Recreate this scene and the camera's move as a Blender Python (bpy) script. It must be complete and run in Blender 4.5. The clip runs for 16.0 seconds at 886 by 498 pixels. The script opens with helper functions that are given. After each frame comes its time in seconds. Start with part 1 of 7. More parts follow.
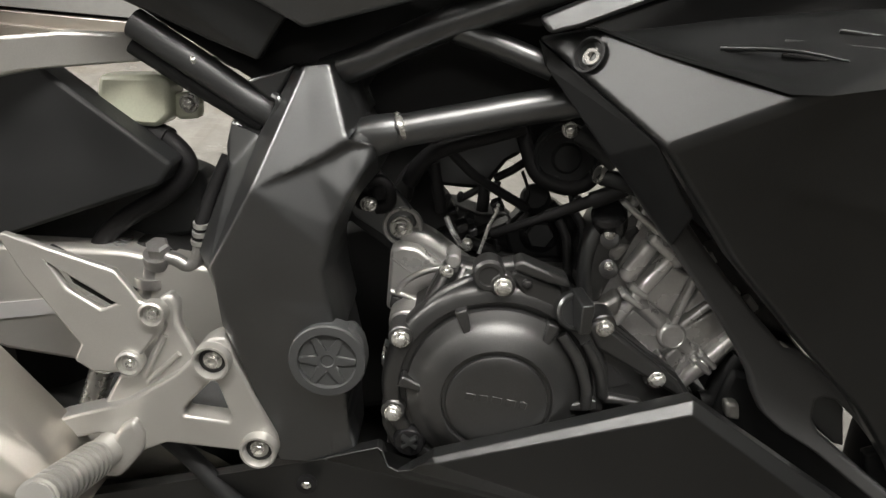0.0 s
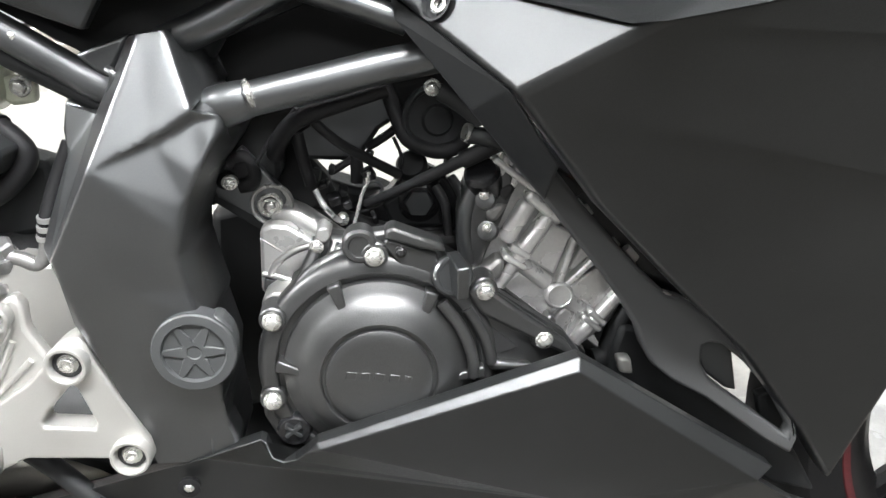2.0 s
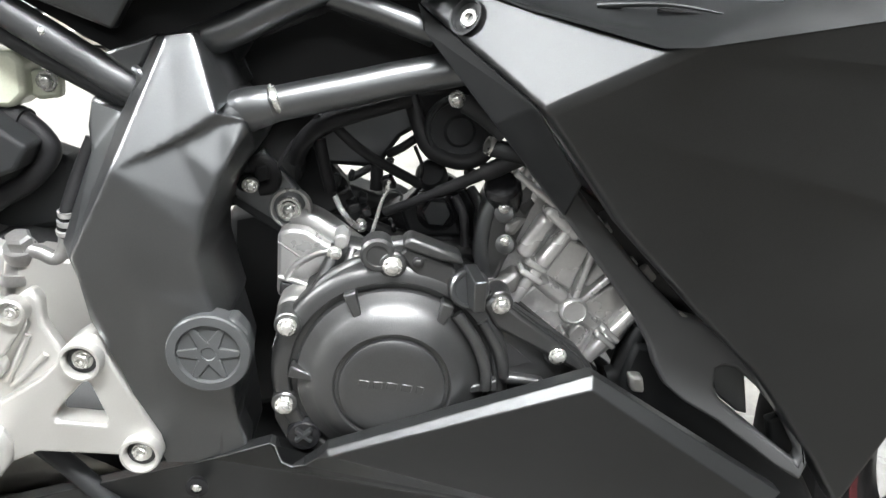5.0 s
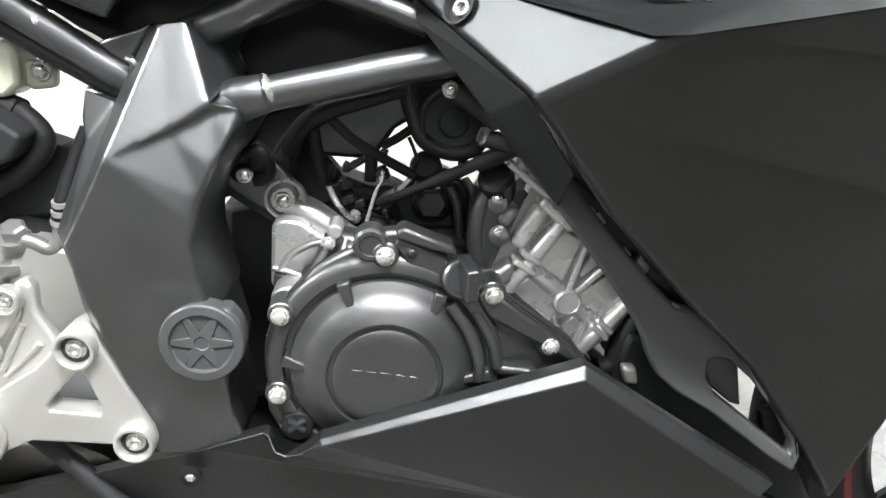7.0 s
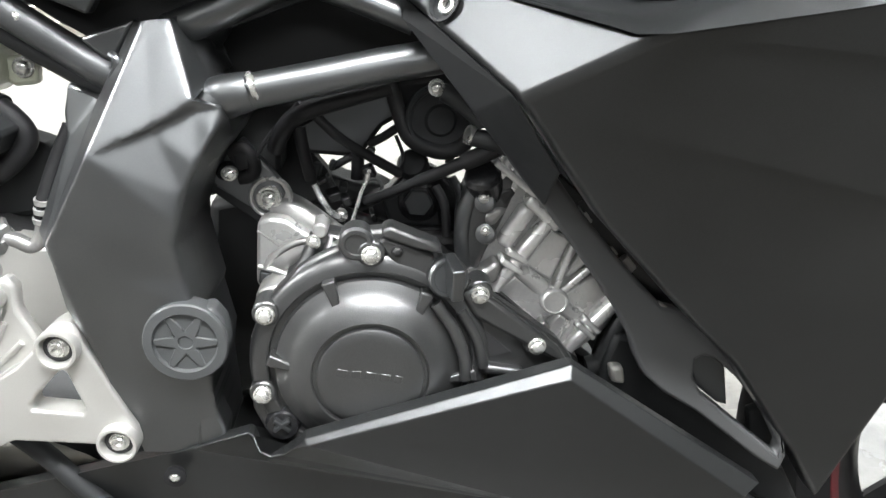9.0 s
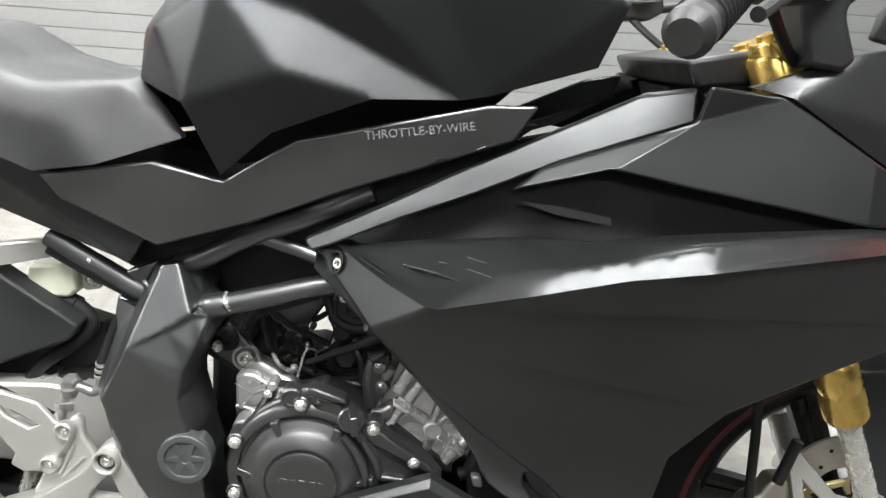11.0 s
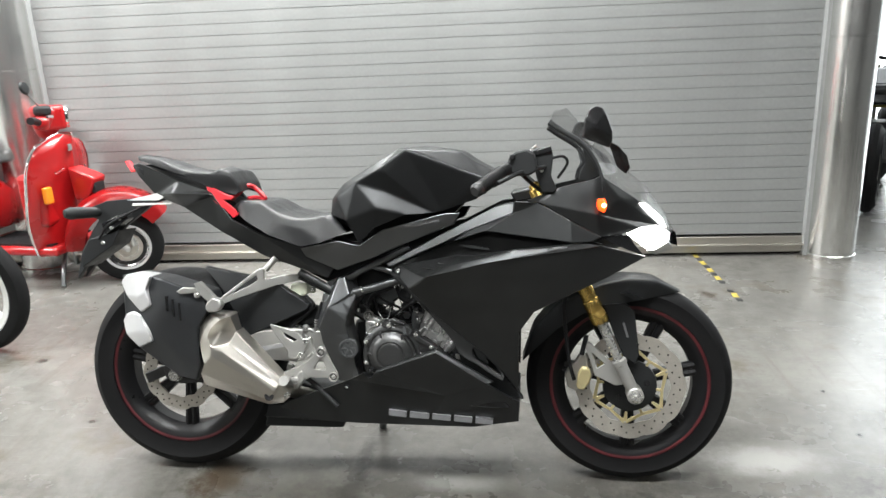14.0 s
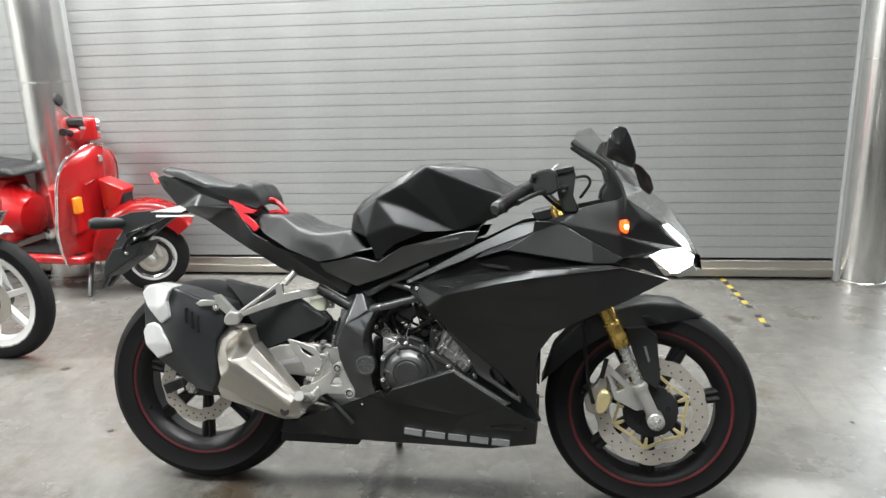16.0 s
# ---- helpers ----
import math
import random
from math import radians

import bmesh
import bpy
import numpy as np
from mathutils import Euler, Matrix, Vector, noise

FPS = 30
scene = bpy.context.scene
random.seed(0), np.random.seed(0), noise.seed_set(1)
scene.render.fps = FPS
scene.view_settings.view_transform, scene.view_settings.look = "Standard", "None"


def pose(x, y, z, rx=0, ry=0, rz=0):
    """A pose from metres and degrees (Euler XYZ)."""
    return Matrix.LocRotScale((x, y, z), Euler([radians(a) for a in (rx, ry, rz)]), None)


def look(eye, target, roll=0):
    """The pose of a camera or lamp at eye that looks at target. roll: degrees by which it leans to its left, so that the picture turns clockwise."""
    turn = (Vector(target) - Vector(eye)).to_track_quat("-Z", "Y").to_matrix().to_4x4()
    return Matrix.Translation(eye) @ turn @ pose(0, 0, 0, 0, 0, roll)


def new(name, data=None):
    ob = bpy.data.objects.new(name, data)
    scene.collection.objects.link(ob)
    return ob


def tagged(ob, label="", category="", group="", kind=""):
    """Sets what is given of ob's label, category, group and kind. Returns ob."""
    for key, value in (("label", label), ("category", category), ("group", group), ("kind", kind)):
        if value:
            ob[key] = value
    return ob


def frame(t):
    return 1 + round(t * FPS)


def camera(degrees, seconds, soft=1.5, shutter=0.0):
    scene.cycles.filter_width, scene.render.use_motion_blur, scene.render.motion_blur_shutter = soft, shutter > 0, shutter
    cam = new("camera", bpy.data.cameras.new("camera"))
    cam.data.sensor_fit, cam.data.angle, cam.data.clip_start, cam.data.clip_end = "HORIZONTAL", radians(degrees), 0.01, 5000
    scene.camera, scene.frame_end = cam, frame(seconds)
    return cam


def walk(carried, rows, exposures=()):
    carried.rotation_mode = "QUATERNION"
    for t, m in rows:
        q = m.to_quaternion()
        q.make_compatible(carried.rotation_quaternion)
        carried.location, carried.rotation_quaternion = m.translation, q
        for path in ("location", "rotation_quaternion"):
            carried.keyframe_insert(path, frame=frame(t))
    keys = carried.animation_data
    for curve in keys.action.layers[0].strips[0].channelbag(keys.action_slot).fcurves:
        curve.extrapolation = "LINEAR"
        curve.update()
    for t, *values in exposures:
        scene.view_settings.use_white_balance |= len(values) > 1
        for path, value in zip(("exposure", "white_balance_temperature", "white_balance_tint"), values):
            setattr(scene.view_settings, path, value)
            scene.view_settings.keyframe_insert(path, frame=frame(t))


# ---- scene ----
cam = camera(62.8, 16.0)
PATH = [
    (0, (0.108, 0.045, 0.76), (0.189, 1.793, -0.207), 6.0),
    (0.5, (0.136, 0.044, 0.755), (0.428, 1.778, -0.199), 5.2),
    (1, (0.137, 0.059, 0.747), (0.44, 1.788, -0.212), 4.0),
    (1.5, (0.155, 0.059, 0.738), (0.481, 1.787, -0.217), 5.2),
    (2, (0.154, 0.057, 0.737), (0.414, 1.786, -0.234), 4.2),
    (2.5, (0.154, 0.051, 0.736), (0.401, 1.781, -0.237), 4.0),
    (3, (0.146, 0.047, 0.742), (0.347, 1.774, -0.247), 3.2),
    (3.5, (0.143, 0.051, 0.742), (0.322, 1.777, -0.253), 3.6),
    (4, (0.143, 0.057, 0.742), (0.316, 1.787, -0.246), 4.9),
    (4.5, (0.152, 0.059, 0.739), (0.352, 1.798, -0.229), 5.7),
    (4.7, (0.146, 0.062, 0.743), (0.389, 1.794, -0.227), 6.4),
    (7, (0.151, 0.058, 0.739), (0.393, 1.787, -0.236), 6.5),
    (7.5, (0.156, 0.061, 0.737), (0.41, 1.79, -0.236), 6.9),
    (8, (0.157, 0.061, 0.739), (0.418, 1.786, -0.24), 7.0),
    (8.5, (0.156, 0.06, 0.738), (0.419, 1.785, -0.239), 7.0),
    (9, (0.156, 0.06, 0.739), (0.417, 1.785, -0.24), 6.9),
    (9.5, (0.149, 0.066, 0.741), (0.403, 1.792, -0.236), 6.8),
    (10, (0.146, 0.097, 0.77), (0.334, 1.867, -0.143), 8.3),
    (10.2, (0.162, 0.099, 0.798), (0.394, 1.866, -0.109), 8.4),
    (12.3, (0.455, -0.953, 1.235), (0.24, 0.912, 0.546), -3.9),
    (12.5, (0.48, -1.064, 1.246), (0.226, 0.807, 0.587), -3.9),
    (13, (0.489, -1.278, 1.267), (0.183, 0.61, 0.683), -3.8),
    (13.5, (0.504, -1.391, 1.279), (0.316, 0.514, 0.698), -2.6),
    (14, (0.524, -1.402, 1.279), (0.33, 0.506, 0.712), -2.5),
    (14.5, (0.521, -1.39, 1.282), (0.306, 0.516, 0.715), -2.0),
    (15, (0.535, -1.39, 1.282), (0.298, 0.52, 0.738), -2.0),
    (15.5, (0.541, -1.392, 1.28), (0.29, 0.521, 0.755), -1.9),
    (16, (0.539, -1.384, 1.277), (0.275, 0.529, 0.757), -1.8),
]
EXPOSURES = [(0.0, -0.42, 6900, 10), (0.4, 0.22, 6750, 10), (0.8, 0.7, 6350, 9), (1.2, 0.94, 6280, 9), (9.6, 0.94, 6250, 8), (10.2, 0.96, 6250, 8), (11.5, 0.1, 6450, 8), (12.5, -0.01, 6350, 7), (16.0, -0.18, 6350, 7)]
walk(cam, [(t, look(eye, target, roll)) for t, eye, target, roll in PATH], EXPOSURES)

BIKE_AT, BIKE_YAW, BIKE_LEAN = (-0.531, 0.56, 0.0), -1.9, 10.0

# ---- light ----
world = bpy.data.worlds.new("garage_world")
scene.world = world
world.use_nodes = True
world.node_tree.nodes["Background"].inputs[0].default_value = (0.8, 0.85, 0.9, 1)
world.node_tree.nodes["Background"].inputs[1].default_value = 0.02


def area_light(name, at, size, watts, colour=(1.0, 0.985, 0.965), turn=(0, 0, 0)):
    lamp = bpy.data.lights.new(name, "AREA")
    lamp.shape, lamp.size, lamp.size_y = "RECTANGLE", size[0], size[1]
    lamp.energy, lamp.color = watts, colour
    ob = new(name, lamp)
    ob.matrix_world = pose(*at, *turn)
    return ob


# all out of view; the last two, at y -3.7 and -2.6, are added fill
TUBES = [(0.25, -0.48, 172), (-0.4, 2.36, 245), (3.0, 2.1, 50), (-2.5, 2.2, 85), (4.6, -1.0, 7), (-4.3, 0.4, 320), (0.2, -3.7, 52), (-3.0, -2.6, 20)]
for tx, ty, watts in TUBES:
    area_light("ceiling_tube_light", (tx, ty, 3.05), (2.4, 0.5), watts)
area_light("doorway_daylight", (3.7, 3.1, 1.35), (2.2, 2.3), 30, (0.95, 0.98, 1.0), (90, 0, 180))


# ---- materials ----
def material(name, base, rough=0.5, metal=0.0, var=0.25, scale=40.0, bump=0.05, coat=0.0, fine=600.0, rough_var=0.08, spec=0.5):
    """A surface with colour mottle at two scales, uneven gloss and fine relief."""
    m = bpy.data.materials.new(name)
    m.use_nodes = True
    nt = m.node_tree
    b = nt.nodes["Principled BSDF"]
    coord = nt.nodes.new("ShaderNodeTexCoord")
    big = nt.nodes.new("ShaderNodeTexNoise")
    big.inputs["Scale"].default_value, big.inputs["Detail"].default_value = scale, 5
    small = nt.nodes.new("ShaderNodeTexNoise")
    small.inputs["Scale"].default_value, small.inputs["Detail"].default_value = fine, 3
    for n in (big, small):
        nt.links.new(coord.outputs["Object"], n.inputs["Vector"])
    add = nt.nodes.new("ShaderNodeMath")
    add.operation = "ADD"
    nt.links.new(big.outputs["Fac"], add.inputs[0])
    nt.links.new(small.outputs["Fac"], add.inputs[1])
    ramp = nt.nodes.new("ShaderNodeMapRange")
    ramp.inputs[1].default_value, ramp.inputs[2].default_value = 0.6, 1.4
    ramp.inputs[3].default_value, ramp.inputs[4].default_value = 1 - var, 1 + var
    nt.links.new(add.outputs[0], ramp.inputs[0])
    mul = nt.nodes.new("ShaderNodeVectorMath")
    mul.operation = "SCALE"
    mul.inputs[0].default_value = base
    nt.links.new(ramp.outputs[0], mul.inputs["Scale"])
    nt.links.new(mul.outputs[0], b.inputs["Base Color"])
    rr = nt.nodes.new("ShaderNodeMapRange")
    rr.inputs[1].default_value, rr.inputs[2].default_value = 0.3, 0.7
    rr.inputs[3].default_value, rr.inputs[4].default_value = max(0.02, rough - rough_var), min(1, rough + rough_var)
    nt.links.new(big.outputs["Fac"], rr.inputs[0])
    nt.links.new(rr.outputs[0], b.inputs["Roughness"])
    b.inputs["Metallic"].default_value = metal
    b.inputs["Specular IOR Level"].default_value = spec
    if coat:
        b.inputs["Coat Weight"].default_value, b.inputs["Coat Roughness"].default_value = coat, 0.08
    if bump:
        bn = nt.nodes.new("ShaderNodeBump")
        bn.inputs["Strength"].default_value, bn.inputs["Distance"].default_value = bump, 0.001
        nt.links.new(small.outputs["Fac"], bn.inputs["Height"])
        nt.links.new(bn.outputs[0], b.inputs["Normal"])
    return m


def glowing(name, colour, strength):
    m = bpy.data.materials.new(name)
    m.use_nodes = True
    b = m.node_tree.nodes["Principled BSDF"]
    b.inputs["Base Color"].default_value = (*colour, 1)
    b.inputs["Emission Color"].default_value = (*colour, 1)
    b.inputs["Emission Strength"].default_value = strength
    return m


def smoked(name, colour, rough=0.15, alpha=0.5):
    """Thin tinted plastic that lets part of what lies behind it through."""
    m = bpy.data.materials.new(name)
    m.use_nodes = True
    b = m.node_tree.nodes["Principled BSDF"]
    b.inputs["Base Color"].default_value = (*colour, 1)
    b.inputs["Alpha"].default_value = alpha
    b.inputs["Roughness"].default_value = rough
    return m


MATT = material("matt_black_paint", (0.053, 0.055, 0.056), 0.32, 0.79, 0.20, 8, 0.14, fine=2200, rough_var=0.03)
SATIN = material("satin_black_paint", (0.026, 0.027, 0.028), 0.36, 0.80, 0.20, 8, 0.14, fine=2200, rough_var=0.03)
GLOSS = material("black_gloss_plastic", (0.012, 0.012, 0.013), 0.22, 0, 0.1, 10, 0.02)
PANEL = material("textured_dark_grey_plastic", (0.052, 0.053, 0.054), 0.46, 0.0, 0.10, 20, 0.10, fine=1500)
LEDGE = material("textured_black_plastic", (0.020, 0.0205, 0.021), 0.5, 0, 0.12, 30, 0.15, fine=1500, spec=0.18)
DARKPL = material("black_grained_plastic", (0.016, 0.017, 0.018), 0.55, 0, 0.2, 30, 0.15, fine=1800, spec=0.32)
FRAMEDK = material("matt_black_tube_paint", (0.058, 0.060, 0.062), 0.42, 0.5, 0.10, 20, 0.08, fine=1500, rough_var=0.04)
FRAME = material("satin_black_frame_paint", (0.150, 0.155, 0.159), 0.35, 0.93, 0.08, 20, 0.05, fine=1500, rough_var=0.04)
COVER = material("charcoal_engine_paint", (0.098, 0.099, 0.100), 0.34, 0.78, 0.12, 25, 0.15, fine=1300, rough_var=0.05)
CASE = material("cast_grey_engine_alloy", (0.70, 0.70, 0.695), 0.24, 0.78, 0.08, 35, 0.04, fine=700)
# darker copy of the block alloy; its colour stands in for shade between ribs
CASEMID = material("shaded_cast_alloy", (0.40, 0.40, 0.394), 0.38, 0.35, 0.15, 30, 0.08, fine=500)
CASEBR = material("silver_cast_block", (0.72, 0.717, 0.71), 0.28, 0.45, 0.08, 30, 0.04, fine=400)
CASEB = material("satin_cast_alloy", (0.34, 0.337, 0.33), 0.30, 0.75, 0.10, 30, 0.05, fine=500, rough_var=0.05)
CASEDULL = material("dull_cast_alloy", (0.42, 0.42, 0.413), 0.33, 0.6, 0.10, 35, 0.06, fine=700)
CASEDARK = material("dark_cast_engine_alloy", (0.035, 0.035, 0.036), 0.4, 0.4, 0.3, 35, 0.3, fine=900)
CAPSIL = material("bright_silver_paint", (0.62, 0.62, 0.63), 0.34, 0.35, 0.03, 30, 0.01, fine=1200)
SILVER = material("silver_painted_alloy", (0.50, 0.495, 0.475), 0.36, 0.6, 0.07, 30, 0.12, fine=1200)
BOLT = material("zinc_plated_steel", (0.66, 0.655, 0.63), 0.27, 0.75, 0.12, 90, 0.08)
STEEL = material("brushed_stainless_steel", (0.57, 0.545, 0.50), 0.32, 0.95, 0.03, 9, 0.01, fine=700, rough_var=0.02)
RUBBER = material("black_rubber", (0.012, 0.012, 0.013), 0.55, 0, 0.2, 50, 0.2, spec=0.25)
RIMBLK = material("black_wheel_paint", (0.009, 0.009, 0.010), 0.35, 0.0, 0.15, 25, 0.08, fine=900, spec=0.3)
TYRE = material("tyre_rubber", (0.009, 0.009, 0.0095), 0.72, 0, 0.25, 20, 0.3, fine=700, spec=0.18)
SEAT = material("seat_vinyl", (0.014, 0.0145, 0.0155), 0.42, 0, 0.15, 20, 0.4, fine=1500, spec=0.35)
GOLD = material("gold_anodised_alloy", (0.80, 0.55, 0.16), 0.25, 0.9, 0.1, 30, 0.05)
PALEGOLD = material("pale_gold_disc_carrier", (0.70, 0.60, 0.33), 0.4, 0.6, 0.15, 30, 0.05)
DISC = material("brake_disc_steel", (0.50, 0.47, 0.42), 0.42, 0.5, 0.15, 60, 0.2)
REDPL = material("red_plastic", (0.55, 0.02, 0.03), 0.35, 0, 0.1, 20, 0.05)
REDLINE = material("red_rim_stripe", (0.070, 0.009, 0.012), 0.45, 0, 0.6, 14, 0.05)
REDPAINT = material("red_scooter_paint", (0.38, 0.007, 0.009), 0.3, 0, 0.06, 5, 0.02, coat=0.6)
CHROME = material("chrome_trim", (0.85, 0.85, 0.85), 0.12, 1.0, 0.05, 40, 0.0)
WHITEP = material("white_paint", (0.80, 0.80, 0.78), 0.35, 0, 0.06, 10, 0.02)
GREYP = material("grey_fairing_paint", (0.30, 0.31, 0.31), 0.35, 0.2, 0.06, 10, 0.02)
MARK = material("grey_lettering", (0.20, 0.20, 0.21), 0.45, 0.2, 0.1, 60, 0.02)
CAPGREY = material("grey_moulded_plastic", (0.066, 0.069, 0.071), 0.42, 0.2, 0.08, 40, 0.12, fine=1500)
MILKY = material("milky_reservoir_plastic", (0.60, 0.62, 0.50), 0.35, 0, 0.08, 40, 0.03)
ORANGE = glowing("lit_orange_lens", (1.0, 0.07, 0.006), 4.0)
HOT = glowing("hot_bulb", (1.0, 0.62, 0.25), 14.0)
AMBER = material("amber_lens", (0.75, 0.25, 0.02), 0.2, 0, 0.1, 200, 0.1)
LAMP = glowing("lit_headlight", (1.0, 0.98, 0.95), 9.0)
TAILRED = glowing("red_tail_lens", (0.9, 0.03, 0.04), 0.5)
SMOKE = smoked("smoked_screen", (0.06, 0.062, 0.062), 0.10, 0.12)
PILLAR = material("stainless_column", (0.70, 0.70, 0.685), 0.22, 0.95, 0.08, 6, 0.1, fine=200, rough_var=0.04)
GREYDK = material("dark_grey_heat_paint", (0.030, 0.032, 0.035), 0.40, 0.4, 0.15, 20, 0.2)
WALLP = material("wall_paint", (0.16, 0.16, 0.158), 0.7, 0, 0.08, 2, 0.1, fine=80)
PALEWALL = material("pale_wall_paint", (0.6, 0.6, 0.58), 0.7, 0, 0.08, 2, 0.1, fine=80)
CEIL = material("ceiling_paint", (0.5, 0.5, 0.5), 0.8, 0, 0.08, 2, 0.1, fine=60)
SKYLIT = glowing("bright_daylight", (0.95, 0.98, 1.0), 4.0)
SLAT = material("galvanised_shutter", (0.31, 0.317, 0.314), 0.44, 0.25, 0.07, 3, 0.05, fine=60)
TAPE_Y = material("yellow_tape", (0.42, 0.33, 0.06), 0.6, 0, 0.5, 25, 0.1)
TAPE_B = material("black_tape", (0.03, 0.03, 0.03), 0.5, 0, 0.3, 60, 0.1)


def concrete():
    """Power-floated concrete: broad blotches, worn pale lanes, brown stains, dark specks and hairline scratches."""
    m = bpy.data.materials.new("worn_concrete")
    m.use_nodes = True
    nt = m.node_tree
    b = nt.nodes["Principled BSDF"]
    coord = nt.nodes.new("ShaderNodeTexCoord")

    def tex(kind, scale, detail=6, rough=0.6, stretch=None):
        n = nt.nodes.new(kind)
        n.inputs["Scale"].default_value = scale
        if "Detail" in n.inputs:
            n.inputs["Detail"].default_value, n.inputs["Roughness"].default_value = detail, rough
        src = coord.outputs["Object"]
        if stretch:
            mp = nt.nodes.new("ShaderNodeMapping")
            mp.inputs["Scale"].default_value, mp.inputs["Rotation"].default_value = stretch, (0, 0, 0.5)
            nt.links.new(src, mp.inputs["Vector"])
            src = mp.outputs[0]
        nt.links.new(src, n.inputs["Vector"])
        return n

    def span(sock, a, b_, lo, hi):
        r = nt.nodes.new("ShaderNodeMapRange")
        for i, v in enumerate((a, b_, lo, hi)):
            r.inputs[i + 1].default_value = v
        nt.links.new(sock, r.inputs[0])
        return r.outputs[0]

    def mix(fac, a, c):
        x = nt.nodes.new("ShaderNodeMix")
        x.data_type = "RGBA"
        nt.links.new(fac, x.inputs["Factor"])
        for sock, val in ((x.inputs["A"], a), (x.inputs["B"], c)):
            if isinstance(val, tuple):
                sock.default_value = (*val, 1)
            else:
                nt.links.new(val, sock)
        return x.outputs["Result"]

    big, mid, fine = tex("ShaderNodeTexNoise", 1.3, 7, 0.62), tex("ShaderNodeTexNoise", 14, 10, 0.78), tex("ShaderNodeTexNoise", 190, 5, 0.75)
    col = mix(span(big.outputs["Fac"], 0.35, 0.65, 0, 1), (0.066, 0.063, 0.057), (0.170, 0.165, 0.153))
    col = mix(span(mid.outputs["Fac"], 0.38, 0.66, 0, 0.75), col, (0.212, 0.206, 0.190))
    col = mix(span(fine.outputs["Fac"], 0.52, 0.70, 0, 0.6), col, (0.1, 0.098, 0.095))
    stain = tex("ShaderNodeTexNoise", 2.6, 9, 0.7)
    col = mix(span(stain.outputs["Fac"], 0.55, 0.66, 0, 0.7), col, (0.085, 0.072, 0.052))
    crack = tex("ShaderNodeTexNoise", 1.1, 9, 0.62)
    col = mix(span(crack.outputs["Fac"], 0.497, 0.5, 0, 0.30), col, mix(span(crack.outputs["Fac"], 0.5, 0.503, 0, 1), (0.07, 0.065, 0.057), col))
    trail = tex("ShaderNodeTexNoise", 1.0, 7, 0.65, (16.0, 0.9, 1.0))
    col = mix(span(trail.outputs["Fac"], 0.54, 0.70, 0, 0.4), col, (0.080, 0.071, 0.058))
    speck = tex("ShaderNodeTexVoronoi", 7)
    col = mix(span(speck.outputs["Distance"], 0.035, 0.05, 0.7, 0), col, (0.05, 0.045, 0.04))
    scratch = tex("ShaderNodeTexNoise", 6, 3, 0.5, (1.0, 14.0, 1.0))
    col = mix(span(scratch.outputs["Fac"], 0.64, 0.72, 0, 0.35), col, (0.33, 0.325, 0.31))
    # oily, trodden patch, ragged-edged; its broad darkening paints shade round the motorcycle
    shade_bay = nt.nodes.new("ShaderNodeMapping")
    shade_bay.inputs["Location"].default_value, shade_bay.inputs["Scale"].default_value = (-0.13, 0.30, 0), (0.32, 0.48, 1)
    nt.links.new(coord.outputs["Object"], shade_bay.inputs["Vector"])
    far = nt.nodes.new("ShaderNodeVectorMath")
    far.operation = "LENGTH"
    nt.links.new(shade_bay.outputs[0], far.inputs[0])
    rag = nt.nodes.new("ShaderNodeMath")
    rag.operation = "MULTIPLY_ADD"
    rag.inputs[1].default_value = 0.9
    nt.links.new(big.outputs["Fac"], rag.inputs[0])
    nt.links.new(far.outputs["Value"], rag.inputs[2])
    shaded_grime = mix(span(mid.outputs["Fac"], 0.40, 0.62, 0, 1), (0.028, 0.025, 0.020), (0.088, 0.081, 0.069))
    shaded_grime = mix(span(stain.outputs["Fac"], 0.50, 0.62, 0, 0.8), shaded_grime, (0.018, 0.014, 0.009))
    col = mix(span(rag.outputs[0], 0.72, 1.40, 0.86, 0.0), col, shaded_grime)
    # single stains, drips and scuffs: (middle, half sizes, strength, colour)
    places = [(-0.389, 0.457, 0.000), (0.044, 0.581, 0.000), (0.039, 0.412, 0.000), (-1.503, 1.292, 0.000), (1.274, 0.603, 0.000), (1.615, 1.047, 0.000), (1.612, 0.751, 0.000), (-0.989, 0.792, 0.000), (1.470, 2.046, 0.000), (0.348, 0.457, 0.000)]
    sizes = ((0.10, 0.13), (0.035, 0.16), (0.05, 0.2), (0.03, 0.03), (0.22, 0.10), (0.012, 0.015), (0.014, 0.016), (0.020, 0.014), (0.05, 0.07), (0.16, 0.05))
    brown, dark, pale = (0.040, 0.024, 0.010), (0.012, 0.011, 0.009), (0.36, 0.355, 0.34)
    kinds = ((0.75, brown), (0.6, dark), (0.55, dark), (0.7, dark), (0.6, pale), (0.9, dark), (0.9, dark), (0.8, dark), (0.6, brown), (0.4, pale))
    for (px, py, pz), (sx, sy), (amount, tint) in zip(places, sizes, kinds):
        off, grow, dist, edge = [nt.nodes.new("ShaderNodeVectorMath") for i in range(3)] + [nt.nodes.new("ShaderNodeMath")]
        off.operation, grow.operation, dist.operation, edge.operation = "SUBTRACT", "MULTIPLY", "LENGTH", "MULTIPLY_ADD"
        off.inputs[1].default_value, grow.inputs[1].default_value = (px, py, 0), (1 / sx, 1 / sy, 0)
        nt.links.new(coord.outputs["Object"], off.inputs[0])
        nt.links.new(off.outputs[0], grow.inputs[0])
        nt.links.new(grow.outputs[0], dist.inputs[0])
        nt.links.new(mid.outputs["Fac"], edge.inputs[0])
        edge.inputs[1].default_value = 2.4
        nt.links.new(dist.outputs["Value"], edge.inputs[2])
        col = mix(span(edge.outputs[0], 1.55, 2.25, amount, 0.0), col, tint)
    nt.links.new(col, b.inputs["Base Color"])
    nt.links.new(span(big.outputs["Fac"], 0.35, 0.65, 0.36, 0.17), b.inputs["Roughness"])
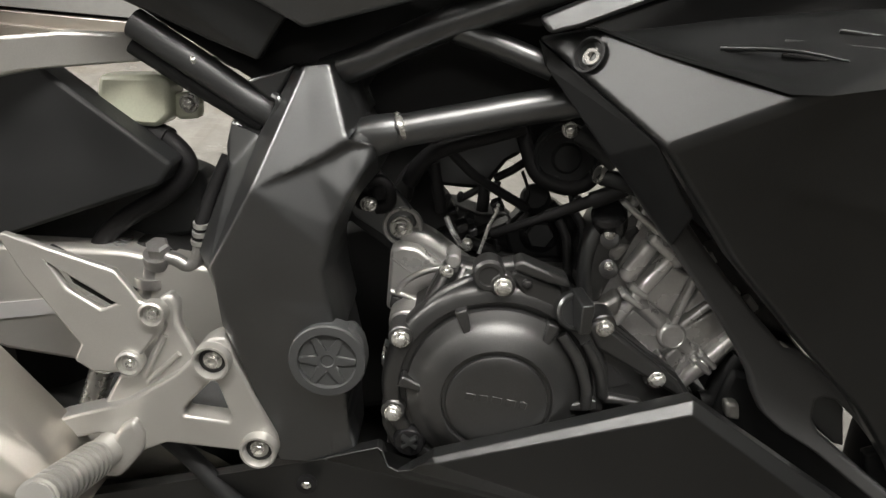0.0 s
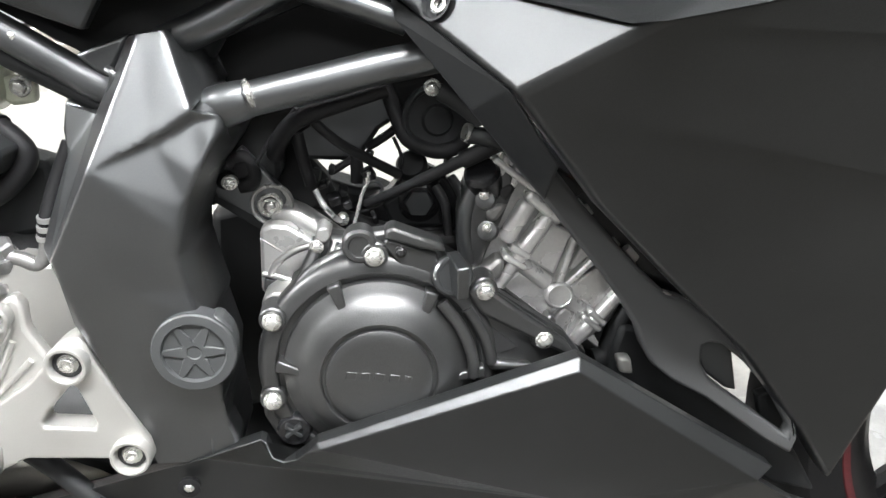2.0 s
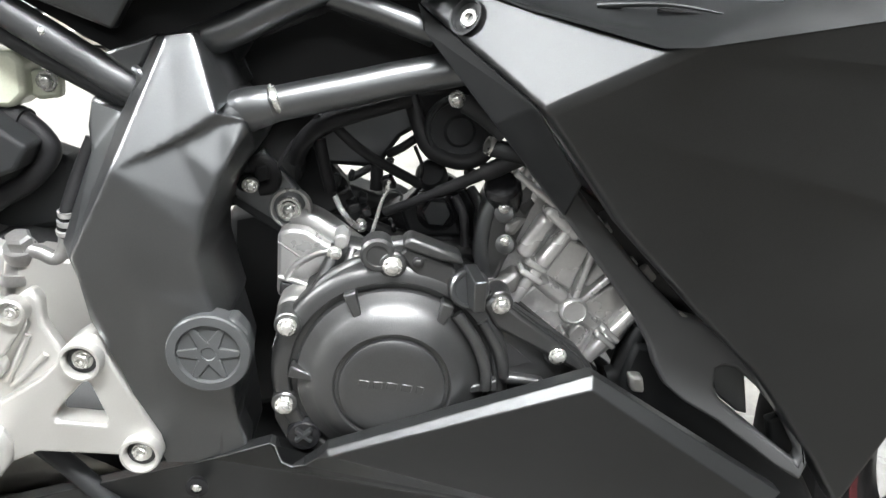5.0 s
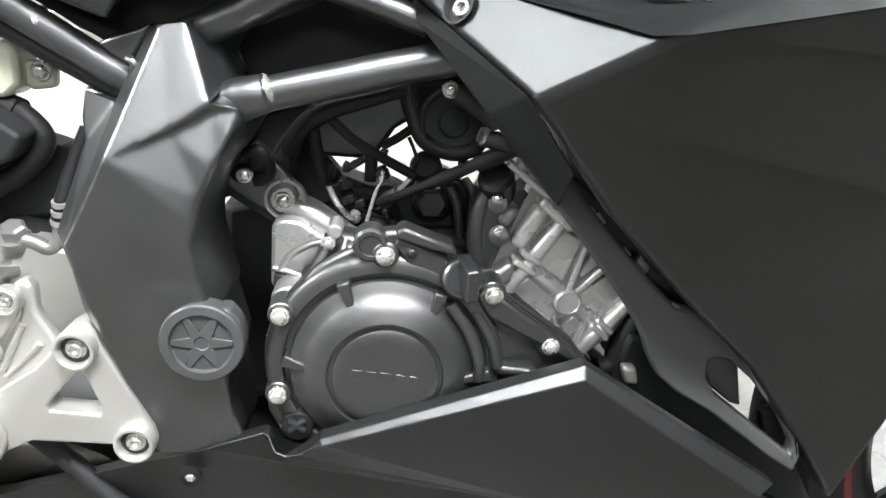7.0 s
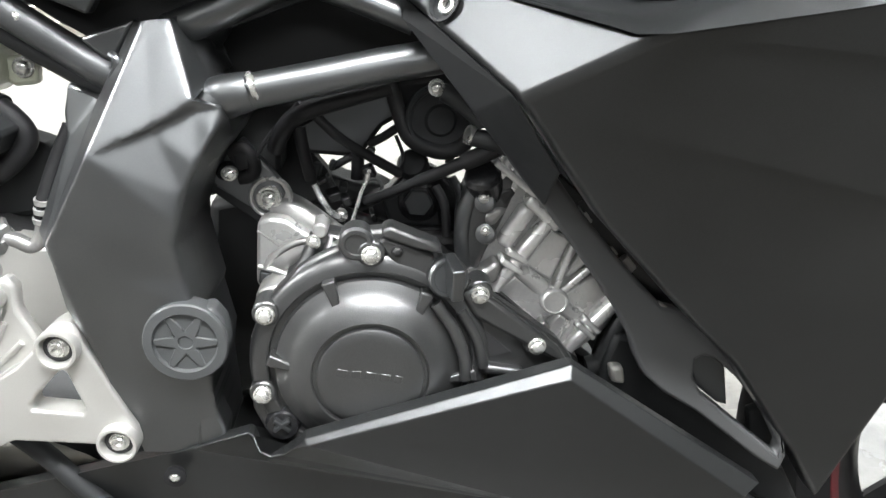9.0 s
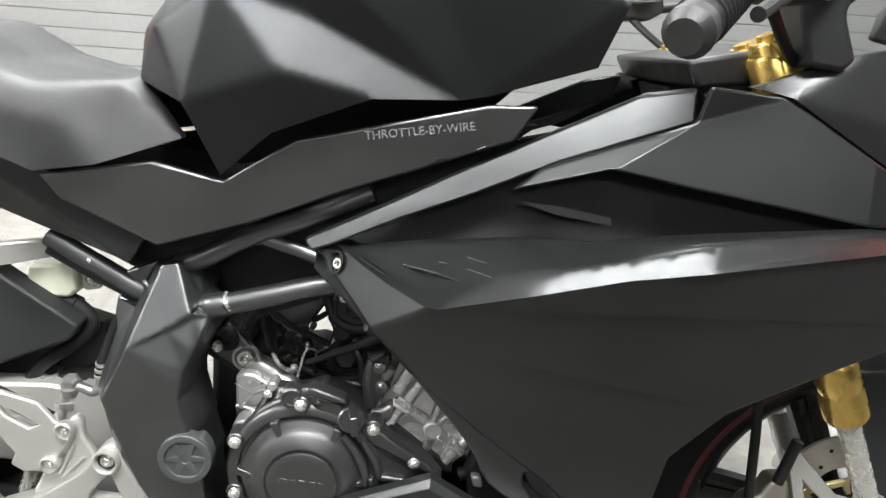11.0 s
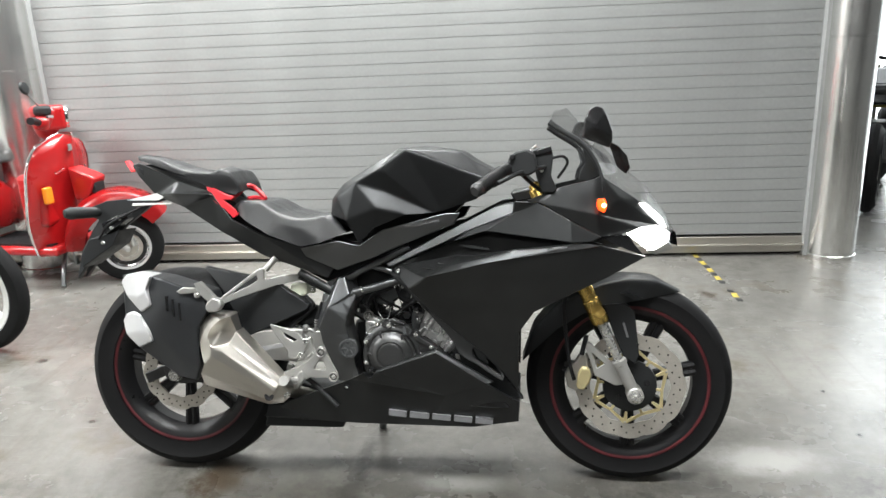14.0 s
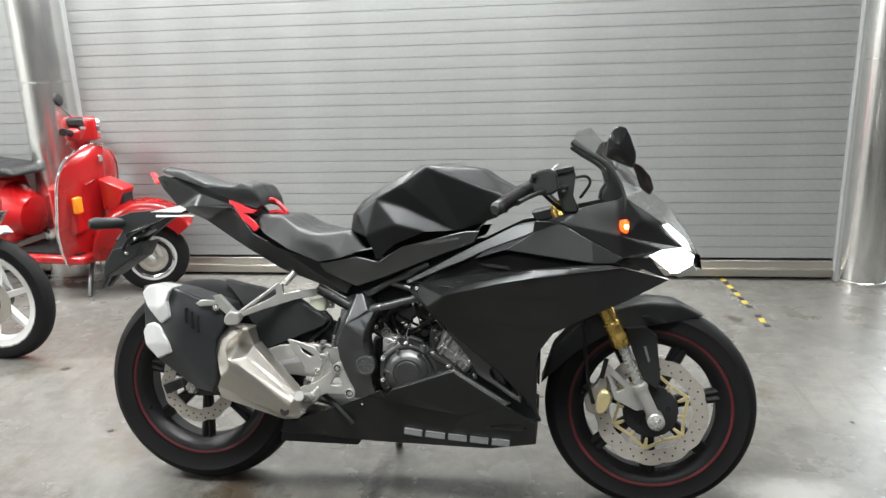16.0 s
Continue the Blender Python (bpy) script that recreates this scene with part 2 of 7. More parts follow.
    bn = nt.nodes.new("ShaderNodeBump")
    bn.inputs["Strength"].default_value, bn.inputs["Distance"].default_value = 0.25, 0.002
    nt.links.new(fine.outputs["Fac"], bn.inputs["Height"])
    nt.links.new(bn.outputs[0], b.inputs["Normal"])
    return m


CONCRETE = concrete()


# ---- mesh helpers ----
def part(name, bm, mat, parent=None, label="", bevel=0.0, smooth=True, angle=35, segments=2, limit=28, facets=False):
    """Links a bmesh as one mesh object, under a parent where one is given."""
    bmesh.ops.recalc_face_normals(bm, faces=bm.faces)
    me = bpy.data.meshes.new(name)
    bm.to_mesh(me)
    bm.free()
    for m in mat if isinstance(mat, (list, tuple)) else [mat]:
        me.materials.append(m)
    if facets:
        me.shade_smooth()
    elif smooth:
        me.shade_smooth()
        me.set_sharp_from_angle(angle=radians(angle))
    ob = new(name, me)
    if parent:
        ob.parent = parent
    if label:
        ob["label"] = label
    if bevel:
        mod = ob.modifiers.new("edge", "BEVEL")
        mod.width, mod.segments, mod.limit_method, mod.angle_limit = bevel, segments, "ANGLE", radians(limit)
        mod.harden_normals = facets
    return ob


def pair(name, bm, *args, **opts):
    """A part and its mirror image on the other side of the machine; gives back the first."""
    other = bm.copy()
    bmesh.ops.scale(other, vec=(1, -1, 1), verts=other.verts[:])
    first = part(name, bm, *args, **opts)
    part(name, other, *args, **opts)
    return first


def thing(name, m, label, category, group="", kind=""):
    ob = new(name)
    ob.empty_display_size = 0.1
    ob.matrix_world = m
    return tagged(ob, label, category, group, kind)


def prism(outline, w0, w1, bm=None):
    """A solid whose outline (x, z) runs from w0 to w1 metres out from the middle plane (towards -y)."""
    bm = bm or bmesh.new()
    a = [bm.verts.new((x, -w0, z)) for x, z in outline]
    b = [bm.verts.new((x, -w1, z)) for x, z in outline]
    bm.faces.new(a)
    bm.faces.new(b[::-1])
    n = len(a)
    for i in range(n):
        bm.faces.new((a[i], b[i], b[(i + 1) % n], a[(i + 1) % n]))
    return bm


def shell(verts, faces, depth=0.01, bm=None, mirror=False, back=None):
    """Faceted skin of given faces with its rim carried inwards by depth, or to back metres from the middle plane."""
    bm = bm or bmesh.new()
    for side in ((1, -1) if mirror else (1,)):
        front = [bm.verts.new((x, y * side, z)) for x, y, z in verts]
        rear = [bm.verts.new((x, (y + depth if back is None else -back) * side, z)) for x, y, z in verts]
        rim = {}
        for f in faces:
            bm.faces.new([front[i] for i in f])
            bm.faces.new([rear[i] for i in reversed(f)])
            for i, j in zip(f, f[1:] + f[:1]):
                rim.setdefault(frozenset((i, j)), []).append((i, j))
        for uses in rim.values():
            if len(uses) == 1:
                i, j = uses[0]
                bm.faces.new((front[i], rear[i], rear[j], front[j]))
        used = {i for f in faces for i in f}
        for i in range(len(verts)):
            if i not in used:
                bm.verts.remove(front[i])
                bm.verts.remove(rear[i])
    if mirror:
        bmesh.ops.remove_doubles(bm, verts=[v for v in bm.verts if abs(v.co.y) < 1e-5], dist=1e-4)
    return bm


def level(verts, ids):
    """Moves the named vertices in and out so that they lie in one plane x, z -> y."""
    a = np.array([(verts[i][0], verts[i][2], 1.0) for i in ids])
    k = np.linalg.lstsq(a, np.array([verts[i][1] for i in ids]), rcond=None)[0]
    for i in ids:
        verts[i] = (verts[i][0], float(k[0] * verts[i][0] + k[1] * verts[i][2] + k[2]), verts[i][2])
    return verts


def pierced(outline, holes, w0, w1, bm=None):
    """A plate with holes through it, from w0 to w1 metres out."""
    bm = bm or bmesh.new()
    work = bmesh.new()
    loops = []
    for loop in [outline] + list(holes):
        vs = [work.verts.new((x, 0, z)) for x, z in loop]
        loops.append(vs)
        for a, b in zip(vs, vs[1:] + vs[:1]):
            work.edges.new((a, b))
    bmesh.ops.triangle_fill(work, edges=work.edges[:], use_beauty=True, normal=(0, 1, 0))
    keep = {}
    for layer, w in ((0, w0), (1, w1)):
        for loop in loops:
            for v in loop:
                keep[(v, layer)] = bm.verts.new((v.co.x, -w, v.co.z))
    for f in work.faces:
        bm.faces.new([keep[(v, 0)] for v in f.verts])
        bm.faces.new([keep[(v, 1)] for v in reversed(f.verts)])
    for loop in loops:
        for a, b in zip(loop, loop[1:] + loop[:1]):
            bm.faces.new((keep[(a, 0)], keep[(b, 0)], keep[(b, 1)], keep[(a, 1)]))
    work.free()
    bmesh.ops.recalc_face_normals(bm, faces=bm.faces)
    return bm


def softened(verts, faces, length=0.012, times=3):
    """The same faceted skin cut finer, with its creases rounded; its outline stays."""
    bm = bmesh.new()
    vs = [bm.verts.new(v) for v in verts]
    for f in faces:
        bm.faces.new([vs[i] for i in f])
    for v in [v for v in bm.verts if not v.link_faces]:
        bm.verts.remove(v)
    bmesh.ops.triangulate(bm, faces=bm.faces[:])
    for _ in range(5):
        long = [e for e in bm.edges if e.calc_length() > length]
        if not long:
            break
        bmesh.ops.subdivide_edges(bm, edges=long, cuts=1)
        bmesh.ops.triangulate(bm, faces=bm.faces[:])
    inner = [v for v in bm.verts if not v.is_boundary]
    for _ in range(times):
        bmesh.ops.smooth_vert(bm, verts=inner, factor=0.5, use_axis_x=True, use_axis_y=True, use_axis_z=True)
    bmesh.ops.recalc_face_normals(bm, faces=bm.faces)
    bm.verts.index_update()
    tris = {frozenset(v.index for v in f.verts): [v.index for v in f.verts] for f in bm.faces}
    out = [tuple(v.co) for v in bm.verts], list(tris.values())
    bm.free()
    return out


def spline(points, steps=8):
    p = [Vector(q) for q in points]
    if len(p) < 3:
        return p
    out = []
    for i in range(len(p) - 1):
        a, b, c, d = p[max(i - 1, 0)], p[i], p[i + 1], p[min(i + 2, len(p) - 1)]
        for k in range(steps):
            t = k / steps
            out.append(0.5 * ((2 * b) + (c - a) * t + (2 * a - 5 * b + 4 * c - d) * t * t + (3 * b - a - 3 * c + d) * t ** 3))
    return out + [p[-1]]


def tube(points, r, bm=None, res=12, steps=8, ends=None):
    """A round rod along a smooth line; ends: radius at the far end, where it tapers."""
    bm = bm or bmesh.new()
    line = spline(points, steps)
    rings, side = [], None
    for i, q in enumerate(line):
        way = (line[min(i + 1, len(line) - 1)] - line[max(i - 1, 0)]).normalized()
        if side is None:
            side = way.orthogonal().normalized()
        side = (side - way * side.dot(way)).normalized()
        up = way.cross(side)
        k = r if ends is None else r + (ends - r) * i / (len(line) - 1)
        rings.append([bm.verts.new(q + (side * math.cos(a) + up * math.sin(a)) * k) for a in (2 * math.pi * j / res for j in range(res))])
    for a, b in zip(rings, rings[1:]):
        for j in range(res):
            bm.faces.new((a[j], a[(j + 1) % res], b[(j + 1) % res], b[j]))
    bm.faces.new(rings[0][::-1])
    bm.faces.new(rings[-1])
    return bm


def lathe(profile, at, axis=(0, -1, 0), bm=None, res=32, closed=True):
    """Turns (radius, height) round an axis through at."""
    bm = bm or bmesh.new()
    turn = Vector((0, 0, 1)).rotation_difference(Vector(axis).normalized()).to_matrix()
    at = Vector(at)
    rings = []
    for r, h in profile:
        if r < 1e-5:
            rings.append([bm.verts.new(at + turn @ Vector((0, 0, h)))])
        else:
            rings.append([bm.verts.new(at + turn @ Vector((r * math.cos(a), r * math.sin(a), h))) for a in (2 * math.pi * j / res for j in range(res))])
    for a, b in zip(rings, rings[1:]):
        if len(a) == 1 and len(b) == 1:
            continue
        for j in range(res):
            k = (j + 1) % res
            if len(a) == 1:
                bm.faces.new((a[0], b[k], b[j]))
            elif len(b) == 1:
                bm.faces.new((a[j], a[k], b[0]))
            else:
                bm.faces.new((a[j], a[k], b[k], b[j]))
    return bm


def box(at, size, m=None, bm=None):
    bm = bm or bmesh.new()
    made = bmesh.ops.create_cube(bm, size=1)["verts"]
    bmesh.ops.transform(bm, matrix=(m or Matrix.Identity(4)) @ Matrix.Translation(at) @ Matrix.Diagonal((*size, 1)), verts=made)
    return bm


def beam(a, b, width_a, width_b, w0, w1, bm=None):
    """A flat bar in the side view between two (x, z) points, with its widths at both ends."""
    d = Vector((b[0] - a[0], b[1] - a[1])).normalized()
    n = Vector((-d.y, d.x))
    pts = [(a[0] + n.x * width_a / 2, a[1] + n.y * width_a / 2), (b[0] + n.x * width_b / 2, b[1] + n.y * width_b / 2),
           (b[0] - n.x * width_b / 2, b[1] - n.y * width_b / 2), (a[0] - n.x * width_a / 2, a[1] - n.y * width_a / 2)]
    return prism(pts, w0, w1, bm)


def bolt(parent, x, z, w, r=0.006, mat=None, socket=False, axis=(0, -1, 0), height=None):
    """A flanged hexagon or socket screw standing out to w."""
    h = height or r * 0.9
    at = Vector((x, -w, z)) - Vector(axis).normalized() * h
    bm = lathe([(0, -0.004), (r * 1.25, -0.004), (r * 1.25, h * 0.2), (r * 1.15, h * 0.32), (r * 0.9, h * 0.34)], at, axis, res=20)
    if socket:
        lathe([(r * 0.9, h * 0.3), (r * 0.9, h * 0.85), (r * 0.8, h), (r * 0.5, h), (r * 0.45, h * 0.5), (0, h * 0.5)], at, axis, bm, 20)
    else:
        lathe([(r * 0.95, h * 0.3), (r * 0.95, h * 0.75), (r * 0.80, h * 0.95), (r * 0.5, h * 1.08), (0, h * 1.14)], at, axis, bm, 6)
    return part("bolt", bm, mat or BOLT, parent, angle=30)


# ---- the garage ----
SHUT_Y, PITCH = 2.69, 0.0633
bm = bmesh.new()
bmesh.ops.create_grid(bm, x_segments=24, y_segments=24, size=1, matrix=Matrix.Diagonal((9, 6.5, 1, 1)) @ Matrix.Translation((0, -0.01, 0)))
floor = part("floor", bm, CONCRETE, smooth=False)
tagged(floor, "worn grey concrete floor with stains and scuffs", "floor", kind="structure")
for name, at, size in (("wall_back", (-3.27, 2.95, 1.6), (11.46, 0.2, 3.2)), ("wall_back_east", (7.0, 2.95, 1.6), (4.0, 0.2, 3.2)), ("wall_lintel", (3.73, 2.95, 2.9), (2.54, 0.2, 0.6)), ("wall_front", (0, -6.6, 1.6), (18, 0.2, 3.2)),
                       ("wall_west", (-6.6, -1.8, 1.6), (0.2, 9.7, 3.2)), ("wall_east", (6.4, -1.8, 1.6), (0.2, 9.7, 3.2))):
    tagged(part(name, box(at, size), PALEWALL if name == "wall_west" else WALLP, smooth=False), "plain pale painted garage wall", "wall", kind="structure")
tagged(part("ceiling", box((0, -1.8, 3.3), (18.2, 9.9, 0.2)), CEIL, smooth=False), "plain pale garage ceiling", "ceiling", kind="structure")


def slat_mesh(length):
    """One rolled slat, bowed out a little, with a hooked joint below."""
    bm = bmesh.new()
    prof = [(0.0, 0.0), (-0.0038, 0.0002), (-0.0041, 0.03), (-0.0038, 0.0598), (0.0, 0.0602), (0.0, 0.0633), (0.004, 0.0633), (0.004, 0.0)]
    ends = [[bm.verts.new((sx * length / 2, y, z)) for y, z in prof] for sx in (-1, 1)]
    n = len(prof)
    for i in range(n):
        bm.faces.new((ends[0][i], ends[0][(i + 1) % n], ends[1][(i + 1) % n], ends[1][i]))
    bm.faces.new(ends[0])
    bm.faces.new(ends[1][::-1])
    bmesh.ops.recalc_face_normals(bm, faces=bm.faces)
    me = bpy.data.meshes.new("slat")
    bm.to_mesh(me)
    bm.free()
    me.materials.append(SLAT)
    me.shade_smooth()
    me.set_sharp_from_angle(angle=radians(40))
    return me


def shutter(name, x0, x1, rows, label):
    at = (x0 + x1) / 2
    bm = box((0, 0.03, 0.062), (x1 - x0, 0.05, 0.095))
    box((0, -0.004, 0.062), (x1 - x0, 0.03, 0.012), bm=bm)
    sh = part(name, bm, STEEL, bevel=0.003)
    sh.matrix_world = pose(at, SHUT_Y, 0)
    tagged(sh, label, "roller shutter", kind="structure")
    me = slat_mesh(x1 - x0 - 0.02)
    for i in range(rows):
        ob = new("slat", me)
        ob.parent = sh
        ob.location = (0, 0.018, 0.1235 + PITCH * i)
    for x in (-1, 1):
        g = part("guide_rail", box((x * (x1 - x0) / 2, 0.01, 1.4), (0.025, 0.07, 2.8)), SLAT, sh, bevel=0.004)
    return sh


shutter("door_1", -2.19, 2.155, 42, "closed grey galvanised roller shutter with level slats")
shutter("door_2", -6.4, -2.52, 42, "closed grey roller shutter beyond the steel column")
for x, rad in ((2.287, 0.125), (-2.345, 0.16)):
    bm = lathe([(0, 0), (rad + 0.005, 0), (rad + 0.005, 0.02), (rad, 0.024), (rad, 1.18), (rad - 0.003, 1.182), (rad - 0.003, 1.186), (rad, 1.188), (rad, 3.2), (0, 3.2)], (x, 2.68, 0), (0, 0, 1), res=64)
    tagged(part("column", bm, PILLAR), "round polished stainless steel clad column", "column", kind="structure")
tagged(part("backdrop", box((4.2, 6.2, 2.0), (7, 0.05, 6)), SKYLIT, smooth=False), "bright daylight outside the open doorway", "backdrop", kind="structure")

# floor tape, in alternating dashes
tape = thing("floor_tape", pose(0, 0, 0), "worn black and yellow hazard tape stuck on the concrete floor", "floor tape")
a, b = Vector([(1.558, 2.777, 0.000)][0]), Vector([(1.595, 2.002, 0.000)][0])
d = (b - a) / 12
for i in range(13):
    c = a + d * (i + 0.5)
    if i == 9:
        continue
    ob = part("stripe", box((0, 0, 0.0012), (d.length * (1.0 if i < 4 else 0.7 + 0.2 * math.sin(i * 3)), 0.026, 0.0024)), TAPE_Y if i % 2 else TAPE_B, tape)
    ob.matrix_local = pose(c.x, c.y, 0, 0, 0, math.degrees(math.atan2(d.y, d.x)) + 6 * math.sin(i * 5))
# a housing over every lamp, the added fill lamps included
for tx, ty, watts in TUBES:
    fix = thing("ceiling_light", pose(tx, ty, 3.2), "long white fluorescent ceiling light fitting", "ceiling light", "ceiling lights")
    part("housing", box((0, 0, -0.05), (2.5, 0.62, 0.08)), WHITEP, fix, bevel=0.01)


# ---- the motorcycle ----
bike = thing("motorcycle", pose(*BIKE_AT, 0, 0, BIKE_YAW) @ pose(0, 0, 0, -BIKE_LEAN), "matt black faired sports motorcycle leaning on its side stand", "motorcycle")


# wheels
def wheel(name, x, R, half, rim_r, label):
    c = (x, 0, R)
    inner = rim_r
    bm = lathe([(inner - 0.028, -half * 0.62), (inner - 0.012, -half * 0.78), (inner + 0.006, -half * 0.80), (inner + 0.006, -half * 0.72), (inner - 0.02, -half * 0.55), (inner - 0.03, 0),
                (inner - 0.02, half * 0.55), (inner + 0.006, half * 0.72), (inner + 0.006, half * 0.80), (inner - 0.012, half * 0.78), (inner - 0.028, half * 0.62), (inner - 0.045, half * 0.3),
                (inner - 0.045, -half * 0.3), (inner - 0.028, -half * 0.62)], c, res=96)
    rim = part(name, bm, RIMBLK, bike, label)
    prof = []
    for i in range(17):
        a = -math.pi / 2 + math.pi * i / 16
        prof.append((inner + 0.002 + (R - inner - 0.002) * max(0.0, math.cos(a)) ** 0.62, half * math.sin(a) * (1.0 if abs(math.sin(a)) < 0.93 else 0.86)))
    part("tyre", lathe(prof, c, res=96), TYRE, rim, "black road tyre")
    part("rim_stripe", lathe([(inner - 0.0100, half * 0.775), (inner - 0.0060, half * 0.806), (inner - 0.0010, half * 0.815), (inner + 0.0002, half * 0.80)], c, res=96), REDLINE, rim, "thin red rim stripe")
    for i in range(7):
        a = 2 * math.pi * (i + 0.25) / 7
        for s in (-1, 1):
            p0, p1 = a + s * 0.10, a + s * 0.055
            bm = tube([(x + 0.04 * math.cos(p0), -0.012, R + 0.04 * math.sin(p0)), (x + 0.12 * math.cos(p0 - s * 0.03), -0.012, R + 0.12 * math.sin(p0 - s * 0.03)),
                       (x + (inner - 0.03) * math.cos(p1), -0.016, R + (inner - 0.03) * math.sin(p1))], 0.0125, res=8, steps=4)
            part("spoke", bm, RIMBLK, rim)
    part("hub", lathe([(0, -0.05), (0.035, -0.05), (0.05, -0.02), (0.05, 0.02), (0.042, 0.05), (0.0, 0.05)], c, res=32), RIMBLK, rim)
    return rim


def brake_disc(rim, x, R, r, w, waves, carrier):
    """A wavy disc with drilled holes shown as dark plugs, on its carrier."""
    bm = bmesh.new()
    n = waves * 8
    rings = []
    for rad, depth in ((0, 0), (1, 0), (1, 1), (0, 1)):
        ring = []
        for i in range(n):
            a = 2 * math.pi * i / n
            wave = 0.5 + 0.5 * math.cos(a * waves)
            rr = (r - 0.006 + 0.006 * wave ** 0.5) if rad else (r * (0.70 if carrier else 0.64) + 0.004 * wave)
            ring.append(bm.verts.new((x + rr * math.cos(a), -w + depth * 0.004, R + rr * math.sin(a))))
        rings.append(ring)
    for a, b in zip(rings, rings[1:] + rings[:1]):
        for i in range(n):
            bm.faces.new((a[i], a[(i + 1) % n], b[(i + 1) % n], b[i]))
    d = part("brake_disc", bm, DISC, rim, "wavy drilled steel brake disc", angle=20)
    bm = bmesh.new()
    for i in range(waves * 2):
        a = 2 * math.pi * (i + 0.3) / (waves * 2)
        for rr in (r * 0.79, r * 0.89):
            k = a + (0.12 if rr > r * 0.85 else 0)
            lathe([(0.0026, 0.0), (0.0026, 0.0005), (0, 0.0005)], (x + rr * math.cos(k), -w, R + rr * math.sin(k)), bm=bm, res=8)
    part("drilling", bm, GLOSS, rim, "small dark drilled holes")["kind"] = "stuff"
    if carrier:
        bm = bmesh.new()
        spots = [(x + r * 0.70 * math.cos(2 * math.pi * i / 6 + 0.4), R + r * 0.70 * math.sin(2 * math.pi * i / 6 + 0.4)) for i in range(6)]
        for i, p in enumerate(spots):
            a, q = 2 * math.pi * i / 6 + 0.4, spots[(i + 1) % 6]
            m = (x + r * 0.575 * math.cos(a + math.pi / 6), R + r * 0.575 * math.sin(a + math.pi / 6))
            beam(p, m, 0.010, 0.007, w + 0.001, w - 0.005, bm)
            beam(m, q, 0.007, 0.010, w + 0.001, w - 0.005, bm)
            beam((x + r * 0.50 * math.cos(a), R + r * 0.50 * math.sin(a)), p, 0.006, 0.014, w + 0.0015, w - 0.005, bm)
            beam((x + r * 0.47 * math.cos(a + 0.52), R + r * 0.47 * math.sin(a + 0.52)), m, 0.006, 0.008, w + 0.0015, w - 0.005, bm)
        part("disc_carrier", bm, PALEGOLD, rim, "pale gold star-shaped disc carrier", bevel=0.001)["kind"] = "stuff"
        part("hub_plate", lathe([(0, 0.0), (0.060, 0.0), (0.074, -0.004), (0.076, -0.012), (0.03, -0.03)], (x, -w - 0.002, R), res=48), DARKPL, rim)
        for i in range(5):
            a = 2 * math.pi * i / 5 + 0.2
            part("hub_pocket", lathe([(0.0, 0.0), (0.0085, 0.0), (0.0085, 0.0006), (0, 0.0006)], (x + 0.047 * math.cos(a), -w - 0.002, R + 0.047 * math.sin(a)), res=16), GLOSS, rim)
        for px_, pz_ in spots:
            bolt(rim, px_, pz_, w + 0.003, 0.0042, DISC)


FX, FR, RX, RR = 1.379, 0.293, 0.034, 0.314
front_wheel = wheel("front_wheel", FX, FR, 0.055, 0.226, "black cast front wheel with a red rim stripe")
rear_wheel = wheel("rear_wheel", RX, RR, 0.072, 0.226, "black cast rear wheel with a red rim stripe")
brake_disc(front_wheel, FX, FR, 0.155, 0.066, 12, True)
brake_disc(rear_wheel, RX, RR, 0.120, 0.075, 12, False)
part("rear_hub", lathe([(0, 0), (0.022, 0), (0.022, 0.02), (0.016, 0.03), (0, 0.03)], (RX, -0.09, RR), res=6), BOLT, rear_wheel)

# front fork
AX = Vector([(1.386, -0.115, 0.284)][0])
GT = Vector([(1.245, -0.115, 0.591)][0])
way = (GT - AX).normalized()
for s in (1, -1):
    k = Vector((1, s, 1))
    a, g = AX * 1, GT * 1
    a.y, g.y = a.y * s, g.y * s
    w = (g - a).normalized()
    leg = part("fork_leg", tube([a - w * 0.015, a + w * 0.10], 0.0168, res=24), SILVER, bike, "silver fork leg with axle clamp")
    part("axle_clamp", lathe([(0, -0.030), (0.021, -0.030), (0.023, -0.026), (0.023, 0.018), (0.020, 0.021), (0, 0.021)], a, (0, -s, 0), res=32), SILVER, leg)
    part("slider", tube([a + w * 0.09, a + w * 0.23], 0.0128, res=24), BOLT, leg, "bright polished slider")
    part("dust_seal", lathe([(0.0165, 0), (0.0200, 0.002), (0.0200, 0.014), (0.0142, 0.018)], a + w * 0.092, w, res=24), SILVER, leg)
    part("outer_tube", tube([a + w * 0.222, a + w * 0.60], 0.0210, res=24), GOLD, leg, "gold anodised upper fork tube")
    part("tube_ring", lathe([(0.0150, 0), (0.0238, 0.003), (0.0238, 0.03), (0.0222, 0.034), (0.0222, 0.038), (0.0238, 0.042), (0.0238, 0.066), (0.0210, 0.072)], a + w * 0.224, w, res=24), GOLD, leg)
    if s > 0:
        part("axle_nut", lathe([(0, 0), (0.017, 0), (0.017, 0.012), (0.009, 0.014), (0.009, 0.02), (0, 0.02)], a + Vector((0.0, -0.02, 0)), res=6), BOLT, leg)
cal = part("brake_caliper", prism([(1.227, 0.304), (1.232, 0.340), (1.242, 0.357), (1.261, 0.356), (1.269, 0.335), (1.261, 0.309), (1.248, 0.292), (1.231, 0.293)], 0.112, 0.090), PALEGOLD, bike, "pale gold two-piston brake caliper", bevel=0.005, segments=3)
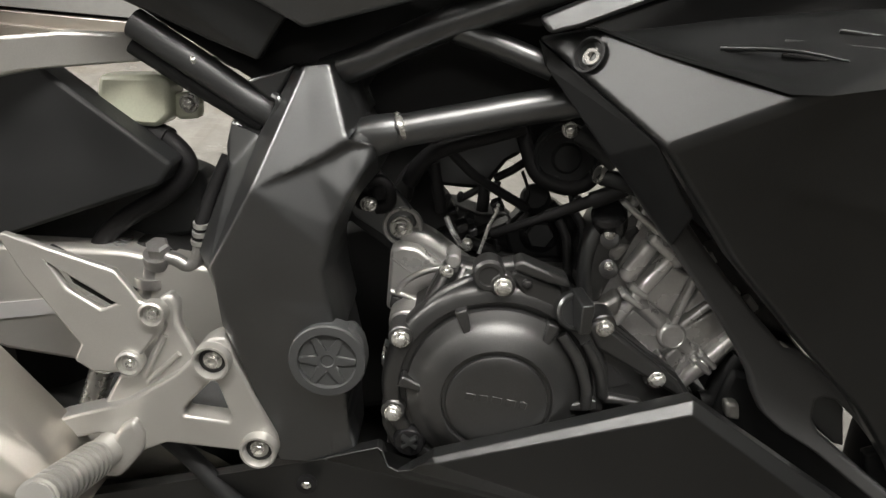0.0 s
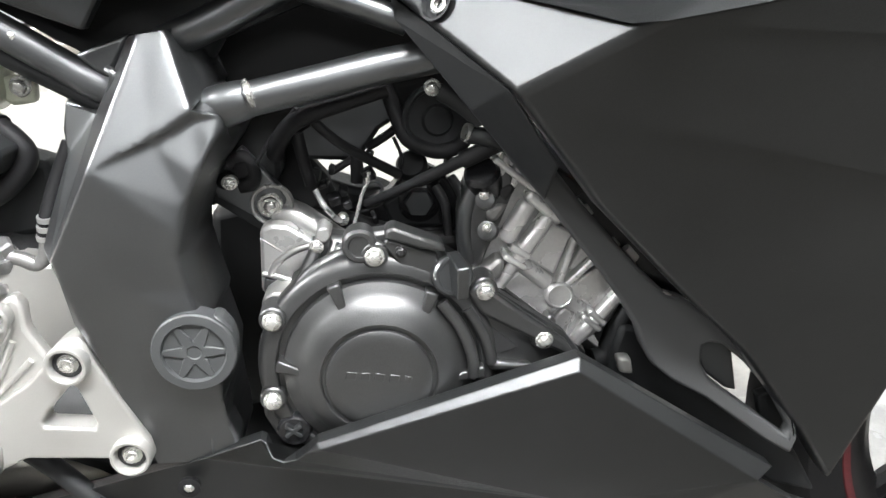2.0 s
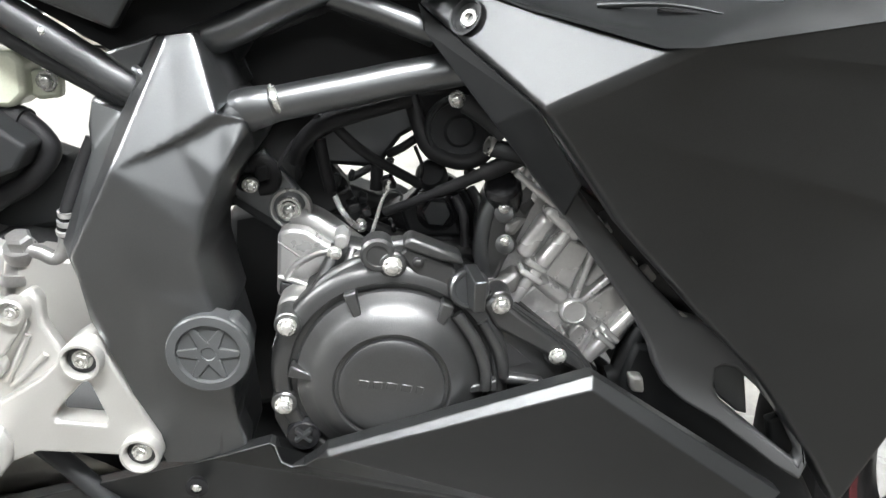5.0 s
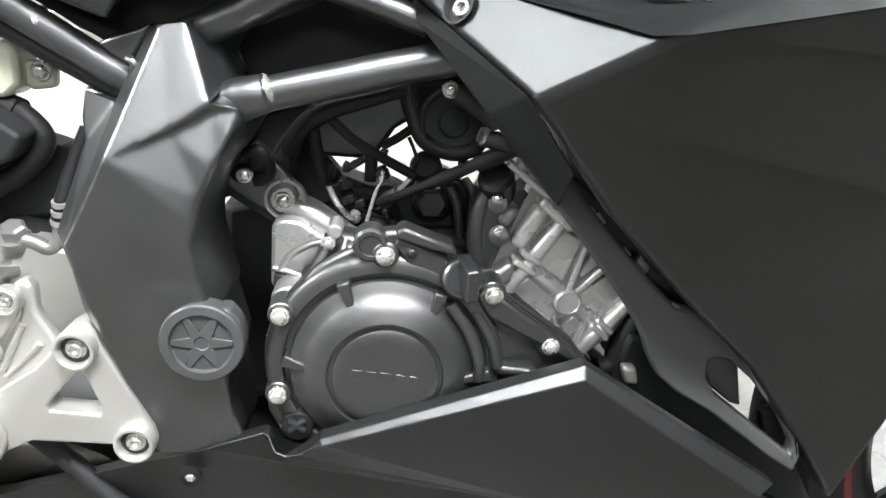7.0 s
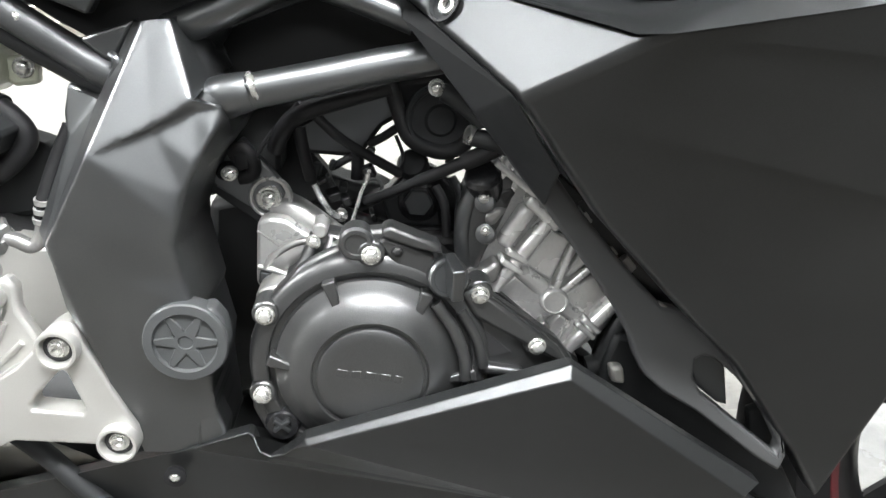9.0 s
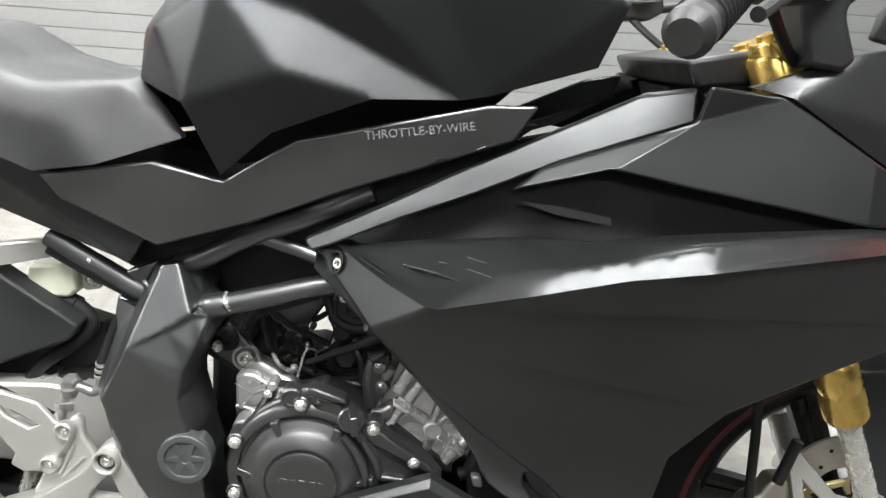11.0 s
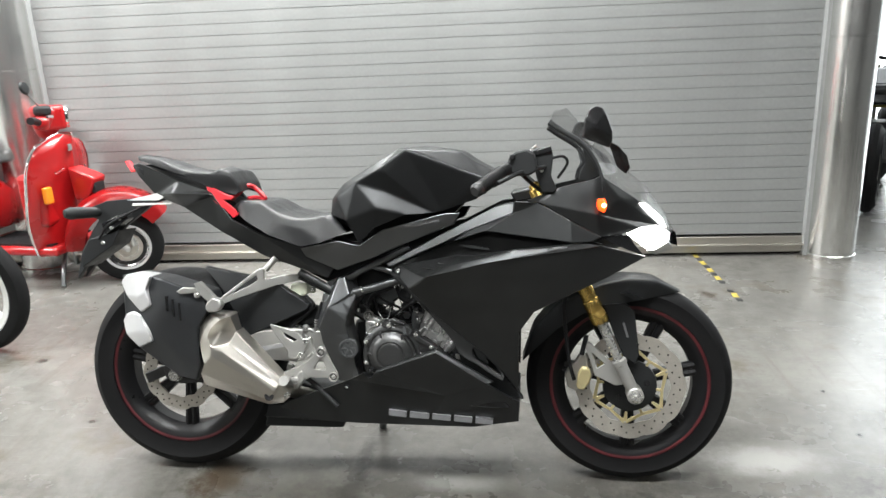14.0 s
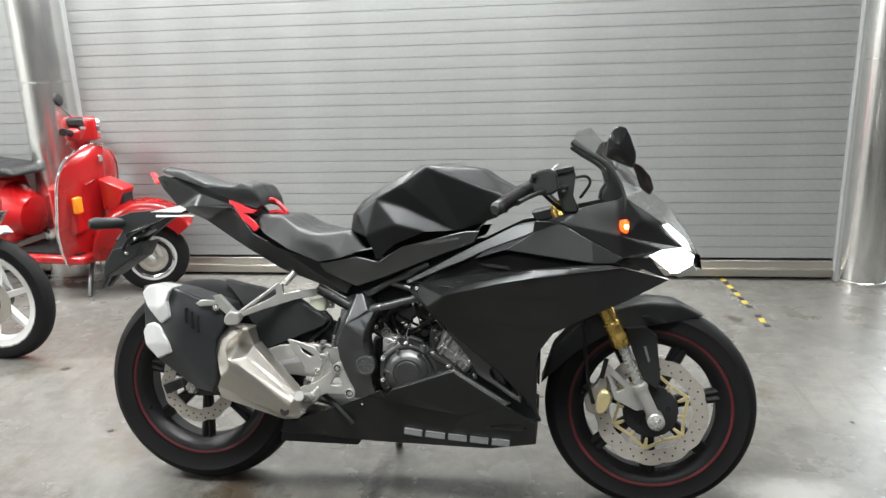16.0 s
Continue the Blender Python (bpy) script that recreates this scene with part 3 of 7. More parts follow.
part("caliper_mount", pierced([(1.245, 0.429), (1.257, 0.433), (1.319, 0.374), (1.350, 0.368), (1.357, 0.307), (1.336, 0.303), (1.277, 0.331), (1.261, 0.385)], [[(1.271, 0.395), (1.306, 0.364), (1.284, 0.352)]], 0.100, 0.088), SILVER, cal, "silver caliper mounting arm", bevel=0.002)
part("caliper_body", prism([(1.196, 0.331), (1.212, 0.361), (1.227, 0.371), (1.236, 0.391), (1.254, 0.394), (1.261, 0.377), (1.259, 0.304), (1.222, 0.286), (1.203, 0.296)], 0.098, 0.07), STEEL, cal, bevel=0.005, segments=3)
part("slide_pin", tube([(1.242, -0.100, 0.391), (1.251, -0.100, 0.430), (1.255, -0.100, 0.446)], 0.0065, res=14), RUBBER, cal)
part("brake_hose", tube([(1.206, -0.100, 0.575), (1.192, -0.110, 0.537), (1.198, -0.115, 0.451), (1.208, -0.110, 0.370), (1.221, -0.100, 0.319)], 0.0055), RUBBER, bike, "black front brake hose")

# front mudguard
v = [(1.076, -0.055, 0.359), (1.108, -0.065, 0.457), (1.173, -0.075, 0.530), (1.235, -0.080, 0.564), (1.311, -0.080, 0.592), (1.372, -0.078, 0.602), (1.449, -0.070, 0.597), (1.520, -0.030, 0.559), (1.405, -0.070, 0.541), (1.357, -0.085, 0.535), (1.288, -0.090, 0.530), (1.174, -0.080, 0.458)]
v += [(x, 0.0, z + 0.002) for x, y, z in v[:8]]
faces = [[0, 1, 11], [1, 2, 11], [2, 3, 10, 11], [3, 4, 9, 10], [4, 5, 8, 9], [5, 6, 7, 8]] + [[i, i + 1, i + 13, i + 12] for i in range(7)]
guard = part("front_mudguard", shell(*softened(v, faces, 0.014, 3), 0.004, mirror=True), DARKPL, bike, "matt black front mudguard", angle=60)
part("guard_vent", prism([(1.349, 0.564), (1.365, 0.565), (1.407, 0.551), (1.385, 0.545)], 0.092, 0.08), GLOSS, guard)
part("mudguard_stay", prism([(1.303, 0.532), (1.359, 0.537), (1.387, 0.514), (1.400, 0.388), (1.390, 0.363), (1.356, 0.386), (1.324, 0.465)], 0.095, 0.085), DARKPL, guard, bevel=0.003)
ends = [(1.356, 0.482), (1.368, 0.441)]
part("lettering", beam(ends[0], ends[1], 0.006, 0.006, 0.0972, 0.095), MARK, guard)

# frame: cast pivot plate, tubes
v = [(0.559, -0.128, 0.612), (0.575, -0.128, 0.615), (0.592, -0.147, 0.570), (0.533, -0.164, 0.534), (0.570, -0.153, 0.554), (0.607, -0.138, 0.567), (0.612, -0.136, 0.560), (0.605, -0.146, 0.552), (0.595, -0.151, 0.531), (0.587, -0.154, 0.511), (0.584, -0.155, 0.494), (0.581, -0.156, 0.479), (0.585, -0.156, 0.457), (0.591, -0.156, 0.438), (0.617, -0.116, 0.556), (0.611, -0.118, 0.544), (0.600, -0.118, 0.528), (0.591, -0.118, 0.508), (0.585, -0.119, 0.488), (0.585, -0.120, 0.474)]
v += [(0.590, -0.122, 0.453), (0.596, -0.126, 0.432), (0.595, -0.132, 0.426), (0.504, -0.158, 0.475), (0.508, -0.156, 0.460), (0.548, -0.157, 0.453), (0.511, -0.151, 0.430), (0.528, -0.149, 0.391), (0.553, -0.143, 0.316), (0.609, -0.141, 0.317), (0.607, -0.141, 0.335), (0.602, -0.146, 0.370), (0.604, -0.142, 0.392)]
v += [(0.550, -0.116, 0.610), (0.526, -0.116, 0.561), (0.504, -0.106, 0.565), (0.504, -0.112, 0.533), (0.492, -0.118, 0.495), (0.487, -0.126, 0.473), (0.577, -0.112, 0.614), (0.591, -0.098, 0.608), (0.595, -0.092, 0.594), (0.601, -0.096, 0.584), (0.598, -0.124, 0.579)]
v += [(0.531, -0.159, 0.531), (0.569, -0.149, 0.550), (0.592, -0.142, 0.563), (0.608, -0.140, 0.566)]
v = level(level(v, [3, 10, 11, 12, 23]), [24, 25, 13, 31, 27])
faces = [[0, 1, 2, 4, 3], [3, 4, 45], [4, 2, 46, 45], [2, 5, 47, 46], [3, 45, 9, 10], [45, 46, 8, 9], [46, 47, 6, 7, 8], [3, 10, 11, 12, 13, 25, 24, 23], [24, 25, 13, 32, 31, 30, 29, 28, 27, 26], [5, 14, 15, 6, 47], [6, 15, 16, 7], [7, 16, 17, 8], [8, 17, 18, 9], [9, 18, 19, 10], [10, 19, 20, 11]]
faces += [[11, 20, 21, 12], [12, 21, 22, 13], [0, 3, 34, 33], [3, 23, 38, 37, 36, 34], [34, 36, 35], [1, 39, 40, 41, 42, 43, 2], [23, 24, 38]]
plate = part("pivot_plate", shell(*softened(v, faces, 0.0042, 2), back=0.07), FRAME, bike, "satin black cast frame pivot plate", angle=60)
part("tube_socket", tube([(0.571, -0.104, 0.553), (0.593, -0.117, 0.563), (0.609, -0.125, 0.571), (0.624, -0.127, 0.576)], 0.0175, res=28, ends=0.0120), FRAME, plate)
part("scoop_floor", shell(*softened([(0.574, -0.124, 0.615), (0.581, -0.110, 0.618), (0.600, -0.100, 0.623), (0.602, -0.085, 0.608), (0.593, -0.085, 0.593), (0.599, -0.088, 0.583), (0.609, -0.110, 0.578), (0.599, -0.128, 0.576), (0.591, -0.138, 0.570), (0.585, -0.112, 0.591)], [[0, 1, 9], [1, 2, 3, 4, 9], [4, 5, 6, 7, 9], [7, 8, 9], [8, 0, 9]], 0.006, 4), 0.01), FRAME, plate, angle=60)
part("rear_flange", prism([(0.503, 0.569), (0.522, 0.561), (0.519, 0.533), (0.488, 0.463), (0.477, 0.462), (0.486, 0.490), (0.500, 0.531), (0.499, 0.548)], 0.105, 0.07), FRAME, plate, bevel=0.004)
part("web", prism([(0.515, 0.597), (0.550, 0.612), (0.537, 0.586), (0.532, 0.584)], 0.113, 0.098), FRAME, plate, bevel=0.003)
part("plate_step", prism([(0.589, 0.369), (0.598, 0.369), (0.611, 0.337), (0.609, 0.318), (0.591, 0.318)], 0.1445, 0.12), FRAME, plate, bevel=0.003)
tubes = part("main_frame_tube", tube([(0.595, -0.127, 0.563), (0.609, -0.127, 0.570), (0.626, -0.127, 0.576), (0.669, -0.127, 0.588), (0.704, -0.127, 0.598), (0.736, -0.127, 0.606), (0.767, -0.127, 0.614)], 0.0112, res=28), FRAME, bike, "satin black tubular steel main frame tube")
part("weld_bead", tube([(0.621, -0.122, 0.585), (0.624, -0.134, 0.584), (0.626, -0.139, 0.580), (0.628, -0.136, 0.574), (0.629, -0.128, 0.569)], 0.0026, res=10), BOLT, tubes, "bright weld bead")
part("weld_bead", tube([(0.620, -0.130, 0.583), (0.624, -0.139, 0.580), (0.626, -0.136, 0.575)], 0.0020, res=10), FRAME, tubes)
part("upper_frame_tube", tube([(0.569, -0.104, 0.606), (0.585, -0.110, 0.613), (0.603, -0.112, 0.622), (0.613, -0.112, 0.628), (0.651, -0.114, 0.648), (0.719, -0.118, 0.677), (0.766, -0.118, 0.700)], 0.0110, res=24), FRAME, bike)
part("frame_strut", tube([(0.641, -0.112, 0.650), (0.660, -0.113, 0.643), (0.688, -0.116, 0.636), (0.723, -0.120, 0.626)], 0.0085, res=24), FRAME, bike)
part("subframe_tube", tube([(0.537, -0.104, 0.572), (0.524, -0.106, 0.579), (0.505, -0.104, 0.589), (0.475, -0.104, 0.606), (0.435, -0.100, 0.627)], 0.0105, res=24), FRAMEDK, bike)
part("subframe_strut", tube([(0.523, -0.096, 0.563), (0.504, -0.096, 0.573), (0.470, -0.096, 0.590), (0.430, -0.094, 0.611)], 0.0058, res=20), DARKPL, bike)
part("weld_bead", tube([(0.536, -0.116, 0.589), (0.540, -0.119, 0.587), (0.540, -0.119, 0.581), (0.536, -0.116, 0.574)], 0.0030, res=10), FRAME, bike)
part("tube_clip", tube([(0.475, -0.108, 0.610), (0.480, -0.113, 0.607), (0.479, -0.110, 0.602)], 0.0022, res=8), BOLT, bike)
capx, capz = [(0.588, 0.414)][0]
cap = part("pivot_cap", lathe([(0, -0.012), (0.0278, -0.012), (0.0278, 0.0015), (0.0268, 0.0028), (0.0212, 0.0032), (0.0200, 0.0004), (0.0085, 0.0004), (0.0078, 0.0018), (0.0050, 0.0018), (0.0044, 0.0010), (0, 0.0010)], (capx, -0.159, capz), res=56), CAPGREY, bike, "round dark grey plastic swingarm pivot cap", angle=30)
for i in range(6):
    a = 2 * math.pi * i / 6 + 0.05
    part("spoke", beam((capx + 0.007 * math.cos(a), capz + 0.007 * math.sin(a)), (capx + 0.0206 * math.cos(a), capz + 0.0206 * math.sin(a)), 0.0085, 0.0042, 0.1608, 0.157), CAPGREY, cap, bevel=0.0008)
part("tab", prism([(0.595, 0.437), (0.604, 0.440), (0.612, 0.430), (0.615, 0.419), (0.614, 0.407), (0.609, 0.396), (0.596, 0.389)], 0.1590, 0.14), CAPGREY, cap, bevel=0.004, segments=3)

# engine
bm = prism([(0.630, 0.470), (0.650, 0.474), (0.697, 0.460), (0.777, 0.466), (0.819, 0.420), (0.904, 0.362), (0.946, 0.296), (0.898, 0.209), (0.655, 0.201), (0.630, 0.240)], 0.060, -0.09)
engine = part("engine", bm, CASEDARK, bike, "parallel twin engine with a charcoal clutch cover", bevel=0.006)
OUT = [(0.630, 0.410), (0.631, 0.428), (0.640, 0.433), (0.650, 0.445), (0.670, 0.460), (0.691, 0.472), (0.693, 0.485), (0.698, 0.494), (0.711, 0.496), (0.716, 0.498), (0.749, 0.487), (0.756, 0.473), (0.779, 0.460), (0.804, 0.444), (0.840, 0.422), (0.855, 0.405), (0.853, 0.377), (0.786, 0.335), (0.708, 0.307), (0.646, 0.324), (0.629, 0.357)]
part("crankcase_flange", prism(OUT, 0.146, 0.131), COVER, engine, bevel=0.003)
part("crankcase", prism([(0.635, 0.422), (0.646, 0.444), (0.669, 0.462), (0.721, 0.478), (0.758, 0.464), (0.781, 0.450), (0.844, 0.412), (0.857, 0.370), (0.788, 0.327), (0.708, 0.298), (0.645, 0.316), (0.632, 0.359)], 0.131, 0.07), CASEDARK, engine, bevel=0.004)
ccx, ccz = [(0.710, 0.397)][0]
cover = part("clutch_cover", lathe([(0.0838, -0.012), (0.0838, -0.003), (0.0825, 0.0008), (0.0800, 0.0034), (0.0765, 0.0047), (0.0715, 0.0052), (0.0704, 0.0044), (0.0696, -0.0030), (0.0664, -0.0030), (0.0656, 0.0044), (0.0650, 0.0058), (0.0600, 0.0086), (0.0566, 0.0102),
                 (0.0546, 0.0122), (0.0500, 0.0156), (0.0450, 0.0184), (0.0404, 0.0200), (0.0394, 0.0196), (0.0388, 0.0172), (0.0364, 0.0172), (0.0358, 0.0200), (0.0346, 0.0208), (0.028, 0.0213), (0, 0.0215)], (ccx, -0.146, ccz), res=144), COVER, engine, "charcoal painted round clutch cover", angle=30)
for arc in ([(0.750, -0.156, 0.450), (0.764, -0.158, 0.432), (0.773, -0.158, 0.411), (0.775, -0.157, 0.395)], [(0.768, -0.150, 0.443), (0.781, -0.151, 0.423), (0.788, -0.151, 0.402)]):
    part("cover_lobe", tube(arc, 0.0042, res=14), COVER, cover)
RIBS = [(0.678, 0.461), (0.690, 0.430), (0.744, 0.457), (0.735, 0.428), (0.640, 0.402), (0.666, 0.394), (0.783, 0.398), (0.753, 0.391)]
for a, b in zip(RIBS[::2], RIBS[1::2]):
    part("rib", beam(a, b, 0.0092, 0.0030, 0.1580, 0.146), COVER, cover, bevel=0.0018, segments=3)
bars = [(0.686, 0.401), (0.696, 0.400), (0.705, 0.400), (0.715, 0.399), (0.725, 0.398), (0.733, 0.397)]
for a, b in zip(bars, bars[1:]):
    part("embossed_mark", beam((a[0] + 0.0012, a[1]), (b[0] - 0.0016, b[1]), 0.0055, 0.0055, 0.1677, 0.165), COVER, cover, bevel=0.0005)
# upper shelf of the clutch case and its forward arm
part("case_ledge", prism([(0.711, 0.498), (0.716, 0.501), (0.749, 0.490), (0.752, 0.484), (0.735, 0.486), (0.711, 0.493)], 0.154, 0.134), COVER, engine, bevel=0.0025, segments=3)
part("ledge_face", prism([(0.709, 0.488), (0.713, 0.492), (0.746, 0.482), (0.752, 0.462), (0.738, 0.467), (0.722, 0.472)], 0.150, 0.14), COVER, engine, bevel=0.002)
part("sensor_boss", lathe([(0, -0.016), (0.0115, -0.016), (0.0115, 0.0), (0.0098, 0.0022), (0.0075, 0.0022), (0.0068, 0.0008), (0, 0.0008)], (*[(0.695, -0.152, 0.487)][0],), res=32), COVER, engine)
part("case_arm", prism([(0.767, 0.456), (0.776, 0.462), (0.840, 0.419), (0.848, 0.408), (0.840, 0.408), (0.778, 0.439)], 0.152, 0.135), COVER, engine, bevel=0.003, segments=3)
part("case_pad", prism([(0.786, 0.404), (0.817, 0.401), (0.818, 0.395), (0.787, 0.396)], 0.153, 0.135), COVER, engine, bevel=0.003, segments=3)
# flat near-black pad that paints the shade of a pocket
part("case_pocket_shade", prism([(0.780, 0.433), (0.807, 0.412), (0.786, 0.404)], 0.1468, 0.14), CASEDARK, engine)
BL = [(0.705, -0.160, 0.481), (0.638, -0.160, 0.434), (0.637, -0.160, 0.374), (0.780, -0.156, 0.456), (0.824, -0.156, 0.420)]
for x, y, z in BL:
    part("bolt_boss", lathe([(0, -0.02), (0.0095, -0.02), (0.0090, -0.001), (0.008, 0.0), (0, 0.0)], (x, y + 0.0065, z), res=24), COVER, engine)
    bolt(engine, x, z, -y, 0.0051)
SB = [(0.605, -0.104, 0.514), (0.681, -0.070, 0.479), (0.780, -0.122, 0.515), (0.784, -0.120, 0.490), (0.666, -0.135, 0.479), (0.722, -0.152, 0.483)]
for i, (x, y, z) in enumerate(SB[:5]):
    bolt(engine, x, z, -y, 0.0030 if i in (2, 3) else 0.0040)
bolt(engine, SB[5][0], SB[5][2], 0.153, 0.0032, CASEDARK)
# oil filler
fx, fy, fz = [(0.756, -0.152, 0.468)][0]
axis = Vector((0.18, -1, 0.2)).normalized()
filler = part("oil_filler_cap", lathe([(0, -0.02), (0.0128, -0.02), (0.0128, 0.0), (0.0138, 0.001), (0.0138, 0.005), (0.0125, 0.0068), (0.0105, 0.0068), (0.0098, 0.0058), (0, 0.0058)], (fx, fy, fz), axis, res=40), FRAME, engine, "black plastic oil filler cap with a finger grip")
part("grip", box((0, 0, 0), (0.0085, 0.024, 0.0235), Matrix.Translation((fx + 0.0035, fy - 0.008, fz + 0.003)) @ pose(0, 0, 0, 10, -6, 12)), FRAME, filler, bevel=0.0013, segments=3)
# rear case, cylinder block
rear = part("rear_case", prism([(0.622, 0.477), (0.631, 0.481), (0.643, 0.480), (0.657, 0.471), (0.676, 0.461), (0.655, 0.441), (0.642, 0.422), (0.632, 0.422), (0.622, 0.428)], 0.090, 0.05), CASEDULL, engine, "pale cast rear crankcase", bevel=0.003)
for pts, r in (([(0.630, -0.101, 0.446), (0.635, -0.101, 0.455), (0.643, -0.101, 0.462), (0.652, -0.101, 0.467), (0.664, -0.101, 0.470), (0.673, -0.101, 0.470)], 0.0026), ([(0.625, -0.101, 0.447), (0.636, -0.101, 0.445), (0.645, -0.101, 0.442)], 0.0022), ([(0.624, -0.101, 0.474), (0.636, -0.101, 0.466), (0.640, -0.101, 0.463)], 0.0007)):
    part("case_rib", tube(pts, r, res=14), CASEB, rear)
# raised dark pad; the hollow's shade is only its colour
part("case_hollow_shade", prism([(0.626, 0.444), (0.644, 0.440), (0.641, 0.431), (0.625, 0.433)], 0.1015, 0.09), CASEDARK, rear, bevel=0.002)
part("case_lug", prism([(0.626, 0.432), (0.629, 0.439), (0.635, 0.442), (0.645, 0.443), (0.651, 0.440), (0.653, 0.433), (0.635, 0.419), (0.628, 0.425)], 0.124, 0.09), CASEB, engine, bevel=0.006, segments=3)
part("case_foot", prism([(0.623, 0.403), (0.628, 0.400), (0.629, 0.391), (0.624, 0.392)], 0.122, 0.09), CASEB, engine, bevel=0.003)
part("case_neck", prism([(0.650, 0.443), (0.654, 0.457), (0.659, 0.470), (0.664, 0.482), (0.672, 0.485), (0.688, 0.483), (0.699, 0.476), (0.709, 0.456), (0.690, 0.437), (0.663, 0.417), (0.646, 0.425)], 0.126, 0.100), COVER, engine, bevel=0.008, segments=4)
for pts, r in (([(0.667, -0.126, 0.484), (0.665, -0.130, 0.475), (0.658, -0.136, 0.461), (0.652, -0.140, 0.450)], 0.0040), ([(0.678, -0.126, 0.481), (0.676, -0.132, 0.473), (0.673, -0.140, 0.466)], 0.0034), ([(0.689, -0.132, 0.477), (0.678, -0.137, 0.473), (0.663, -0.141, 0.464), (0.653, -0.143, 0.451), (0.644, -0.144, 0.436)], 0.0046)):
    part("neck_rib", tube(pts, r, res=14), COVER, engine)
part("neck_boss", lathe([(0, -0.02), (0.0055, -0.02), (0.0052, 0.0), (0.0040, 0.0015), (0, 0.0017)], (0.670, -0.130, 0.487), res=24), CASEDULL, engine)
part("neck_boss", prism([(0.678, 0.480), (0.686, 0.480), (0.684, 0.474), (0.680, 0.475)], 0.136, 0.12), CASEB, engine, bevel=0.002)
# base in the darker copy, so the crevice shade round the pads is coloured in
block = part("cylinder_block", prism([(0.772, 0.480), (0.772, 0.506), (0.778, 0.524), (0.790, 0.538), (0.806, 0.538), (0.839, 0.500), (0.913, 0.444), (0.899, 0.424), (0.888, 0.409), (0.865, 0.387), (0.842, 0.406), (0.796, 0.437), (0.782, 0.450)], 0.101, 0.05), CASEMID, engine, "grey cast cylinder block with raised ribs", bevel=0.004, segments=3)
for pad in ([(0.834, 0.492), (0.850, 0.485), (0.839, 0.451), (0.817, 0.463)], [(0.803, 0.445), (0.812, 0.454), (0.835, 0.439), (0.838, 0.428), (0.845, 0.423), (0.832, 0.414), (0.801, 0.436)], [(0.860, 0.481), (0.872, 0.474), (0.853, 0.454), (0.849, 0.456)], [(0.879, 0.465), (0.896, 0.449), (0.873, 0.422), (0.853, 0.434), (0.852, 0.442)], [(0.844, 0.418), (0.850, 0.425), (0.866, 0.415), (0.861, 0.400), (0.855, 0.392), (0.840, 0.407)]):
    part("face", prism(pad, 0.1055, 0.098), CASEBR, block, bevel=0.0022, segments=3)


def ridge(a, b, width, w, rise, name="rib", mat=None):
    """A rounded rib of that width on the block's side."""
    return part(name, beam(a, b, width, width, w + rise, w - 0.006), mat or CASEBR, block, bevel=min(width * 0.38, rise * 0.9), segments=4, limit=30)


E_ = [(0.834, 0.505), (0.792, 0.438), (0.815, 0.508), (0.799, 0.477), (0.830, 0.489), (0.841, 0.439), (0.852, 0.487), (0.842, 0.443), (0.873, 0.471), (0.845, 0.441), (0.810, 0.462), (0.836, 0.443), (0.847, 0.434), (0.872, 0.416), (0.892, 0.441), (0.852, 0.390), (0.862, 0.431), (0.852, 0.392), (0.802, 0.476), (0.817, 0.468), (0.798, 0.469), (0.815, 0.459), (0.866, 0.426), (0.880, 0.415), (0.862, 0.421), (0.877, 0.410)]
for i, (width, rise) in enumerate(((0.0100, 0.0105), (0.0125, 0.0075), (0.0, 0.0), (0.0052, 0.0065), (0.0052, 0.0060), (0.0125, 0.0052), (0.0115, 0.0042), (0.0100, 0.0095), (0.0040, 0.0040), (0.0050, 0.0125), (0.0050, 0.0125), (0.0046, 0.0115), (0.0046, 0.0115))):
    if width:
        ridge(E_[2 * i], E_[2 * i + 1], width, 0.105, rise)
T_ = [(0.786, 0.539), (0.831, 0.508), (0.796, 0.542), (0.790, 0.522), (0.806, 0.535), (0.799, 0.517), (0.812, 0.515), (0.838, 0.495)]
for i, (width, rise) in enumerate(((0.0050, 0.0100), (0.0070, 0.0070), (0.0070, 0.0070), (0.0090, 0.0120))):
    ridge(T_[2 * i], T_[2 * i + 1], width, 0.105, rise)
part("stud_boss", lathe([(0, -0.01), (0.0110, -0.01), (0.0106, 0.0055), (0.0096, 0.0072), (0.0086, 0.0078), (0.0080, 0.0070), (0, 0.0070)], (0.843, -0.106, 0.437), res=36), CASEBR, block)
part("case_edge", beam(*[(0.794, 0.443), (0.866, 0.389)], 0.0070, 0.0070, 0.116, 0.09), CASEDARK, block, bevel=0.002)
part("edge_pad", prism([(0.832, 0.419), (0.836, 0.424), (0.842, 0.418), (0.839, 0.412)], 0.118, 0.10), CASEB, block, bevel=0.002)
part("chain_tunnel", prism([(0.773, 0.458), (0.787, 0.461), (0.794, 0.468), (0.799, 0.465), (0.797, 0.452), (0.788, 0.448), (0.779, 0.451)], 0.118, 0.09), CASEB, engine, bevel=0.004, segments=3)
part("head_cover", prism([(0.769, 0.458), (0.767, 0.488), (0.768, 0.506), (0.774, 0.523), (0.781, 0.529), (0.801, 0.533), (0.804, 0.521), (0.794, 0.490), (0.787, 0.472), (0.782, 0.455)], 0.112, 0.06), COVER, engine, bevel=0.010, segments=4)
# thin dark pad coloured like the shaded inside of a recess
part("head_recess_shade", prism([(0.787, 0.517), (0.800, 0.524), (0.804, 0.518), (0.796, 0.506)], 0.1126, 0.10), CASEDARK, engine, bevel=0.003)
part("head_face", prism([(0.782, 0.502), (0.791, 0.509), (0.800, 0.507), (0.791, 0.492), (0.783, 0.493)], 0.1135, 0.10), CASEB, engine, bevel=0.004)
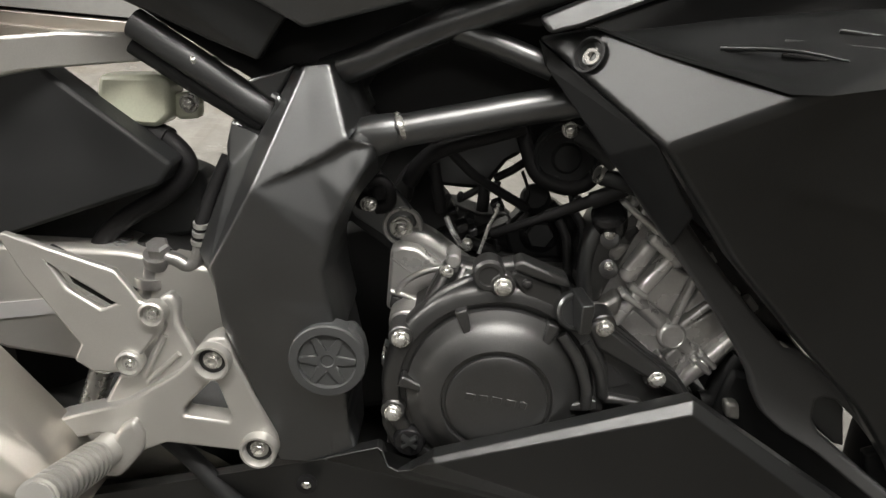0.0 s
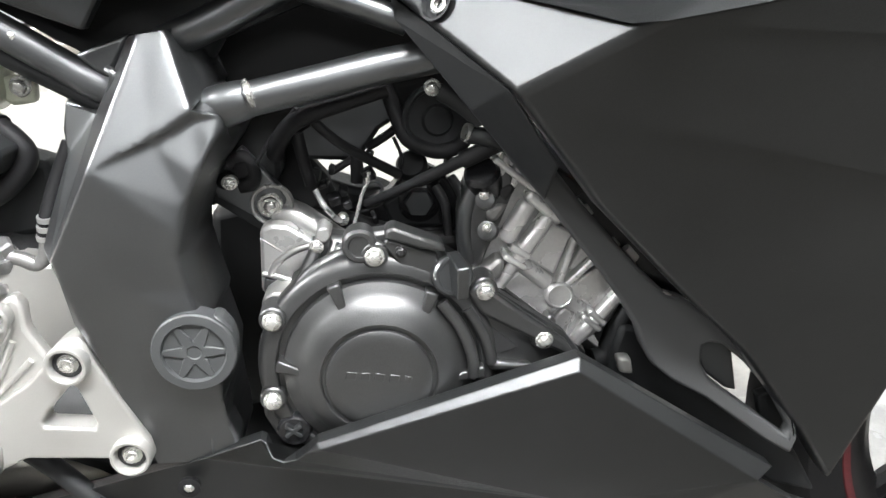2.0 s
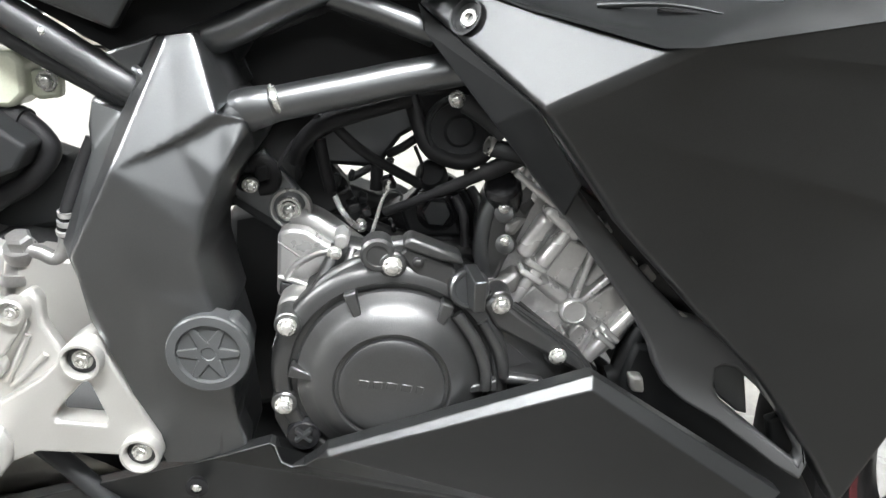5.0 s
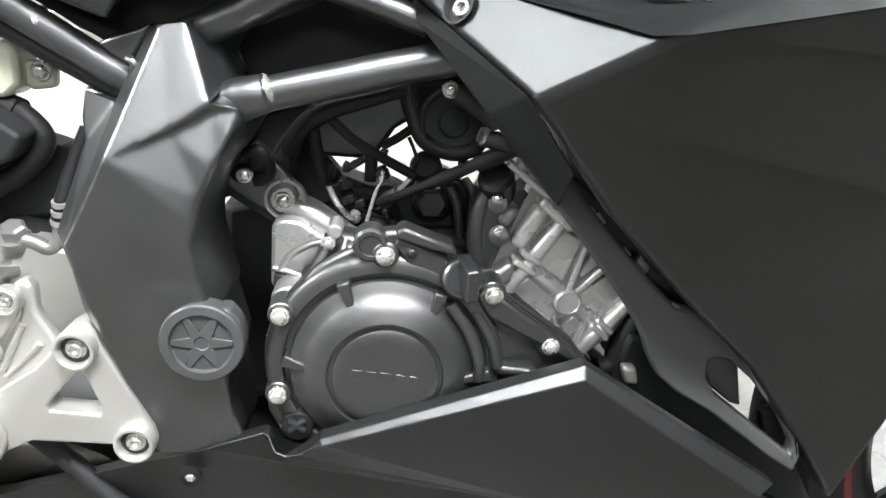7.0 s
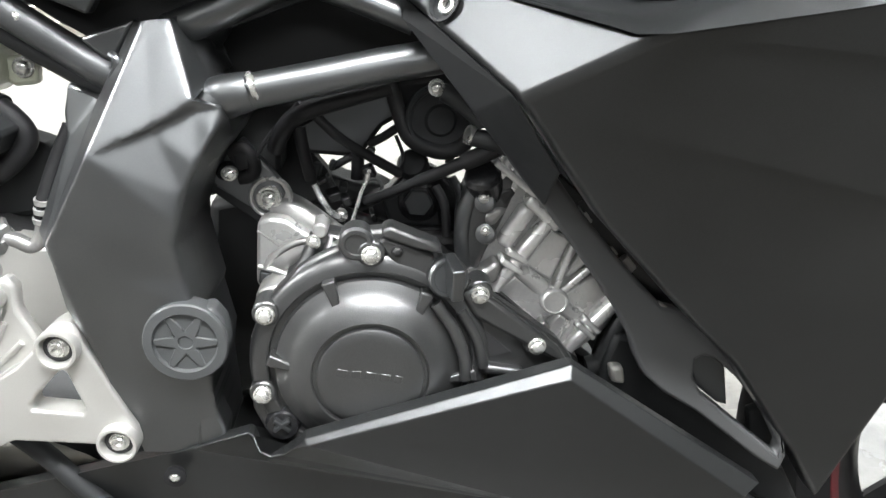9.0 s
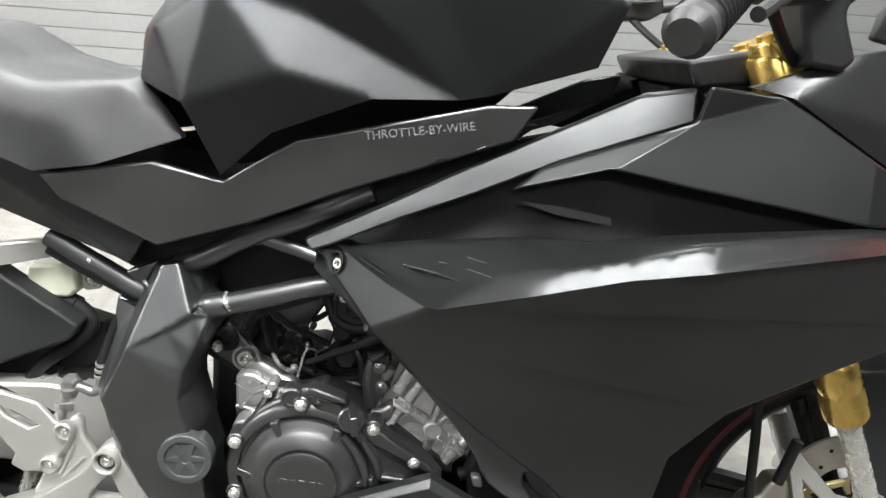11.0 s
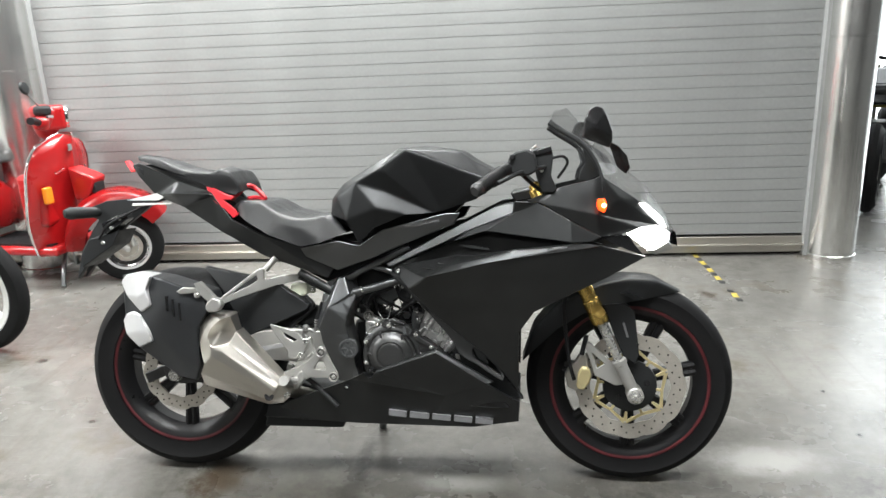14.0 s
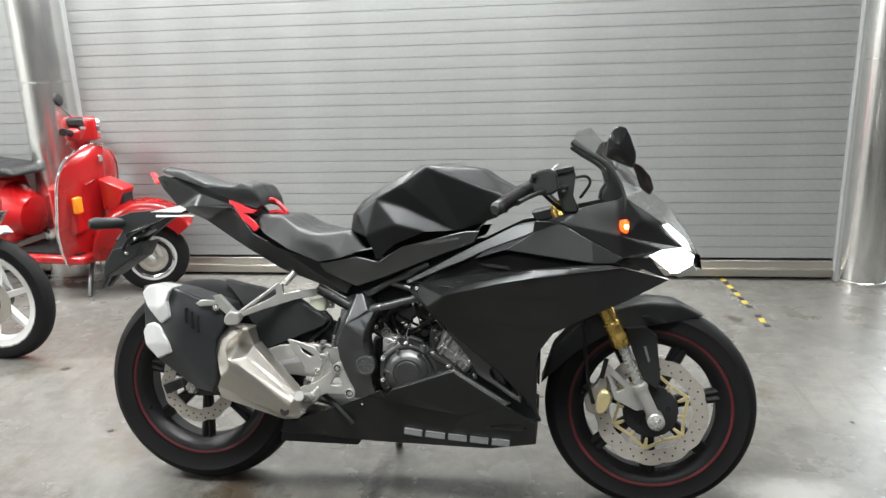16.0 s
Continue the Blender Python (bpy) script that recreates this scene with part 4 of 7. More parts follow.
part("plug_cap", lathe([(0, -0.02), (0.0130, -0.02), (0.0130, 0.003), (0.0105, 0.006), (0, 0.007)], (0.779, -0.112, 0.527), (-0.3, -0.6, 0.7), res=28), GLOSS, engine)
for x, y, z in [(0.781, -0.117, 0.511), (0.784, -0.117, 0.488)]:
    part("lug", lathe([(0, -0.01), (0.0075, -0.01), (0.0068, 0.001), (0.0045, 0.0018), (0, 0.0020)], (x, y, z), (-0.3, -1, 0.3), res=24), COVER, block)
part("head_rim", tube([(0.773, -0.108, 0.461), (0.769, -0.108, 0.483), (0.770, -0.108, 0.504), (0.776, -0.108, 0.520)], 0.0060, res=14), FRAME, engine)
part("lower_hose_stub", prism([(0.887, 0.395), (0.898, 0.395), (0.902, 0.380), (0.891, 0.381)], 0.130, 0.11), SILVER, engine, bevel=0.003)
part("lower_hose", tube([(0.898, -0.110, 0.426), (0.892, -0.110, 0.409), (0.886, -0.110, 0.389), (0.876, -0.110, 0.384)], 0.0075, res=14), DARKPL, engine)
# hanger bracket
hang = part("hanger_bracket", prism([(0.585, 0.510), (0.608, 0.534), (0.635, 0.505), (0.641, 0.495), (0.635, 0.482), (0.623, 0.474), (0.615, 0.480), (0.588, 0.495)], 0.072, 0.062), FRAME, bike, "black engine hanger bracket", bevel=0.002)
part("bracket_edge", beam(*[(0.586, 0.497), (0.623, 0.474)], 0.008, 0.008, 0.072, 0.045), DARKPL, hang, bevel=0.001)
hx, hy, hz = 0.629, -0.074, 0.491
part("washer", lathe([(0.0085, -0.004), (0.0160, -0.004), (0.0160, 0.0), (0.0150, 0.0012), (0.0132, 0.0008), (0.0126, -0.0015), (0.0085, -0.0015)], (hx, hy + 0.001, hz), res=40), CASEDULL, hang, "bright steel washer")
part("bush", lathe([(0.0062, -0.003), (0.0092, -0.003), (0.0092, 0.0012), (0.0084, 0.0018), (0.0068, 0.0018), (0.0062, -0.001)], (hx - 0.001, hy, hz), res=32), BOLT, hang)
bolt(hang, hx - 0.001, hz - 0.001, 0.078, 0.0052)
part("hanger_arm", tube([(0.633, -0.062, 0.480), (0.647, -0.066, 0.478), (0.663, -0.070, 0.471), (0.683, -0.078, 0.462)], 0.0150, res=24, ends=0.0100), CASEB, engine)
part("bracket_clip", tube([(0.600, -0.078, 0.523), (0.610, -0.078, 0.527), (0.617, -0.078, 0.518), (0.616, -0.078, 0.509), (0.607, -0.078, 0.506)], 0.0055, res=12), RUBBER, hang)
part("bracket_block", prism([(0.604, 0.524), (0.614, 0.526), (0.616, 0.515), (0.606, 0.511)], 0.084, 0.07), RUBBER, hang, bevel=0.002)
part("clip_lug", prism([(0.590, 0.513), (0.600, 0.518), (0.606, 0.511), (0.604, 0.503), (0.592, 0.504)], 0.084, 0.07), RUBBER, hang, bevel=0.004)
bolt(hang, 0.601, 0.510, 0.089, 0.0042)
# behind the cylinders: throttle body, hoses, wires
part("starter_motor", prism([(0.626, 0.500), (0.654, 0.496), (0.671, 0.496), (0.694, 0.489), (0.705, 0.493), (0.723, 0.485), (0.731, 0.437), (0.639, 0.431)], 0.015, -0.03), LEDGE, engine, bevel=0.006, segments=3)
thr = part("throttle_body", prism([(0.673, 0.462), (0.683, 0.477), (0.716, 0.495), (0.726, 0.509), (0.747, 0.516), (0.763, 0.507), (0.774, 0.495), (0.779, 0.446), (0.697, 0.440)], 0.045, 0.015), GLOSS, bike, "black throttle body behind the cylinders", bevel=0.006, segments=3)
part("throttle_flange", prism([(0.711, 0.487), (0.724, 0.496), (0.753, 0.498), (0.761, 0.469), (0.719, 0.468)], 0.048, 0.04), DARKPL, thr, bevel=0.003)
part("hex_cap", lathe([(0, -0.02), (0.0112, -0.02), (0.0112, 0.004), (0.0102, 0.0055), (0, 0.0055)], (*[(0.739, -0.055, 0.491)][0],), res=6), FRAME, thr, "dark six-sided cap", angle=20)
part("cap_collar", lathe([(0.010, -0.02), (0.0165, -0.02), (0.0165, 0.0), (0.0135, 0.002), (0.010, 0.002)], (*[(0.740, -0.052, 0.490)][0],), res=36), GLOSS, thr)
part("vacuum_cap", lathe([(0, -0.02), (0.0125, -0.02), (0.0125, 0.0), (0.010, 0.004), (0, 0.005)], (*[(0.733, -0.045, 0.518)][0],), (-0.2, -0.8, 0.5), res=28), DARKPL, thr)
part("air_duct", prism([(0.652, 0.516), (0.637, 0.530), (0.656, 0.554), (0.725, 0.575), (0.720, 0.550), (0.708, 0.542), (0.693, 0.518), (0.686, 0.516)], 0.03, 0.015), FRAME, bike, "dark plastic air duct panel", bevel=0.004)
part("horn_disc", lathe([(0, -0.015), (0.0240, -0.015), (0.0265, -0.008), (0.0265, 0.0), (0.0245, 0.0025), (0.0225, 0.0015), (0.0215, -0.002), (0.012, -0.003), (0.010, 0.0), (0, 0.001)], (*[(0.750, -0.070, 0.557)][0],), (0.1, -1, 0.05), res=48), DARKPL, bike, "round black ribbed disc behind the frame")
part("rubber_boot", tube([(0.712, -0.060, 0.579), (0.719, -0.066, 0.560), (0.729, -0.070, 0.542), (0.749, -0.073, 0.535), (0.764, -0.075, 0.539), (0.771, -0.078, 0.548)], 0.0058, res=18), RUBBER, bike, "thick looped black rubber hose")
inj = part("injector_pipe", tube([(0.747, -0.118, 0.585), (0.759, -0.122, 0.579), (0.775, -0.125, 0.568)], 0.0075, res=18), DARKPL, bike, "black pipe with a bright hexagon end")
bolt(inj, *[(p[0], p[2]) for p in [(0.741, -0.118, 0.586)]][0], 0.120, 0.0045)
part("coolant_pipe", tube([(0.768, -0.118, 0.556), (0.782, -0.125, 0.555), (0.805, -0.120, 0.547)], 0.0062, res=18), DARKPL, bike, "short black coolant pipe")
part("clamp_ring", lathe([(0.0045, -0.004), (0.0062, -0.004), (0.0066, 0.0), (0.0062, 0.0035), (0.0045, 0.0035)], (*[(0.767, -0.118, 0.557)][0],), (-1, -0.25, 0.25), res=20), BOLT, inj)
HOSES = [([(0.632, -0.070, 0.528), (0.636, -0.080, 0.539), (0.645, -0.090, 0.553), (0.661, -0.100, 0.564), (0.711, -0.100, 0.583)], 0.0064), ([(0.660, -0.090, 0.558), (0.678, -0.090, 0.543), (0.698, -0.085, 0.531), (0.723, -0.080, 0.518)], 0.0037),
         ([(0.649, -0.080, 0.546), (0.652, -0.080, 0.532), (0.658, -0.075, 0.508)], 0.0046), ([(0.690, -0.050, 0.527), (0.691, -0.050, 0.516), (0.691, -0.050, 0.504)], 0.0050)]
HOSES += [([(0.699, -0.085, 0.497), (0.716, -0.100, 0.509), (0.735, -0.108, 0.521)], 0.0034), ([(0.734, -0.107, 0.520), (0.749, -0.112, 0.529), (0.766, -0.118, 0.540)], 0.0044), ([(0.763, -0.117, 0.538), (0.774, -0.119, 0.544), (0.794, -0.120, 0.556)], 0.0062),
         ([(0.719, -0.060, 0.469), (0.701, -0.060, 0.474), (0.679, -0.060, 0.481)], 0.0050), ([(0.672, -0.050, 0.512), (0.681, -0.050, 0.518), (0.693, -0.050, 0.526)], 0.0030),
         ([(0.699, -0.045, 0.531), (0.710, -0.050, 0.539), (0.720, -0.050, 0.547)], 0.0034), ([(0.750, -0.070, 0.508), (0.758, -0.075, 0.494), (0.761, -0.080, 0.472)], 0.0036), ([(0.762, -0.070, 0.515), (0.769, -0.080, 0.503), (0.771, -0.080, 0.472)], 0.0036)]
for pts, r in HOSES:
    part("hose", tube(pts, r, res=16), RUBBER, bike)
for pts, r, m in (([(0.699, -0.090, 0.518), (0.699, -0.090, 0.513), (0.696, -0.090, 0.507), (0.693, -0.090, 0.494), (0.690, -0.090, 0.481)], 0.0014, BOLT), ([(0.696, -0.090, 0.507), (0.700, -0.090, 0.514), (0.706, -0.090, 0.515), (0.710, -0.090, 0.511), (0.709, -0.090, 0.507)], 0.0012, CASEDARK), ([(0.700, -0.090, 0.522), (0.700, -0.090, 0.514)], 0.0014, BOLT),
                  ([(0.662, -0.090, 0.508), (0.666, -0.090, 0.500), (0.670, -0.090, 0.494), (0.676, -0.080, 0.484), (0.681, -0.075, 0.480)], 0.0022, CASE), ([(0.651, -0.100, 0.567), (0.630, -0.080, 0.541), (0.614, -0.080, 0.513)], 0.0016, RUBBER), ([(0.718, -0.060, 0.542), (0.725, -0.060, 0.525), (0.720, -0.070, 0.513)], 0.0014, RUBBER)):
    part("wire", tube(pts, r, res=10), m, bike)
CN = [(0.675, -0.070, 0.496), (0.681, -0.065, 0.501), (0.667, -0.070, 0.507), (0.661, -0.060, 0.512), (0.684, -0.070, 0.493), (0.672, -0.055, 0.515), (0.700, -0.085, 0.519), (0.700, -0.050, 0.526), (0.705, -0.070, 0.482), (0.761, -0.070, 0.526)]
for i, (x, y, z) in enumerate(CN):
    part("connector", box((0, 0, 0), (0.010 - 0.003 * (i % 3), 0.010, 0.008 - 0.002 * (i % 2)), Matrix.Translation((x, y, z)) @ pose(0, 0, 0, 20, 40 * (i % 4) - 20, 10)), GLOSS if i % 2 == 0 else DARKPL, thr, bevel=0.0014)
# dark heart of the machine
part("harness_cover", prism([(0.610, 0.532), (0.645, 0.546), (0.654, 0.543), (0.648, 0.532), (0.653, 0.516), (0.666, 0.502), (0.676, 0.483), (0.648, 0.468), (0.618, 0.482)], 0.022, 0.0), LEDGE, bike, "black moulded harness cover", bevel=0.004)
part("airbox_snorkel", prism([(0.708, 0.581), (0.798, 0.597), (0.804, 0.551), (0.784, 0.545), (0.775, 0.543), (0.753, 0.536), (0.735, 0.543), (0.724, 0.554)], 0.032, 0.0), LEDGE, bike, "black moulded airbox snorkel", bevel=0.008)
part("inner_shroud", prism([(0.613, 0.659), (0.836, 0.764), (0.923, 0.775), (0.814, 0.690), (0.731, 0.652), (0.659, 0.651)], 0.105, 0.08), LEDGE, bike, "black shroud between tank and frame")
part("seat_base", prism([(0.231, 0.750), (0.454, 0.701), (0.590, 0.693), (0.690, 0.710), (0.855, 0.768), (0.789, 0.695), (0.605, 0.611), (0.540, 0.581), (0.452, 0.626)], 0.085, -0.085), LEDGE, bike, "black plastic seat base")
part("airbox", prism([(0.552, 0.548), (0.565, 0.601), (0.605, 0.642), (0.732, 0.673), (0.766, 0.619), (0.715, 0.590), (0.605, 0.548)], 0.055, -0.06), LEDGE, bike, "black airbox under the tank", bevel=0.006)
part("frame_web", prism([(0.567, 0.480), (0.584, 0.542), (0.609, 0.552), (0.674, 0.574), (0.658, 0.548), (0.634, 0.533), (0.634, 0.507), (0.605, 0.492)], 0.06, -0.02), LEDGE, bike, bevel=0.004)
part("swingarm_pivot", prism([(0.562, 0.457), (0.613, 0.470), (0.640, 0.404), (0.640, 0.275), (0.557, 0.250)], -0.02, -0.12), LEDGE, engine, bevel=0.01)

# fairing
S = [(0.710, -0.132, 0.645), (0.742, -0.160, 0.655)] + [(0.822, -0.251, 0.637), (0.776, -0.223, 0.597), (0.837, -0.265, 0.640)]
S2 = [(1.050, -0.272, 0.690), (1.282, -0.220, 0.711), (1.404, -0.185, 0.678), (1.306, -0.205, 0.628), (1.111, -0.222, 0.536), (1.070, -0.205, 0.476), (1.066, -0.150, 0.297), (1.042, -0.150, 0.275), (0.943, -0.170, 0.395)]
S3 = [(0.833, -0.208, 0.532), (0.895, -0.193, 0.476)] + [(0.955, -0.178, 0.425), (1.029, -0.155, 0.344)]
v = S + S2 + S3
v5, v6 = S2[:2]
faces = [[0, 1, 2, 4, 3], [3, 4, 9, 14], [4, 5, 8, 9], [5, 6, 8], [6, 7, 8], [14, 9, 15], [15, 9, 10, 16], [16, 10, 11, 17]]
fair = pair("side_fairing", shell(v, faces, 0.024), MATT, bike, "matt black angular side fairing panel", bevel=0.007, segments=4, limit=20, facets=True)
fbx, fby, fbz = (0.738, -0.164, 0.639)
part("screw_recess", lathe([(0.006, 0.0), (0.0095, 0.0), (0.0105, 0.001), (0.0112, 0.003), (0.0098, 0.003), (0.0088, 0.0), (0.006, 0.0)], (fbx, fby, fbz), (-0.68, -0.66, 0.32), res=32), DARKPL, fair)
bolt(fair, fbx, fbz, -fby + 0.003, 0.0058, BOLT, True, axis=(-0.5, -0.8, 0.25))
flank = [(0.716, -0.150, 0.628), (0.763, -0.150, 0.576), (0.794, -0.150, 0.543), (0.816, -0.150, 0.519)]
edge = [(0.798, -0.205, 0.570), (0.814, -0.198, 0.551)]
v = [S[0], S[3]] + edge + flank
v = [(x, y + (0.012 if i < 4 else 0), z) for i, (x, y, z) in enumerate(v)]
part("fairing_return", shell(v, [[0, 1, 5, 4], [1, 2, 6, 5], [2, 3, 7, 6]], 0.012), DARKPL, fair, "dark inward edge of the fairing", bevel=0.003, limit=5, facets=True)
# upper arm of the fairing and the air intake behind it
v = [(0.705, -0.158, 0.658), (0.769, -0.156, 0.691), (0.857, -0.155, 0.738)] + [(1.014, -0.148, 0.816), (1.060, -0.147, 0.824), (1.056, -0.166, 0.794)] + [(0.931, -0.165, 0.746), (0.859, -0.165, 0.712), (0.800, -0.166, 0.688), (0.730, -0.167, 0.655), (0.712, -0.167, 0.649)]
pair("fairing_arm", shell(v, [[0, 1, 8, 9, 10], [1, 2, 7, 8], [2, 3, 6, 7], [3, 4, 5, 6]], 0.012), MATT, fair, "matt black upper fairing arm", bevel=0.003, limit=30)
v = [(1.056, -0.170, 0.794), (0.924, -0.168, 0.744), (0.896, -0.170, 0.721), (0.981, -0.186, 0.749), (1.056, -0.196, 0.738), (1.212, -0.204, 0.717), (1.260, -0.206, 0.719), (1.287, -0.200, 0.732), (1.208, -0.200, 0.774), (1.124, -0.192, 0.823), (1.061, -0.178, 0.827)]
pair("upper_fairing", shell(v, [[0, 1, 2, 3], [0, 3, 4, 5, 8, 9], [5, 6, 7, 8], [0, 9, 10]], 0.008), MATT, fair, "matt black panel over the air intake", bevel=0.003, limit=5, facets=True)
v = [(0.735, -0.120, 0.652), (0.909, -0.125, 0.730), (1.063, -0.130, 0.768), (1.294, -0.160, 0.708), (1.019, -0.150, 0.668), (0.831, -0.140, 0.630)]
pair("air_intake", shell(v, [[0, 1, 5], [1, 2, 4, 5], [2, 3, 4]], 0.02), LEDGE, fair, "black recessed air intake", bevel=0.002, segments=3, limit=5, facets=True)
A_ = [Vector(q) for q in [S[1]] + [(0.771, -0.191, 0.647), (0.795, -0.223, 0.642)] + [S[2], S[4]]]
A_ += [Vector(S[4]).lerp(Vector(v5), k) for k in (0.33, 0.67, 1.0)] + [Vector(v6)]
B_ = [Vector(q) for q in [(0.747, -0.160, 0.654), (0.777, -0.186, 0.648), (0.803, -0.214, 0.643), (0.826, -0.234, 0.642), (0.855, -0.242, 0.653), (0.884, -0.250, 0.662), (0.930, -0.258, 0.674)]] + [A_[7] + Vector((0.0, 0.010, 0.014)), A_[8] + Vector((-0.03, 0.006, 0.004))]
C_ = [Vector(q) for q in [(0.753, -0.158, 0.654), (0.782, -0.165, 0.660), (0.813, -0.178, 0.668), (0.841, -0.188, 0.673), (0.874, -0.194, 0.679), (0.911, -0.198, 0.684), (0.964, -0.203, 0.684)]] + [Vector(q) for q in [(1.056, -0.215, 0.701), (1.216, -0.206, 0.715)]]
A_ = [a + (a - b).normalized() * 0.006 for a, b in zip(A_, B_)]
v = [tuple(q) for q in A_ + B_ + C_]
n = len(A_)
faces = [[k * n + i, k * n + i + 1, k * n + n + i + 1, k * n + n + i] for k in range(2) for i in range(n - 1)]
pair("intake_ledge", shell(*softened(v, faces, 0.012, 1), 0.008), MATT, fair, "matt black ledge below the air intake", angle=60)
LV = [(0.803, -0.200, 0.652), (0.829, -0.225, 0.655), (0.853, -0.240, 0.653), (0.834, -0.207, 0.659), (0.859, -0.226, 0.660), (0.878, -0.247, 0.661), (0.858, -0.214, 0.667), (0.886, -0.233, 0.666), (0.912, -0.253, 0.669)]
for a, m, b in zip(LV[::3], LV[1::3], LV[2::3]):
    lip = part("louvre", tube([(a[0], a[1] + 0.0010, a[2]), m, b], 0.0020, res=12, ends=0.0005), MATT, fair)
    # black tube below the lip's end, in place of the shade under it
    low = [(x + 0.004, y - 0.0002, z - 0.0024) for x, y, z in (a, m, b)]
    part("notch", tube([Vector(low[0]).lerp(Vector(low[1]), 0.8), Vector(low[1]).lerp(Vector(low[2]), 0.4), low[2]], 0.0015, res=10, ends=0.0003), GLOSS, lip)
v = [(0.907, -0.165, 0.710), (0.944, -0.168, 0.708), (0.990, -0.172, 0.702), (0.991, -0.173, 0.695), (0.939, -0.168, 0.701)]
pair("intake_blade", shell(v, [[0, 1, 2, 3, 4]], 0.004), MATT, fair, "thin blade inside the air intake")
pair("cowl_liner", prism([(1.070, 0.818), (1.137, 0.849), (1.226, 0.834), (1.358, 0.753), (1.272, 0.710), (1.108, 0.750)], 0.135, 0.128), LEDGE, fair)
# inner panel with the slot under the fairing edge
out = [(0.798, 0.559), (0.816, 0.546), (0.839, 0.520), (0.866, 0.493), (0.888, 0.472), (0.908, 0.455), (0.920, 0.452), (0.957, 0.430), (0.997, 0.392), (1.018, 0.364), (1.026, 0.341), (1.023, 0.327), (1.001, 0.339), (0.948, 0.375), (0.921, 0.389), (0.904, 0.402), (0.895, 0.416), (0.889, 0.430), (0.876, 0.449), (0.859, 0.470), (0.835, 0.497), (0.814, 0.521), (0.792, 0.544), (0.782, 0.557)]
hole = [(0.940, 0.416), (0.945, 0.419), (0.955, 0.417), (0.976, 0.401), (1.001, 0.376), (1.019, 0.349), (1.018, 0.342), (1.006, 0.350), (0.970, 0.375), (0.950, 0.389), (0.941, 0.402)]
bm = pierced(out, [hole], 0.152, 0.138)
for q in bm.verts:
    q.co.y -= 0.05 * (0.44 - q.co.z)
part("inner_panel", bm, PANEL, fair, "dark inner fairing panel with a slot", bevel=0.005, segments=4)
F_ = [(0.840, -0.138, 0.518), (0.846, -0.138, 0.511), (0.846, -0.138, 0.514), (0.851, -0.138, 0.508), (0.868, -0.138, 0.491), (0.873, -0.138, 0.486), (0.878, -0.138, 0.484), (0.886, -0.138, 0.476), (0.905, -0.148, 0.456), (0.915, -0.148, 0.450)]
for (a, b), r in zip(zip(F_[::2], F_[1::2]), (0.0020, 0.0020, 0.0018, 0.0040, 0.0022)):
    part("fin", tube([a, b], r, res=8), SILVER, fair, "grey radiator fin behind the fairing edge")
# black sheet added to imitate the shade in the gap behind the fairing edge
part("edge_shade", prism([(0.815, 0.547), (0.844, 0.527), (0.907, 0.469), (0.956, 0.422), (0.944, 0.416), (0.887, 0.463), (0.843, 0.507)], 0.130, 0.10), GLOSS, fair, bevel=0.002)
part("slot_liner", prism([(0.939, 0.417), (0.963, 0.415), (0.973, 0.402), (0.982, 0.370), (0.973, 0.372), (0.952, 0.387)], 0.136, 0.128), CAPGREY, fair, bevel=0.002)
part("slot_lining", prism([(1.000, 0.365), (1.016, 0.372), (1.037, 0.340), (1.038, 0.314), (1.009, 0.338)], 0.136, 0.126), DARKPL, fair, bevel=0.002)
part("lower_duct", prism([(0.891, 0.418), (0.908, 0.414), (0.925, 0.386), (0.970, 0.358), (1.054, 0.303), (1.080, 0.264), (1.037, 0.274), (0.948, 0.326), (0.886, 0.364), (0.884, 0.389)], 0.122, 0.09), DARKPL, fair, "dark duct behind the belly cowl", bevel=0.004)
# belly
v = [(0.533, -0.135, 0.299), (0.585, -0.145, 0.321), (0.628, -0.156, 0.344), (0.638, -0.165, 0.335), (0.653, -0.168, 0.335), (0.669, -0.180, 0.357), (0.842, -0.178, 0.421), (0.998, -0.176, 0.330), (0.671, -0.184, 0.354), (0.841, -0.185, 0.413), (0.982, -0.187, 0.326)] + [(1.042, -0.150, 0.277), (1.066, -0.145, 0.266), (1.065, -0.125, 0.202), (0.937, -0.120, 0.180), (0.606, -0.115, 0.181), (0.308, -0.100, 0.188), (0.386, -0.115, 0.241), (0.861, -0.150, 0.280), (0.826, -0.135, 0.217)] + [(0.632, -0.158, 0.343), (0.635, -0.162, 0.338), (0.645, -0.167, 0.333), (0.662, -0.174, 0.346)]
faces = [[0, 1, 17], [1, 2, 20, 21, 3, 22, 4, 23, 8, 18], [23, 5, 8], [5, 6, 9, 8], [6, 7, 10, 9], [8, 9, 10, 18], [17, 1, 18, 19], [18, 10, 11, 12, 19], [16, 17, 19, 15], [15, 19, 14], [14, 19, 12, 13]]
belly = pair("belly_cowl", shell(v, faces, 0.012), MATT, bike, "matt black belly cowl with a bright ridge", bevel=0.003, segments=3, limit=5, facets=True)
part("undertray", prism([(0.308, 0.193), (1.065, 0.198), (1.065, 0.231), (0.345, 0.229)], 0.11, -0.11), DARKPL, belly)
part("cowl_vent", prism([(0.860, 0.277), (0.879, 0.288), (1.026, 0.267), (1.042, 0.248), (1.019, 0.244), (0.892, 0.252)], 0.146, 0.11), GLOSS, belly, "dark vent in the belly cowl", bevel=0.003)
LB = [(0.691, 0.225), (0.752, 0.220), (0.817, 0.216), (0.879, 0.212), (0.940, 0.208), (0.999, 0.204)]
for a, b in zip(LB, LB[1:]):
    o = beam((a[0] + 0.004, a[1]), (b[0] - 0.006, b[1]), 0.016, 0.016, 0.1424, 0.12)
    part("lettering", o, MARK, belly, "grey block lettering on the cowl")
